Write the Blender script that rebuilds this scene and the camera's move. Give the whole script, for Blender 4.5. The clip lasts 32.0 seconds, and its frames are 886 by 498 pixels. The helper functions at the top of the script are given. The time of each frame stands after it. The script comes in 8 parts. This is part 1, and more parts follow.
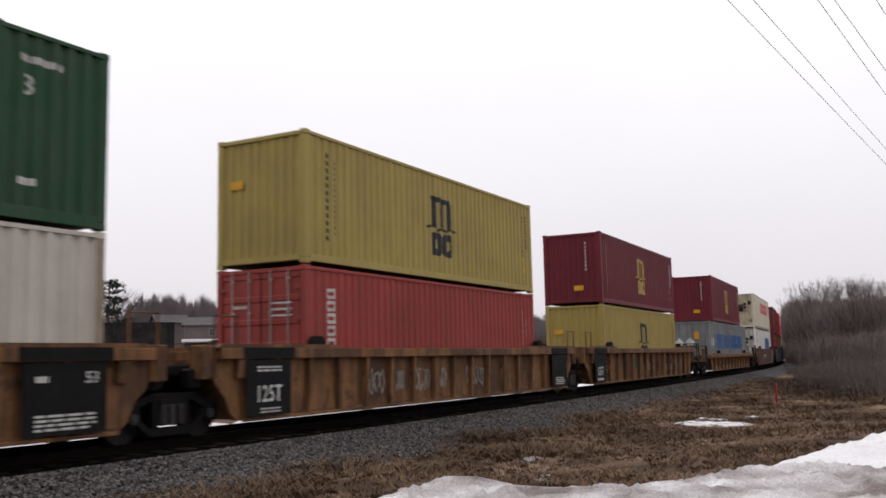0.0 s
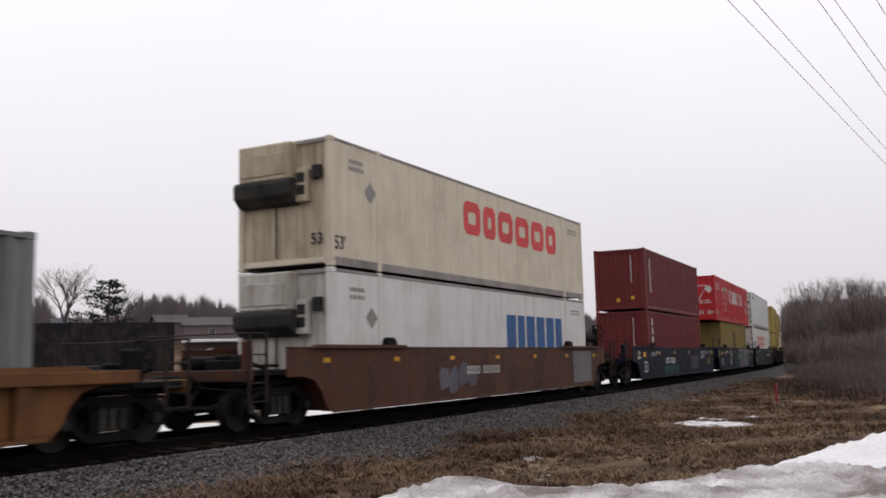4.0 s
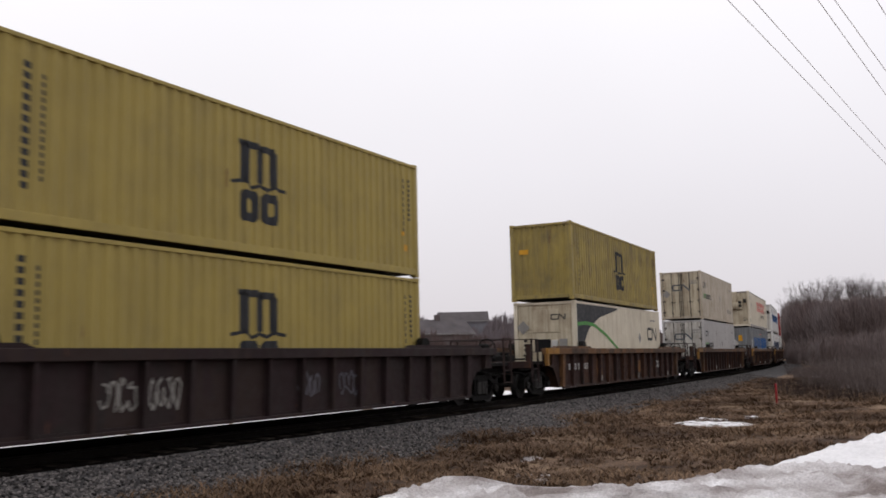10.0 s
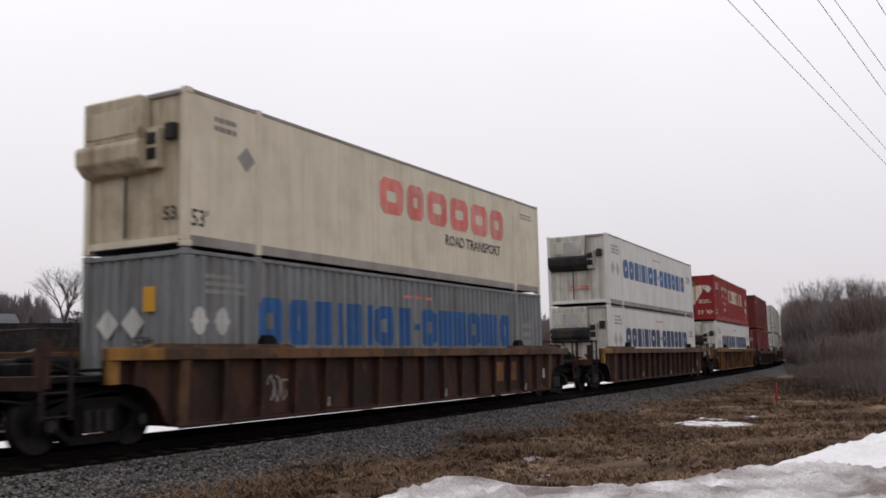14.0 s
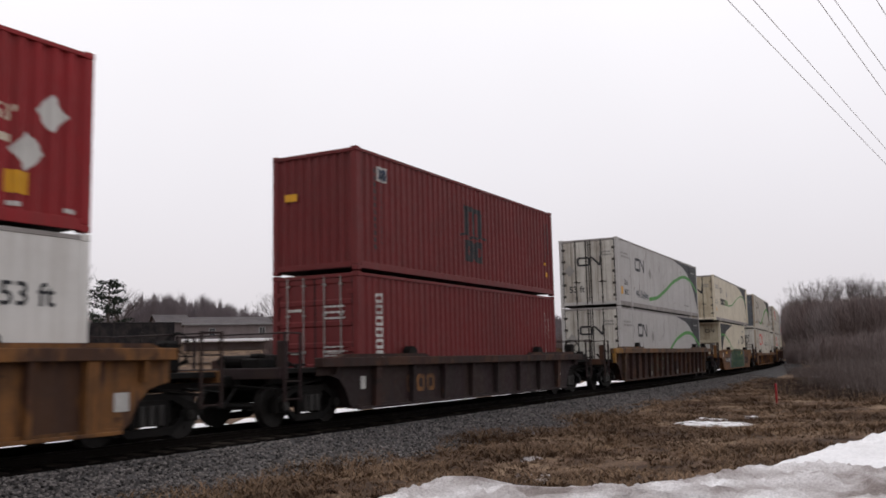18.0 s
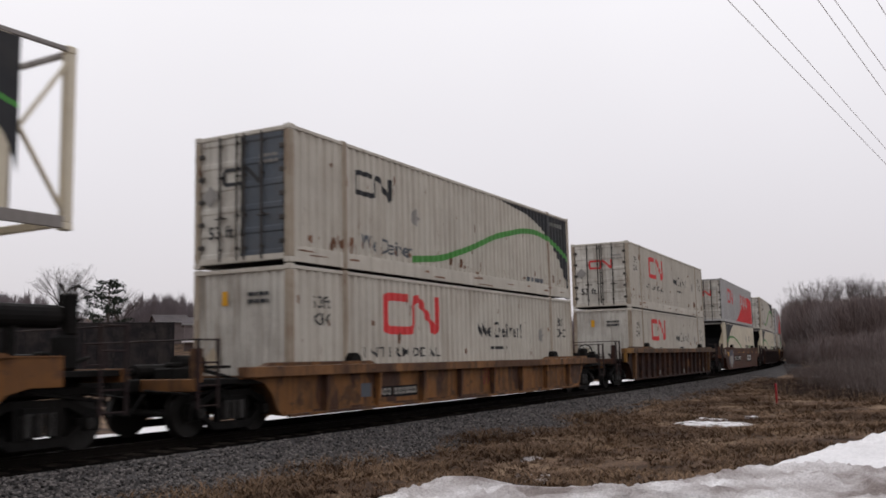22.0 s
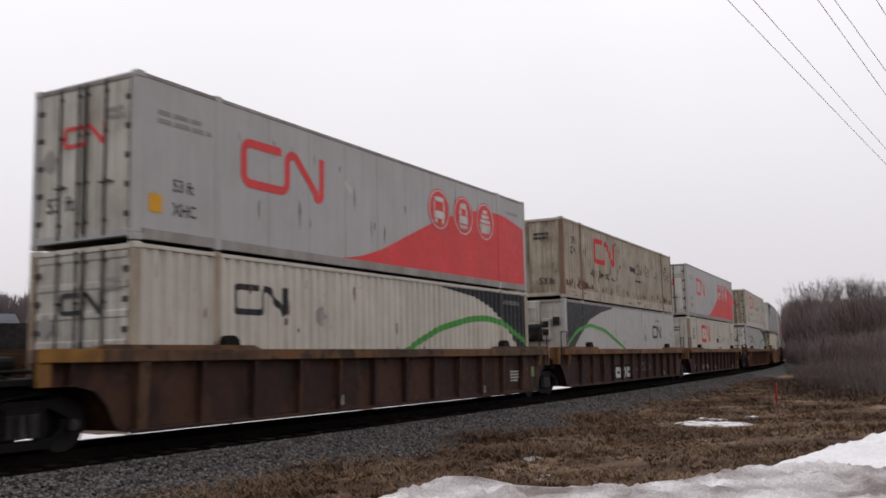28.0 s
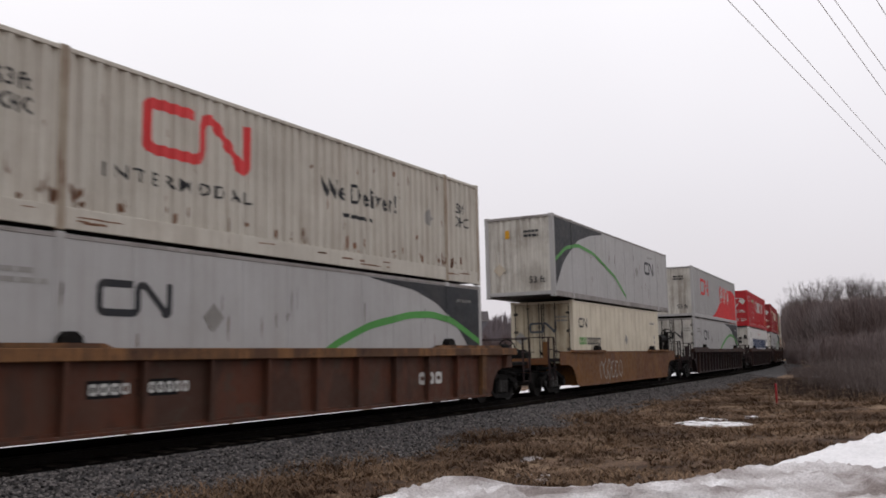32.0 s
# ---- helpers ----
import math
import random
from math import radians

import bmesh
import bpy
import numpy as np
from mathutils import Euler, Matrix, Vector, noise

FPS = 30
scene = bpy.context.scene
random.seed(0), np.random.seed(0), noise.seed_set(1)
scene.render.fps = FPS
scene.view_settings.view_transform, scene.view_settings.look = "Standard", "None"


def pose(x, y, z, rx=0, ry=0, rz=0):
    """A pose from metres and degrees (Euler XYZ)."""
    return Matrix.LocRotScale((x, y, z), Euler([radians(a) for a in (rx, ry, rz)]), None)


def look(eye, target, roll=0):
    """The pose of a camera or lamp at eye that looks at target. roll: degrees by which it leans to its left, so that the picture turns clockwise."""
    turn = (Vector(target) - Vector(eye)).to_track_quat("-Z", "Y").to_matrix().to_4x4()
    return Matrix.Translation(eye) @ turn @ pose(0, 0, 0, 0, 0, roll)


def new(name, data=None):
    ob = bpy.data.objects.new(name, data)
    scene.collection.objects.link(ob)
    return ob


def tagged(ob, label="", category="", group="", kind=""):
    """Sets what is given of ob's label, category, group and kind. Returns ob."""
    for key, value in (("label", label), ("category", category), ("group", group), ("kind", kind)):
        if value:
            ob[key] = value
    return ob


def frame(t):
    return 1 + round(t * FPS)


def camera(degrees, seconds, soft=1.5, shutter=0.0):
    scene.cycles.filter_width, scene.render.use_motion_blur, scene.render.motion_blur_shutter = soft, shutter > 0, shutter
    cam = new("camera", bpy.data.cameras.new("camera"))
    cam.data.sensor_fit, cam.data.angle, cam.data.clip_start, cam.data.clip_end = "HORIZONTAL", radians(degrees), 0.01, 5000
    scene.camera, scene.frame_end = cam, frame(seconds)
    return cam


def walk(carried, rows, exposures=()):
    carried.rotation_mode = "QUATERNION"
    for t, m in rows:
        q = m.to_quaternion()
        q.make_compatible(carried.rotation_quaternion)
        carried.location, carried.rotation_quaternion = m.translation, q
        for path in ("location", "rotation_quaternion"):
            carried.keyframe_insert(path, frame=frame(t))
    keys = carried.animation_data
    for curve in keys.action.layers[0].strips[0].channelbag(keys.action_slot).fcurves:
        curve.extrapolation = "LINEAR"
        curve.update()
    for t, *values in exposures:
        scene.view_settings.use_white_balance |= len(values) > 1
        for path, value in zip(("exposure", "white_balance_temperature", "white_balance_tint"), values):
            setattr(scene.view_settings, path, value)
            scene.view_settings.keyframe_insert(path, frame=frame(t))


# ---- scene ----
# ---------------------------------------------------------------- camera
cam = camera(51.81, 32.0, soft=1.7, shutter=0.2)
EYE = (0.0, -13.05, 1.2)
VIEW = look(EYE, (EYE[0] + 8.611, EYE[1] + 4.939, EYE[2] + 1.206), -1.316)
walk(cam, [(0.0, VIEW), (32.0, VIEW)], exposures=[(0.0, 0.18), (1.0, 0.07), (3.0, 0.05), (6.0, 0.17), (7.0, 0.07), (8.0, 0.0), (9.0, -0.06), (9.6, -0.05), (10.0, 0.08), (10.5, -0.05), (11.0, -0.13), (12.4, -0.16), (13.0, 0.0), (13.7, -0.05), (14.0, 0.05), (14.5, 0.05), (17.0, 0.1), (19.0, 0.06), (20.7, 0.03), (23.0, -0.05), (24.4, 0.05), (25.0, -0.1), (28.0, 0.05), (30.0, 0.1), (31.0, 0.05), (32.0, 0.05)])

# ---------------------------------------------------------------- world and light
SUN_EL, SUN_AZ = radians(58), radians(27)
world = bpy.data.worlds.new("overcast")
scene.world = world
world.use_nodes = True
wn, wl = world.node_tree.nodes, world.node_tree.links
wn.clear()
w_out = wn.new("ShaderNodeOutputWorld")
w_bg = wn.new("ShaderNodeBackground")
w_sky = wn.new("ShaderNodeTexSky")
w_sky.sky_type, w_sky.sun_disc = "NISHITA", False
w_sky.sun_elevation, w_sky.sun_rotation = SUN_EL, SUN_AZ
w_sky.air_density, w_sky.dust_density = 1.0, 4.0
w_co = wn.new("ShaderNodeTexCoord")
w_sep = wn.new("ShaderNodeSeparateXYZ")
w_ramp = wn.new("ShaderNodeValToRGB")
w_ramp.color_ramp.elements[0].position, w_ramp.color_ramp.elements[0].color = 0.0, (6.9, 6.5, 6.95, 1)
w_ramp.color_ramp.elements[1].position, w_ramp.color_ramp.elements[1].color = 1.0, (10.0, 9.8, 10.2, 1)
for pos, col in ((0.06, (7.5, 7.15, 7.55, 1)), (0.2, (8.7, 8.4, 8.8, 1)), (0.36, (10.0, 9.75, 10.1, 1))):
    el = w_ramp.color_ramp.elements.new(pos)
    el.color = col
w_noise = wn.new("ShaderNodeTexNoise")
w_noise.inputs["Scale"].default_value, w_noise.inputs["Detail"].default_value = 2.2, 3.0
w_nr = wn.new("ShaderNodeMapRange")
w_nr.inputs["To Min"].default_value, w_nr.inputs["To Max"].default_value = 0.94, 1.06
w_mul = wn.new("ShaderNodeMix")
w_mul.data_type, w_mul.blend_type = "RGBA", "MULTIPLY"
w_mul.inputs["Factor"].default_value = 1.0
w_mix = wn.new("ShaderNodeMix")
w_mix.data_type = "RGBA"
w_mix.inputs["Factor"].default_value = 0.93
wl.new(w_co.outputs["Generated"], w_sep.inputs[0])
wl.new(w_sep.outputs["Z"], w_ramp.inputs["Fac"])
wl.new(w_co.outputs["Generated"], w_noise.inputs["Vector"])
wl.new(w_noise.outputs["Fac"], w_nr.inputs["Value"])
wl.new(w_ramp.outputs["Color"], w_mul.inputs["A"])
wl.new(w_nr.outputs["Result"], w_mul.inputs["B"])
wl.new(w_sky.outputs["Color"], w_mix.inputs["A"])
wl.new(w_mul.outputs["Result"], w_mix.inputs["B"])
wl.new(w_mix.outputs["Result"], w_bg.inputs["Color"])
w_bg.inputs["Strength"].default_value = 0.098
wl.new(w_bg.outputs["Background"], w_out.inputs["Surface"])

sun = new("sun", bpy.data.lights.new("sun", "SUN"))
sun.data.energy, sun.data.angle, sun.data.color = 0.5, radians(40), (1.0, 0.97, 0.93)
sun.matrix_world = look((30, 60, 110), (0, 0, 0))


# ---------------------------------------------------------------- materials
def surface(name, color, rough=0.6, metal=0.0, vary=0.18, grain=6.0, dirt=(0.10, 0.085, 0.07), dirty=0.35, streak=0.0,
            rust=0.0, bump=0.1, patch=None, spec=0.18):
    """A worn surface: tone drift, fine grain, dirt blotches, runs down from above, rust spots."""
    m = bpy.data.materials.new(name)
    m.use_nodes = True
    n, l = m.node_tree.nodes, m.node_tree.links
    b = n["Principled BSDF"]
    b.inputs["Metallic"].default_value = metal
    b.inputs["Specular IOR Level"].default_value = spec
    co = n.new("ShaderNodeTexCoord")
    oi = n.new("ShaderNodeObjectInfo")
    off = n.new("ShaderNodeVectorMath")
    off.operation = "MULTIPLY_ADD"
    off.inputs[1].default_value = (1, 1, 1)
    sc = n.new("ShaderNodeVectorMath")
    sc.operation = "SCALE"
    sc.inputs[0].default_value = (37.0, 11.0, 23.0)
    l.new(oi.outputs["Random"], sc.inputs["Scale"])
    l.new(co.outputs["Object"], off.inputs[0])
    l.new(sc.outputs[0], off.inputs[2])

    def tex(scale, detail=4.0, squash=None):
        t = n.new("ShaderNodeTexNoise")
        t.inputs["Scale"].default_value, t.inputs["Detail"].default_value = scale, detail
        t.inputs["Roughness"].default_value = 0.62
        if squash:
            mp = n.new("ShaderNodeVectorMath")
            mp.operation = "MULTIPLY"
            mp.inputs[1].default_value = squash
            l.new(off.outputs[0], mp.inputs[0])
            l.new(mp.outputs[0], t.inputs["Vector"])
        else:
            l.new(off.outputs[0], t.inputs["Vector"])
        return t.outputs["Fac"]

    def span(src, a, z, lo=0.0, hi=1.0):
        r = n.new("ShaderNodeMapRange")
        for key, v in (("From Min", a), ("From Max", z), ("To Min", lo), ("To Max", hi)):
            r.inputs[key].default_value = v
        l.new(src, r.inputs["Value"])
        return r.outputs["Result"]

    def blend(fac, a, z, mode="MIX"):
        x = n.new("ShaderNodeMix")
        x.data_type, x.blend_type = "RGBA", mode
        for key, v in (("Factor", fac), ("A", a), ("B", z)):
            if isinstance(v, (int, float)):
                x.inputs[key].default_value = v
            elif isinstance(v, tuple):
                x.inputs[key].default_value = (*v, 1)
            else:
                l.new(v, x.inputs[key])
        return x.outputs["Result"]

    tone = span(tex(0.55), 0.3, 0.7, 1 - vary, 1 + vary)
    fine = span(tex(grain * 6), 0.3, 0.7, 1 - vary * 0.45, 1 + vary * 0.45)
    col = blend(1.0, color, tone, "MULTIPLY")
    col = blend(1.0, col, fine, "MULTIPLY")
    if dirty:
        col = blend(span(tex(1.3, 6), 0.44, 0.68, 0.0, dirty), col, dirt)
    if streak:
        col = blend(span(tex(1.0, 4, (6.0, 6.0, 0.3)), 0.47, 0.7, 0.0, streak), col, dirt)
        col = blend(span(tex(1.0, 3, (1.7, 1.7, 0.22)), 0.52, 0.74, 0.0, streak * 0.9), col, dirt)
    if patch:
        col = blend(span(tex(0.9, 3, (1.0, 1.0, 0.35)), 0.52, 0.56, 0.0, 0.8), col, patch)
        col = blend(span(tex(2.2, 6), 0.58, 0.64, 0.0, 0.7), col, dirt)
    if rust:
        col = blend(span(tex(2.6, 8, (1.6, 1.6, 0.4)), 0.72 - 0.16 * rust, 0.76 - 0.12 * rust, 0.0, 0.85), col, (0.13, 0.055, 0.028))
    l.new(col, b.inputs["Base Color"])
    l.new(span(tex(grain), 0.3, 0.7, max(rough - 0.12, 0.05), min(rough + 0.14, 1.0)), b.inputs["Roughness"])
    if bump:
        bp = n.new("ShaderNodeBump")
        bp.inputs["Strength"].default_value, bp.inputs["Distance"].default_value = bump, 0.02
        l.new(tex(grain * 2.5), bp.inputs["Height"])
        l.new(bp.outputs["Normal"], b.inputs["Normal"])
    return m


YELLOW = surface("mustard_paint", (0.35, 0.27, 0.079), 0.5, dirty=0.16, streak=0.16, rust=0.08, vary=0.07)
YELLOW_OLD = surface("old_mustard_paint", (0.34, 0.262, 0.08), 0.55, dirty=0.45, streak=0.4, rust=0.5, vary=0.14)
OLIVE = surface("olive_gold_paint", (0.225, 0.163, 0.046), 0.55, dirty=0.3, streak=0.35, rust=0.15, vary=0.1)
MAROON = surface("maroon_paint", (0.138, 0.018, 0.027), 0.5, dirty=0.18, streak=0.2, vary=0.12, dirt=(0.06, 0.022, 0.022))
OXIDE = surface("oxide_red_paint", (0.135, 0.021, 0.0215), 0.5, dirty=0.2, streak=0.25, vary=0.12, dirt=(0.085, 0.034, 0.03))
BRICK = surface("faded_red_paint", (0.29, 0.05, 0.042), 0.55, dirty=0.2, streak=0.3, rust=0.1, vary=0.14, dirt=(0.13, 0.05, 0.04))
RED = surface("bright_red_paint", (0.43, 0.021, 0.028), 0.4, dirty=0.12, streak=0.15, vary=0.07)
RED_OLD = surface("dull_red_paint", (0.27, 0.022, 0.026), 0.5, dirty=0.2, streak=0.3, vary=0.1, dirt=(0.14, 0.035, 0.03))
GREEN = surface("dark_green_paint", (0.016, 0.062, 0.028), 0.5, dirty=0.2, streak=0.2, vary=0.12)
GREY = surface("grey_paint", (0.2, 0.212, 0.22), 0.55, dirty=0.3, streak=0.65, rust=0.12, vary=0.1)
WHITE = surface("white_paint", (0.66, 0.648, 0.622), 0.45, dirty=0.15, streak=0.22, rust=0.1, vary=0.05, dirt=(0.25, 0.22, 0.18))
PEARL = surface("dulled_white_paint", (0.425, 0.412, 0.4), 0.45, dirty=0.16, streak=0.24, rust=0.12, vary=0.06, dirt=(0.24, 0.21, 0.18))
SILVER = surface("pale_grey_paint", (0.385, 0.379, 0.374), 0.45, dirty=0.14, streak=0.24, rust=0.08, vary=0.06, dirt=(0.24, 0.22, 0.19))
CREAM = surface("cream_paint", (0.635, 0.575, 0.455), 0.5, dirty=0.22, streak=0.18, rust=0.1, vary=0.06, dirt=(0.25, 0.19, 0.11))
TAN = surface("dirty_cream_paint", (0.48, 0.42, 0.335), 0.55, dirty=0.4, streak=0.4, rust=0.2, vary=0.08, dirt=(0.22, 0.16, 0.085))
BONE = surface("weathered_bone_paint", (0.52, 0.49, 0.43), 0.6, dirty=0.22, streak=0.3, rust=0.3, vary=0.08, dirt=(0.25, 0.2, 0.15))
RUSTY = surface("rust_stained_bone_paint", (0.42, 0.385, 0.32), 0.65, dirty=0.4, streak=0.45, rust=0.75, vary=0.12, dirt=(0.19, 0.12, 0.07))
PALEGREEN = surface("pale_green_paint", (0.5, 0.53, 0.45), 0.55, dirty=0.3, streak=0.4, vary=0.08)
SLATE = surface("slate_paint", (0.09, 0.105, 0.125), 0.55, dirty=0.3, streak=0.3)
SOILED = surface("soiled_white_paint", (0.54, 0.52, 0.47), 0.55, dirty=0.35, streak=0.5, rust=0.3, vary=0.1, dirt=(0.12, 0.085, 0.055))
SOILEDTAN = surface("soiled_cream_paint", (0.52, 0.46, 0.34), 0.6, dirty=0.4, streak=0.6, rust=0.35, vary=0.12, dirt=(0.17, 0.11, 0.06))
SOILEDRUST = surface("rust_streaked_bone_paint", (0.42, 0.37, 0.29), 0.65, dirty=0.45, streak=0.7, rust=0.8, vary=0.14, dirt=(0.075, 0.045, 0.027))
INK = surface("black_marking", (0.028, 0.03, 0.034), 0.55, dirty=0.2, vary=0.2)
FAINT = surface("faded_grey_marking", (0.27, 0.26, 0.245), 0.6, dirty=0.3, vary=0.2)
RAILGREY = surface("soiled_grey_rail", (0.29, 0.27, 0.258), 0.6, dirty=0.4, streak=0.3, vary=0.15)
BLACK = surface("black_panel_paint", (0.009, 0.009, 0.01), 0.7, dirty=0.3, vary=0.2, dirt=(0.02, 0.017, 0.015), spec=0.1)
DARKGREEN = surface("dark_green_spray_paint", (0.016, 0.06, 0.036), 0.65, dirty=0.4, vary=0.4)
PALE = surface("pale_green_spray_paint", (0.11, 0.16, 0.09), 0.65, dirty=0.4, vary=0.35)
MOSS = surface("moss_green_spray_paint", (0.07, 0.10, 0.035), 0.65, dirty=0.4, vary=0.4)
NAVY = surface("navy_marking", (0.022, 0.045, 0.11), 0.5, dirty=0.15, vary=0.15)
BLUE = surface("blue_marking", (0.03, 0.10, 0.26), 0.5, dirty=0.2, vary=0.15)
CHALK = surface("white_marking", (0.561, 0.5525, 0.527), 0.55, dirty=0.35, streak=0.3, vary=0.1)
GOLD = surface("gold_marking", (0.43, 0.31, 0.09), 0.55, dirty=0.25, vary=0.1)
SCARLET = surface("scarlet_marking", (0.62, 0.055, 0.058), 0.5, dirty=0.15, vary=0.1)
FADED = surface("faded_red_marking", (0.6, 0.13, 0.115), 0.6, dirty=0.3, streak=0.4, vary=0.25, dirt=(0.55, 0.5, 0.42))
LIME = surface("green_marking", (0.075, 0.27, 0.06), 0.5, dirty=0.15, vary=0.1)
AMBER = surface("amber_reflector", (0.62, 0.31, 0.02), 0.4, dirty=0.2)
TEAL = surface("teal_spray_paint", (0.03, 0.10, 0.095), 0.6, vary=0.3)
ACID = surface("yellow_green_spray_paint", (0.2, 0.27, 0.085), 0.6, vary=0.3)
SPRAY = surface("white_spray_paint", (0.3, 0.285, 0.26), 0.65, dirty=0.4, vary=0.25)
MAUVE = surface("grey_violet_spray_paint", (0.12, 0.115, 0.14), 0.65, dirty=0.3, vary=0.3)
TTX = surface("weathered_orange_yellow_steel", (0.21, 0.102, 0.042), 0.65, dirty=0.7, streak=0.7, rust=0.5, vary=0.2, dirt=(0.045, 0.026, 0.018), patch=(0.07, 0.036, 0.022))
TTXNEW = surface("orange_yellow_steel", (0.165, 0.073, 0.0225), 0.6, dirty=0.4, streak=0.5, rust=0.3, vary=0.18, dirt=(0.08, 0.04, 0.025), patch=(0.11, 0.045, 0.02))
TTXDIM = surface("faded_yellow_steel", (0.2, 0.09, 0.03), 0.65, dirty=0.65, streak=0.75, rust=0.6, vary=0.2, dirt=(0.04, 0.024, 0.017), patch=(0.04, 0.022, 0.018))
CHORD = surface("rusty_yellowed_steel", (0.095, 0.052, 0.029), 0.65, dirty=0.8, streak=0.6, rust=0.6, vary=0.3, dirt=(0.025, 0.017, 0.013), patch=(0.14, 0.068, 0.028))
BROWN = surface("rust_brown_steel", (0.038, 0.0175, 0.0135), 0.7, dirty=0.65, streak=0.7, rust=0.45, vary=0.25, dirt=(0.02, 0.0155, 0.014), patch=(0.062, 0.029, 0.017))
DARKBROWN = surface("dark_brown_steel", (0.026, 0.0145, 0.0155), 0.7, dirty=0.6, streak=0.6, rust=0.3, vary=0.25, dirt=(0.025, 0.02, 0.018), patch=(0.032, 0.02, 0.017))
TTXBROWN = surface("red_brown_steel", (0.085, 0.03, 0.0165), 0.6, dirty=0.45, streak=0.55, rust=0.2, vary=0.15, dirt=(0.06, 0.04, 0.03), patch=(0.05, 0.026, 0.018))
BLUECAR = surface("dark_blue_steel", (0.0072, 0.0092, 0.025), 0.5, dirty=0.5, streak=0.5, vary=0.2, dirt=(0.014, 0.0125, 0.014), patch=(0.009, 0.009, 0.019), spec=0.1)
# grimy and worn steel, blackened to carry the deep shade round the trucks
GRIMESHADE = surface("shade_black_grimy_steel", (0.006, 0.0055, 0.0052), 0.7, dirty=0.4, vary=0.3, dirt=(0.012, 0.009, 0.007), spec=0.12)
TREAD = surface("shaded_worn_wheel_steel", (0.018, 0.0165, 0.0155), 0.5, metal=0.2, dirty=0.5, dirt=(0.012, 0.01, 0.009))
# rails and ties: near-black tones that hold the shade under the train
RAILTOP = surface("shade_dark_rail_steel", (0.008, 0.0065, 0.0055), 0.6, metal=0.1, dirty=0.4, dirt=(0.012, 0.009, 0.007), spec=0.03)
TIEWOOD = surface("shaded_creosoted_wood", (0.01, 0.008, 0.007), 0.9, vary=0.3, spec=0.0)
# lock rod steel: dirt and the shadow along the rods in one dark tone
ROD = surface("shaded_grimy_rod_steel", (0.055, 0.05, 0.046), 0.6, metal=0.2, dirty=0.4)
BRIGHTROD = surface("galvanised_lock_rod", (0.3, 0.285, 0.27), 0.5, metal=0.3, dirty=0.4)
WORNYELLOW = surface("worn_safety_yellow", (0.27, 0.135, 0.03), 0.6, dirty=0.6, streak=0.5, rust=0.5, vary=0.2, dirt=(0.06, 0.032, 0.018))
RUSTMARK = surface("rust_bleeding_through_paint", (0.2, 0.105, 0.065), 0.8, dirty=0.5, vary=0.4, dirt=(0.1, 0.055, 0.035))
ICE = surface("cool_white_paint", (0.62, 0.63, 0.645), 0.4, dirty=0.12, streak=0.12, vary=0.04, dirt=(0.3, 0.29, 0.28))
MOTTLE = surface("grey_green_marking", (0.2, 0.25, 0.24), 0.6, dirty=0.3, vary=0.2)
DEEPTEAL = surface("deep_teal_spray_paint", (0.013, 0.036, 0.04), 0.6, vary=0.4)
PLAQUE = surface("pale_grey_spray_paint", (0.17, 0.155, 0.16), 0.65, dirty=0.4, vary=0.2)
FAN = surface("dark_grille", (0.018, 0.018, 0.019), 0.7)
COIL = surface("oily_spring_steel", (0.05, 0.048, 0.046), 0.5, metal=0.6, dirty=0.75, dirt=(0.012, 0.01, 0.009))
SPRAYTAN = surface("thin_tan_spray_paint", (0.17, 0.095, 0.05), 0.65, dirty=0.4, vary=0.25)
POSTBONE = surface("stained_post_paint", (0.36, 0.315, 0.25), 0.65, dirty=0.5, streak=0.5, rust=0.75, vary=0.15, dirt=(0.17, 0.1, 0.06))
POSTRUST = surface("rusted_post", (0.2, 0.125, 0.085), 0.75, dirty=0.6, streak=0.6, rust=0.9, vary=0.2, dirt=(0.11, 0.06, 0.035))
GHOST = surface("faded_sprayed_letters", (0.068, 0.07, 0.044), 0.7, dirty=0.6, vary=0.3, dirt=(0.055, 0.035, 0.025))
SOIL = surface("grey_road_film", (0.32, 0.305, 0.285), 0.6, dirty=0.3, vary=0.15)


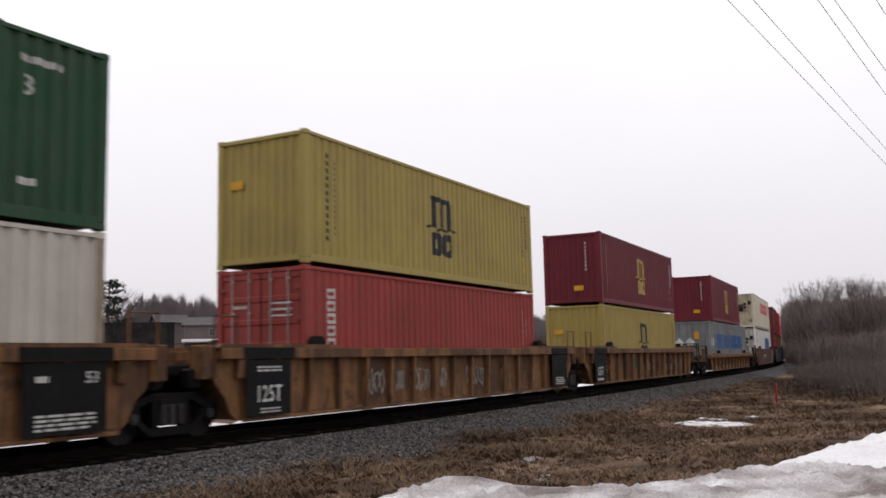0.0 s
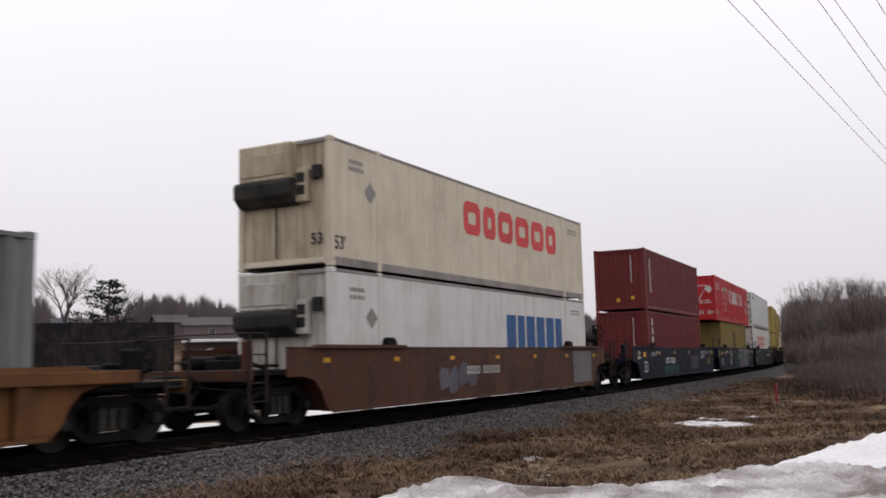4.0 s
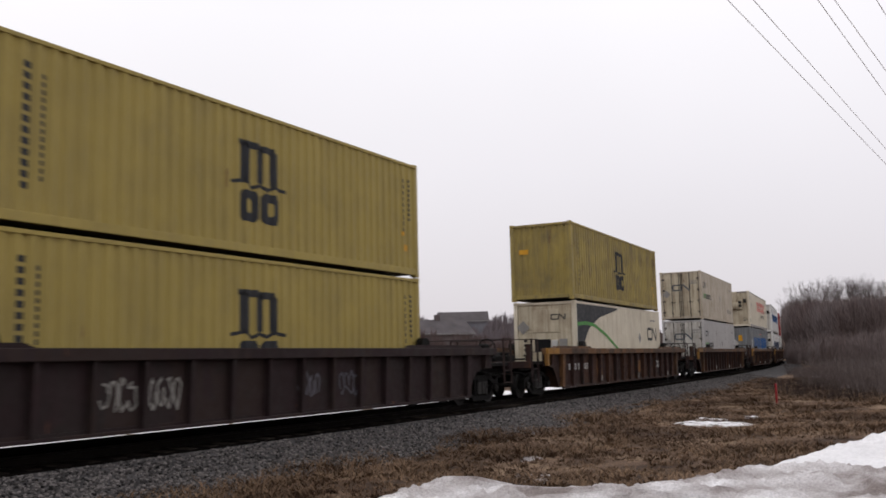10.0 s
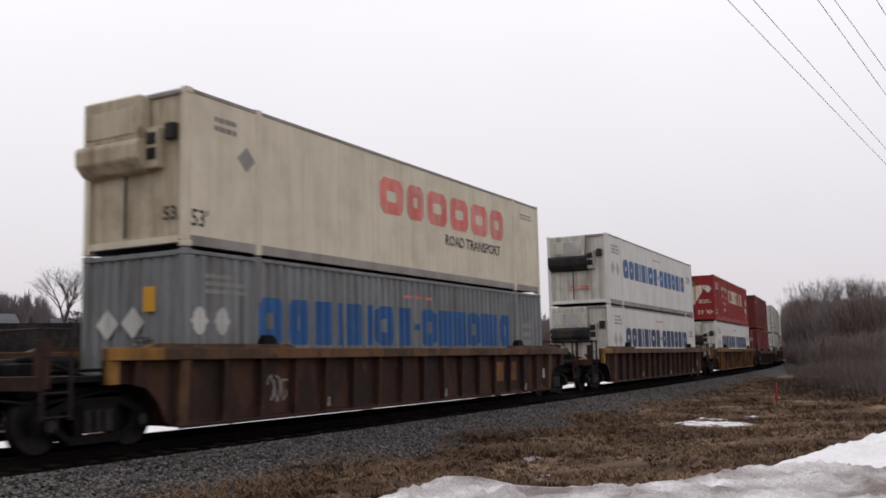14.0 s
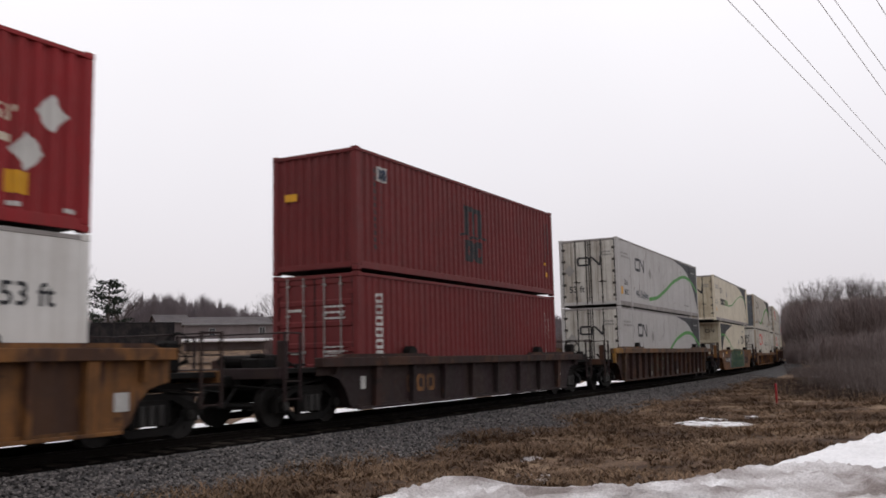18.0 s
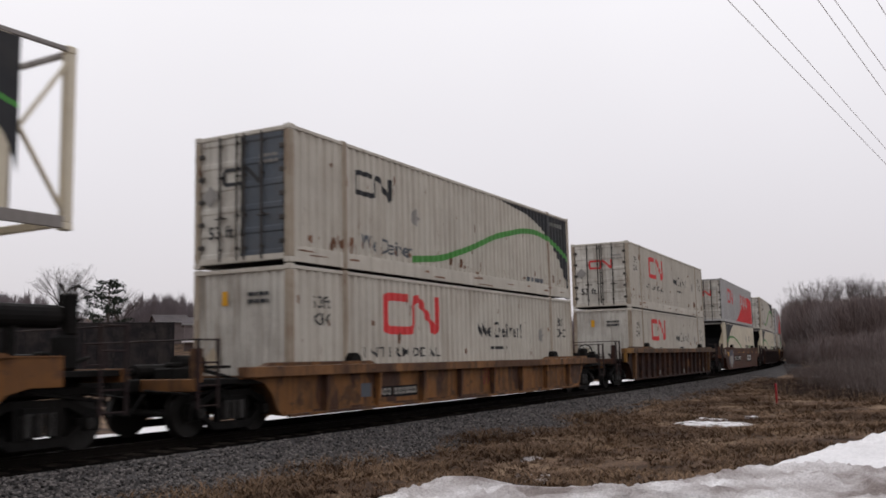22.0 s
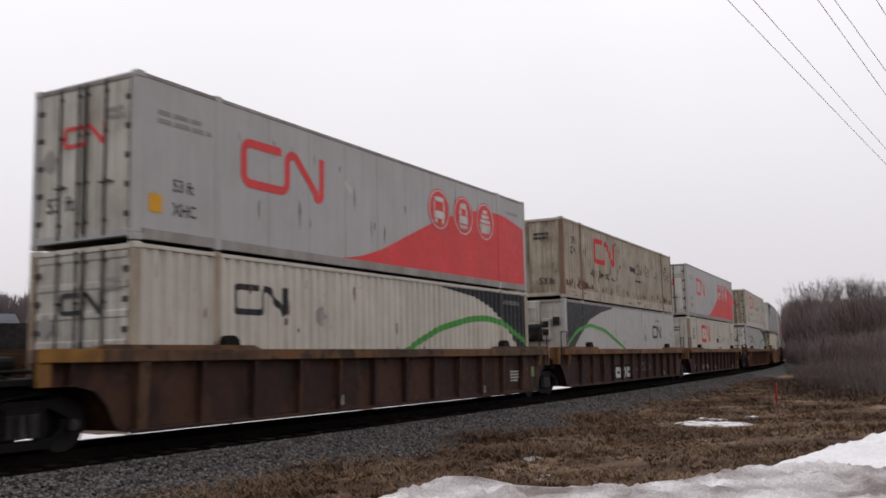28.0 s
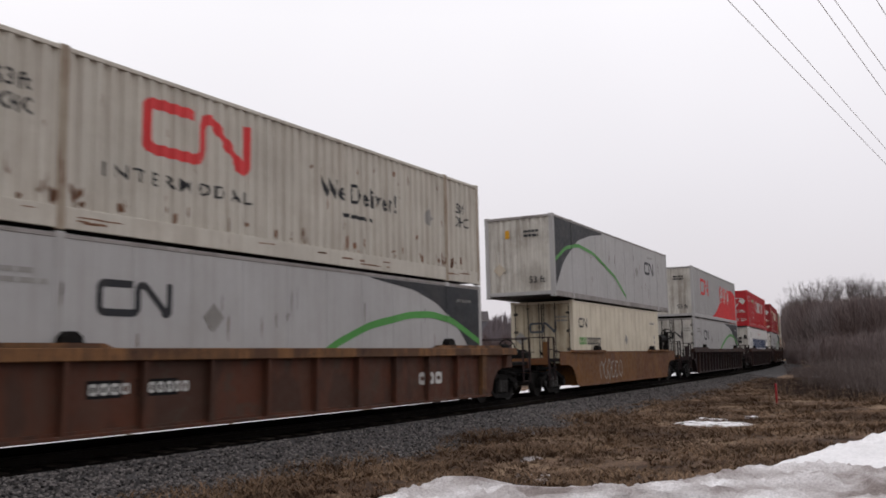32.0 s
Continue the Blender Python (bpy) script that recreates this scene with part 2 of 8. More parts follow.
def ground_material(name, tones, scale, rough=0.95, bump=0.5, lo=0.3, hi=0.72, speck=0.4, spec=0.15):
    m = bpy.data.materials.new(name)
    m.use_nodes = True
    n, l = m.node_tree.nodes, m.node_tree.links
    b = n["Principled BSDF"]
    b.inputs["Roughness"].default_value = rough
    b.inputs["Specular IOR Level"].default_value = spec
    co = n.new("ShaderNodeTexCoord")
    big, fine, ramp, mix, bp = (n.new(k) for k in ("ShaderNodeTexNoise", "ShaderNodeTexNoise", "ShaderNodeValToRGB", "ShaderNodeMix", "ShaderNodeBump"))
    big.inputs["Scale"].default_value, big.inputs["Detail"].default_value = scale, 8
    fine.inputs["Scale"].default_value, fine.inputs["Detail"].default_value = scale * 22, 5
    for t in (big, fine):
        l.new(co.outputs["Object"], t.inputs["Vector"])
    r = ramp.color_ramp
    r.elements[0].position, r.elements[0].color = lo, (*tones[0], 1)
    r.elements[1].position, r.elements[1].color = hi, (*tones[-1], 1)
    for i, c in enumerate(tones[1:-1]):
        r.elements.new(lo + (hi - lo) * (i + 1) / (len(tones) - 1)).color = (*c, 1)
    l.new(big.outputs["Fac"], ramp.inputs["Fac"])
    mix.data_type, mix.blend_type = "RGBA", "MULTIPLY"
    mix.inputs["Factor"].default_value = 1.0
    mr = n.new("ShaderNodeMapRange")
    for key, v in (("From Min", 0.3), ("From Max", 0.7), ("To Min", 1 - speck), ("To Max", 1 + speck)):
        mr.inputs[key].default_value = v
    l.new(fine.outputs["Fac"], mr.inputs["Value"])
    l.new(ramp.outputs["Color"], mix.inputs["A"])
    l.new(mr.outputs["Result"], mix.inputs["B"])
    l.new(mix.outputs["Result"], b.inputs["Base Color"])
    bp.inputs["Strength"].default_value, bp.inputs["Distance"].default_value = bump, 0.06
    l.new(fine.outputs["Fac"], bp.inputs["Height"])
    l.new(bp.outputs["Normal"], b.inputs["Normal"])
    return m


SOIL = ground_material("thatch_soil", [(0.05, 0.031, 0.021), (0.115, 0.073, 0.048), (0.19, 0.13, 0.085)], 0.6, lo=0.38, hi=0.62, speck=0.6)
GRAVEL = ground_material("ballast_bed", [(0.03, 0.028, 0.028), (0.065, 0.06, 0.06), (0.11, 0.105, 0.105)], 3.0)
SNOW = ground_material("old_snow", [(0.24, 0.205, 0.195), (0.4, 0.365, 0.36), (0.52, 0.49, 0.49), (0.66, 0.635, 0.64), (0.84, 0.825, 0.84)], 1.7, 0.8, 0.6, 0.34, 0.7, 0.2)
CLEANSNOW = ground_material("clean_snow", [(0.72, 0.71, 0.72), (0.84, 0.83, 0.85)], 0.8, 0.7, 0.2, speck=0.07)
# oil-dark stone, taken near black to paint the shade under the train
BEDSHADE = ground_material("shaded_oily_ballast", [(0.004, 0.0035, 0.003), (0.008, 0.007, 0.0065), (0.013, 0.011, 0.01)], 3.0, spec=0.0)
BARK = ground_material("grey_bark", [(0.055, 0.045, 0.04), (0.10, 0.085, 0.076)], 2.0)


def island_material(name, a, z, rough=0.9, drift=0.0, scale=0.5):
    """Each separate blade, stone or twig takes its own tone between two; drift adds broad patches."""
    m = bpy.data.materials.new(name)
    m.use_nodes = True
    n, l = m.node_tree.nodes, m.node_tree.links
    b = n["Principled BSDF"]
    b.inputs["Roughness"].default_value = rough
    b.inputs["Specular IOR Level"].default_value = 0.2
    g = n.new("ShaderNodeNewGeometry")
    r = n.new("ShaderNodeValToRGB")
    r.color_ramp.elements[0].color, r.color_ramp.elements[1].color = (*a, 1), (*z, 1)
    l.new(g.outputs["Random Per Island"], r.inputs["Fac"])
    out = r.outputs["Color"]
    if drift:
        co, t, mr, mx = (n.new(k) for k in ("ShaderNodeTexCoord", "ShaderNodeTexNoise", "ShaderNodeValToRGB", "ShaderNodeMix"))
        t.inputs["Scale"].default_value, t.inputs["Detail"].default_value = scale, 4
        l.new(co.outputs["Object"], t.inputs["Vector"])
        l.new(t.outputs["Fac"], mr.inputs["Fac"])
        k = 1 - drift
        mr.color_ramp.elements[0].position, mr.color_ramp.elements[0].color = 0.36, (k, k * 0.9, k * 0.86, 1)
        mr.color_ramp.elements[1].position, mr.color_ramp.elements[1].color = 0.64, (1, 1, 1, 1)
        mx.data_type, mx.blend_type = "RGBA", "MULTIPLY"
        mx.inputs["Factor"].default_value = 1.0
        l.new(out, mx.inputs["A"])
        l.new(mr.outputs["Color"], mx.inputs["B"])
        out = mx.outputs["Result"]
    l.new(out, b.inputs["Base Color"])
    return m


STRAW = island_material("dry_grass", (0.092, 0.056, 0.035), (0.25, 0.163, 0.1), drift=0.58, scale=0.42)
STONE = island_material("ballast_stone", (0.008, 0.0075, 0.0075), (0.2, 0.18, 0.172), 0.8)
# dark brown brush; the shade of the ditch is put into its tone too
DARKTWIG = island_material("shade_dark_twigs", (0.03, 0.023, 0.02), (0.085, 0.064, 0.056), drift=0.4, scale=0.3)
BRUSHTWIG = island_material("grey_brush_twigs", (0.09, 0.075, 0.072), (0.2, 0.168, 0.158), drift=0.4, scale=0.16)
TWIG = island_material("bare_twigs", (0.055, 0.046, 0.045), (0.125, 0.105, 0.10), drift=0.4, scale=0.12)
# hedge tone lightened towards mauve, with some distance haze in it
HEDGETWIG = island_material("hazed_reddish_twigs", (0.10, 0.074, 0.07), (0.17, 0.128, 0.122), drift=0.3, scale=0.2)
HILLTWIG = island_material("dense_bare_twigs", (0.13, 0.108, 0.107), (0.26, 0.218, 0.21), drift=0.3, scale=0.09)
# far and crest tones: twigs lightened to put distance haze into the colour
FARTWIG = island_material("hazed_distant_twigs", (0.15, 0.127, 0.134), (0.2, 0.172, 0.18))
CRESTTWIG = island_material("hazed_crest_twigs", (0.13, 0.11, 0.107), (0.19, 0.165, 0.162))
NEEDLE = island_material("pine_needles", (0.012, 0.017, 0.013), (0.032, 0.042, 0.03))


# ---------------------------------------------------------------- mesh helpers
def part(name, bm, material, parent, label="", smooth=False):
    """Link a bmesh as one mesh object under a thing or a part."""
    me = bpy.data.meshes.new(name)
    bm.to_mesh(me)
    bm.free()
    me.materials.append(material)
    if smooth:
        for f in me.polygons:
            f.use_smooth = True
    return hang(name, me, parent, label)


def hang(name, me, parent, label="", at=None):
    ob = new(name, me)
    ob.parent = parent
    if at is not None:
        ob.matrix_local = at
    if label:
        ob["label"] = label
    return ob


def raw(name, verts, faces, material, smooth=False):
    me = bpy.data.meshes.new(name)
    me.from_pydata(verts, [], faces)
    me.materials.append(material)
    if smooth:
        for f in me.polygons:
            f.use_smooth = True
    return me


def box(bm, x0, x1, y0, y1, z0, z1, bev=0.0):
    r = bmesh.ops.create_cube(bm, size=1.0, matrix=Matrix.Translation(((x0 + x1) / 2, (y0 + y1) / 2, (z0 + z1) / 2))
                              @ Matrix.Diagonal((x1 - x0, y1 - y0, z1 - z0, 1)))
    if bev:
        es = {e for v in r["verts"] for e in v.link_edges}
        bmesh.ops.bevel(bm, geom=list(es), offset=bev, segments=1, affect="EDGES")
    return bm


def boxes(*rows, bev=0.0):
    bm = bmesh.new()
    for r in rows:
        box(bm, *r, bev=bev)
    return bm


def rod(bm, a, b, r, n=8, r2=None):
    a, b = Vector(a), Vector(b)
    d = b - a
    m = Matrix.Translation((a + b) / 2) @ d.to_track_quat("Z", "Y").to_matrix().to_4x4()
    bmesh.ops.create_cone(bm, cap_ends=True, segments=n, radius1=r, radius2=r if r2 is None else r2, depth=d.length, matrix=m)
    return bm


def plate(profile, y0, y1):
    """Extrude an outline in x and z from y0 to y1."""
    bm = bmesh.new()
    n = len(profile)
    v = [bm.verts.new((x, y, z)) for y in (y0, y1) for x, z in profile]
    bm.faces.new(v[:n])
    bm.faces.new(v[n:][::-1])
    for i in range(n):
        j = (i + 1) % n
        bm.faces.new((v[j], v[i], v[n + i], v[n + j]))
    bmesh.ops.recalc_face_normals(bm, faces=bm.faces)
    return bm


def empty(name):
    ob = new(name)
    ob.empty_display_size = 0.5
    return ob


# ---------------------------------------------------------------- the line of the track
RADIUS, ARC_END = 807.0, 190.0


def along(s, lat=0.0, z=0.0):
    """The pose on the track s metres past the point abreast of the camera: a long left bend, straight after it."""
    a = min(s, ARC_END) / RADIUS
    x, y = RADIUS * math.sin(a), RADIUS * (1 - math.cos(a))
    if s > ARC_END:
        x, y = x + (s - ARC_END) * math.cos(a), y + (s - ARC_END) * math.sin(a)
    return Matrix.Translation((x - math.sin(a) * lat, y + math.cos(a) * lat, z)) @ Matrix.Rotation(a, 4, "Z")


def travelled(t):
    """Metres that the train has gone after t seconds."""
    return 16.265 * t + 0.3734 * t * (t - 32) / 32


# ---------------------------------------------------------------- ground
def fbm(x, y, s):
    return noise.fractal(Vector((x * s, y * s, 3.7)), 1.0, 2.0, 4)


def terrain(lat, s):
    """Height of the ground beside the track."""
    if lat < 0:
        d = -lat
        z = np.interp(d, (0, 1.7, 3.7, 5.0, 7.5, 11, 16, 30, 60, 200), (-0.34, -0.32, -0.56, -0.6, -0.62, -0.5, -0.35, -0.3, 0.5, 3))
        z += np.interp(s, (40, 75, 100, 125, 150, 260), (0, 0.3, 1.2, 3.6, 4.8, 5.5)) * np.interp(d, (4, 12, 40), (0, 0.8, 1.0))
    else:
        z = np.interp(lat, (0, 1.7, 3.4, 7, 14, 30, 60, 110, 160, 260, 420), (-0.34, -0.32, -0.64, -0.6, -0.55, -0.3, 0.6, 2.6, 5.0, 10.0, 16.0))
        z += np.interp(s, (150, 300), (0, 12.0)) * np.interp(lat, (6, 40), (0, 1))
    rough = np.interp(abs(lat), (3.4, 6, 40, 200), (0.0, 0.09, 0.25, 1.5))
    p = along(s, lat).translation
    return float(z) + float(rough) * fbm(p.x, p.y, 0.35 if abs(lat) < 20 else 0.05)


def ground_sheet():
    lats = [-3000, -1200, -500, -240, -140, -90, -60, -40, -28, -21] + [-17 + 0.5 * i for i in range(27)] + [-3.7, -3.4, -2.8, -2.2, -1.7, -0.9, 0,
            0.9, 1.7, 2.4, 3.0, 3.4, 4, 5, 6, 7, 8.5, 10, 12, 14, 17, 21, 26, 32, 40, 50, 62, 76, 92, 110, 130, 160, 200, 260, 340, 420, 700, 1500, 3000]
    ss = [-3000, -1200, -500, -200, -110, -70, -45, -30, -20] + [-14 + 1.0 * i for i in range(80)] + [68, 71, 75, 80, 86, 92, 98, 104, 110, 116, 122, 128, 135, 142, 149, 156, 172, 190,
          215, 245, 280, 330, 400, 520, 800, 1500, 3000]
    verts, faces, nl = [], [], len(lats)
    for s in ss:
        for lat in lats:
            far = abs(lat) > 420 or s > 700 or s < -300
            m = along(min(s, 560) if abs(lat) > 300 else s, lat if abs(lat) < 420 else math.copysign(420, lat))
            p = m.translation.copy()
            if far or s > 190:
                # beyond the bend the sheet runs on square to the near track
                p = Vector((s, lat, 0)) if s > 700 or s < -300 else p + Vector((0, (lat - math.copysign(420, lat)) if abs(lat) > 420 else 0, 0))
            z = terrain(max(min(lat, 420), -240), max(min(s, 300), -100))
            verts.append((p.x, p.y, z))
    for i in range(len(ss) - 1):
        for j in range(nl - 1):
            a = i * nl + j
            faces.append((a, a + nl, a + nl + 1, a + 1))
    ob = new("ground", raw("ground", verts, faces, SOIL, True))
    return tagged(ob, "brown thatch and bare soil in early spring", "ground", kind="structure")


ground_sheet()


def ribbon(name, lat_z, s0, s1, step, material):
    """A strip along the track with a given cross-section, a list of (lateral, height)."""
    verts, faces, k = [], [], len(lat_z)
    n = int((s1 - s0) / step) + 1
    for i in range(n):
        m = along(s0 + i * step)
        verts += [m @ Vector((0, lat, z)) for lat, z in lat_z]
    for i in range(n - 1):
        for j in range(k - 1):
            a = i * k + j
            faces.append((a, a + k, a + k + 1, a + 1))
    return raw(name, verts, faces, material)


ballast = new("ballast", ribbon("ballast", [(-4.0, -0.68), (-3.7, -0.54), (-2.9, -0.42), (-1.9, -0.27), (-1.5, -0.25), (1.5, -0.25), (1.9, -0.28), (3.3, -0.6), (3.7, -0.72)], -60, 330, 2.0, GRAVEL))
# dark strip under the cars; its colour holds their shade
trackbed = new("trackbed", ribbon("trackbed", [(-1.62, -0.27), (-1.5, -0.244), (1.5, -0.244), (1.62, -0.27)], -60, 330, 2.0, BEDSHADE))
tagged(trackbed, "oil-dark stone between and beside the rails, train shade painted in", "ballast", kind="structure")
tagged(ballast, "grey crushed stone bed under the railway track", "ballast", kind="structure")

track = empty("railway_track")
tagged(track, "single railway track on wooden ties in a long bend", "track", kind="structure")
for lat in (-0.755, 0.755):
    DROP = 0.07
    sec = [(-0.07, -0.17), (-0.07, -0.15), (-0.012, -0.13), (-0.012, -0.045), (-0.036, -0.035), (-0.036, 0.0), (0.036, 0.0), (0.036, -0.035), (0.012, -0.045), (0.012, -0.13), (0.07, -0.15), (0.07, -0.17)]
    hang("rail", ribbon("rail", [(lat + a, b - DROP) for a, b in sec], -60, 330, 2.0, RAILTOP), track, "rusty steel rail, darkened for the train's shade")
tie_me = None
for i in range(170):
    if tie_me is None:
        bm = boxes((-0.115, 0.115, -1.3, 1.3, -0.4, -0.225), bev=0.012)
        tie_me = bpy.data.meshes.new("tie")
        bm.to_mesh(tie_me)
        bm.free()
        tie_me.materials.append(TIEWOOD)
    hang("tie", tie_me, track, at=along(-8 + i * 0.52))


# ---------------------------------------------------------------- markings: shapes laid on a side, following its relief
def strip_clip(poly, x0, x1):
    for edge, keep in ((x0, 1), (x1, -1)):
        out = []
        for i, a in enumerate(poly):
            b = poly[(i + 1) % len(poly)]
            ina, inb = (a[0] - edge) * keep >= 0, (b[0] - edge) * keep >= 0
            if ina:
                out.append(a)
            if ina != inb:
                f = (edge - a[0]) / (b[0] - a[0])
                out.append((edge, a[1] + f * (b[1] - a[1])))
        poly = out
        if len(poly) < 3:
            return []
    return poly


def decal(polys, relief, cuts, lift=0.004):
    """Convex polygons in (x, z) as a thin paint layer on the relief y(x), cut at its folds."""
    verts, faces, seen = [], [], {}
    for poly in polys:
        xs = [q[0] for q in poly]
        lo, hi = min(xs), max(xs)
        inner = [c for c in cuts if lo < c < hi]
        edges = [lo, *inner, hi]
        for a, b in zip(edges[:-1], edges[1:]):
            if b - a < 1e-5:
                continue
            q = strip_clip(poly, a, b) if inner else list(poly)
            if len(q) < 3:
                continue
            area = sum(q[i][0] * q[(i + 1) % len(q)][1] - q[(i + 1) % len(q)][0] * q[i][1] for i in range(len(q)))
            if abs(area) < 1e-7:
                continue
            if area < 0:
                q = q[::-1]
            ids = []
            for x, z in q:
                key = (round(x, 4), round(z, 4))
                if key not in seen:
                    seen[key] = len(verts)
                    verts.append((x, relief(x) - lift, z))
                if seen[key] not in ids:
                    ids.append(seen[key])
            if len(ids) > 2:
                faces.append(tuple(ids))
    return verts, faces


def rect(x, z, w, h):
    return [(x, z), (x + w, z), (x + w, z + h), (x, z + h)]


def line(pts, w):
    """A broad stroke along points, as quads with square joints."""
    out = []
    for (ax, az), (bx, bz) in zip(pts[:-1], pts[1:]):
        dx, dz = bx - ax, bz - az
        k = max(math.hypot(dx, dz), 1e-6)
        ux, uz = dx / k * w * 0.5, dz / k * w * 0.5
        out.append([(ax - ux * 0.6 - uz, az - uz * 0.6 + ux), (ax - ux * 0.6 + uz, az - uz * 0.6 - ux), (bx + ux * 0.6 + uz, bz + uz * 0.6 - ux), (bx + ux * 0.6 - uz, bz + uz * 0.6 + ux)])
    return out


def ring(x, z, w, h, t):
    c = min(w, h) * 0.18
    o = [(x + c, z), (x + w - c, z), (x + w, z + c), (x + w, z + h - c), (x + w - c, z + h), (x + c, z + h), (x, z + h - c), (x, z + c)]
    k = [(x + w / 2 + (px - x - w / 2) * (w - 2 * t) / w, z + h / 2 + (pz - z - h / 2) * (h - 2 * t) / h) for px, pz in o]
    return [[o[i], o[(i + 1) % 8], k[(i + 1) % 8], k[i]] for i in range(8)]


def disc(x, z, rx, rz, n=16):
    return [[(x + rx * math.cos(2 * math.pi * i / n), z + rz * math.sin(2 * math.pi * i / n)) for i in range(n)]]


def blocks(x, z, h, widths, gap, t):
    """A wordmark as a row of plain hollow blocks; negative widths leave a space, zero a dash."""
    out = []
    for w in widths:
        if w < 0:
            x -= w
            continue
        if w == 0:
            out.append(rect(x, z + h * 0.42, h * 0.3, h * 0.16))
            x += h * 0.3 + gap
            continue
        out += ring(x, z, w, h, t) if w > 2.4 * t else [rect(x, z, w, h)]
        x += w + gap
    return out


def bars(x, z, w, h, rows, duty=0.55, seed=1):
    """Lines of writing too small to read, as plain bars."""
    r, out = random.Random(seed), []
    p = h / rows
    for i in range(rows):
        a = x
        while a < x + w * (1 if i % 3 else 0.85):
            k = w * r.uniform(0.12, 0.3)
            out.append(rect(a, z + h - (i + 1) * p + p * 0.15, min(k, x + w - a), p * duty))
            a += k + w * 0.05
    return out


def stack(x, z, w, h, n):
    """A vertical line of small unreadable characters."""
    p = h / n
    return [rect(x, z + i * p, w, p * 0.62) for i in range(n)]


def diamond(x, z, r):
    return [[(x - r, z), (x, z - r), (x + r, z), (x, z + r)]]


words = {}


def text(body, x, z, h, squeeze=1.0):
    """Readable writing as triangles; (x, z) is its lower left, h the height of a capital."""
    if body not in words:
        cu = bpy.data.curves.new("writing", "FONT")
        cu.body, cu.resolution_u, cu.offset = body, 2, 0.014
        ob = bpy.data.objects.new("writing", cu)
        scene.collection.objects.link(ob)
        bpy.context.view_layer.update()
        me = bpy.data.meshes.new_from_object(ob.evaluated_get(bpy.context.evaluated_depsgraph_get()))
        me.calc_loop_triangles()
        words[body] = [[tuple(me.vertices[i].co[:2]) for i in tri.vertices] for tri in me.loop_triangles]
        bpy.data.objects.remove(ob)
        bpy.data.meshes.remove(me)
        bpy.data.curves.remove(cu)
    k = h / 0.69
    return [[(x + px * k * squeeze, z + pz * k) for px, pz in tri] for tri in words[body]]


def upright(pts, x, z, scale=1.0):
    return [[(x + px * scale, z + pz * scale) for px, pz in q] for q in pts]


# logo shapes, in metres
def arch_mark(s=1.0):
    """Two arches on three legs over a wave and two rings."""
    o = [rect(0.0, 0.1, 0.34, 1.05), rect(0.64, 0.1, 0.3, 1.0), rect(1.24, 0.1, 0.34, 0.95), rect(-0.1, 1.06, 0.3, 0.16)]
    o += [rect(0.2, 1.02, 0.6, 0.2), rect(0.8, 0.98, 0.6, 0.2)]
    o += line([(-0.3, 0.02), (0.2, 0.1), (0.5, -0.06), (0.8, 0.06), (1.1, -0.06), (1.4, 0.08), (1.9, 0.0)], 0.1)
    o += ring(0.0, -1.0, 0.72, 0.86, 0.24) + ring(0.86, -1.0, 0.76, 0.86, 0.24)
    return [[(x * s, z * s) for x, z in q] for q in o]


def stroke(pts, w):
    """A band of even width along points, mitred at its joints."""
    left, right = [], []
    for i, (x, z) in enumerate(pts):
        ax, az = pts[max(i - 1, 0)]
        bx, bz = pts[min(i + 1, len(pts) - 1)]
        d1, d2 = Vector((x - ax, z - az)), Vector((bx - x, bz - z))
        d1 = d1.normalized() if d1.length > 1e-6 else d2.normalized()
        d2 = d2.normalized() if d2.length > 1e-6 else d1
        t = (d1 + d2).normalized()
        k = min(1 / max(t.dot(d1), 0.4), 1.6) * w / 2
        left.append((x - t.y * k, z + t.x * k))
        right.append((x + t.y * k, z - t.x * k))
    return [[right[i], right[i + 1], left[i + 1], left[i]] for i in range(len(pts) - 1)]


def worm_mark(s=1.0, t=0.17):
    """One broad band that winds round like a worm."""
    def bend(cx, cz, r, a0, a1, n=5):
        return [(cx + r * math.cos(radians(a0 + (a1 - a0) * i / n)), cz + r * math.sin(radians(a0 + (a1 - a0) * i / n))) for i in range(n + 1)]
    pts = [(1.22, 0.88), (0.7, 0.88)] + bend(0.28, 0.7, 0.18, 90, 180) + bend(0.28, 0.28, 0.18, 180, 270) + [(0.7, 0.1)] + bend(1.2, 0.3, 0.2, 270, 360) + [(1.4, 0.5)] + bend(1.58, 0.7, 0.18, 180, 50) + [(2.35, 0.22)] + bend(2.45, 0.2, 0.1, 220, 350, 4) + [(2.56, 0.5), (2.56, 0.97)]
    return [[(x * s, z * s) for x, z in q] for q in stroke(pts, t)]


def leaf_triangle(s=1.0):
    o = line([(0, 1.68), (0.8, 1.6)], 0.09) + line([(1.4, 1.6), (2.2, 1.68)], 0.09) + line([(0, 1.68), (1.1, 0.0)], 0.09) + line([(1.1, 0.0), (2.2, 1.68)], 0.09)
    return [[(x * s, z * s) for x, z in q] for q in o]


def leaf(x, z, s):
    return [[(x, z - 0.42 * s), (x + 0.22 * s, z - 0.28 * s), (x + 0.28 * s, z), (x + 0.12 * s, z + 0.2 * s), (x, z + 0.45 * s), (x - 0.12 * s, z + 0.2 * s), (x - 0.28 * s, z), (x - 0.22 * s, z - 0.28 * s)]]


def curve(*pts):
    """A smooth curve through points given left to right."""
    xs, zs = np.array([q[0] for q in pts]), np.array([q[1] for q in pts])
    grid = np.linspace(xs[0], xs[-1], 240)
    val = np.interp(grid, xs, zs)
    k = np.ones(17) / 17
    sm = np.convolve(np.pad(val, 8, mode="reflect", reflect_type="odd"), k, mode="valid")
    return lambda x: float(np.interp(x, grid, sm))


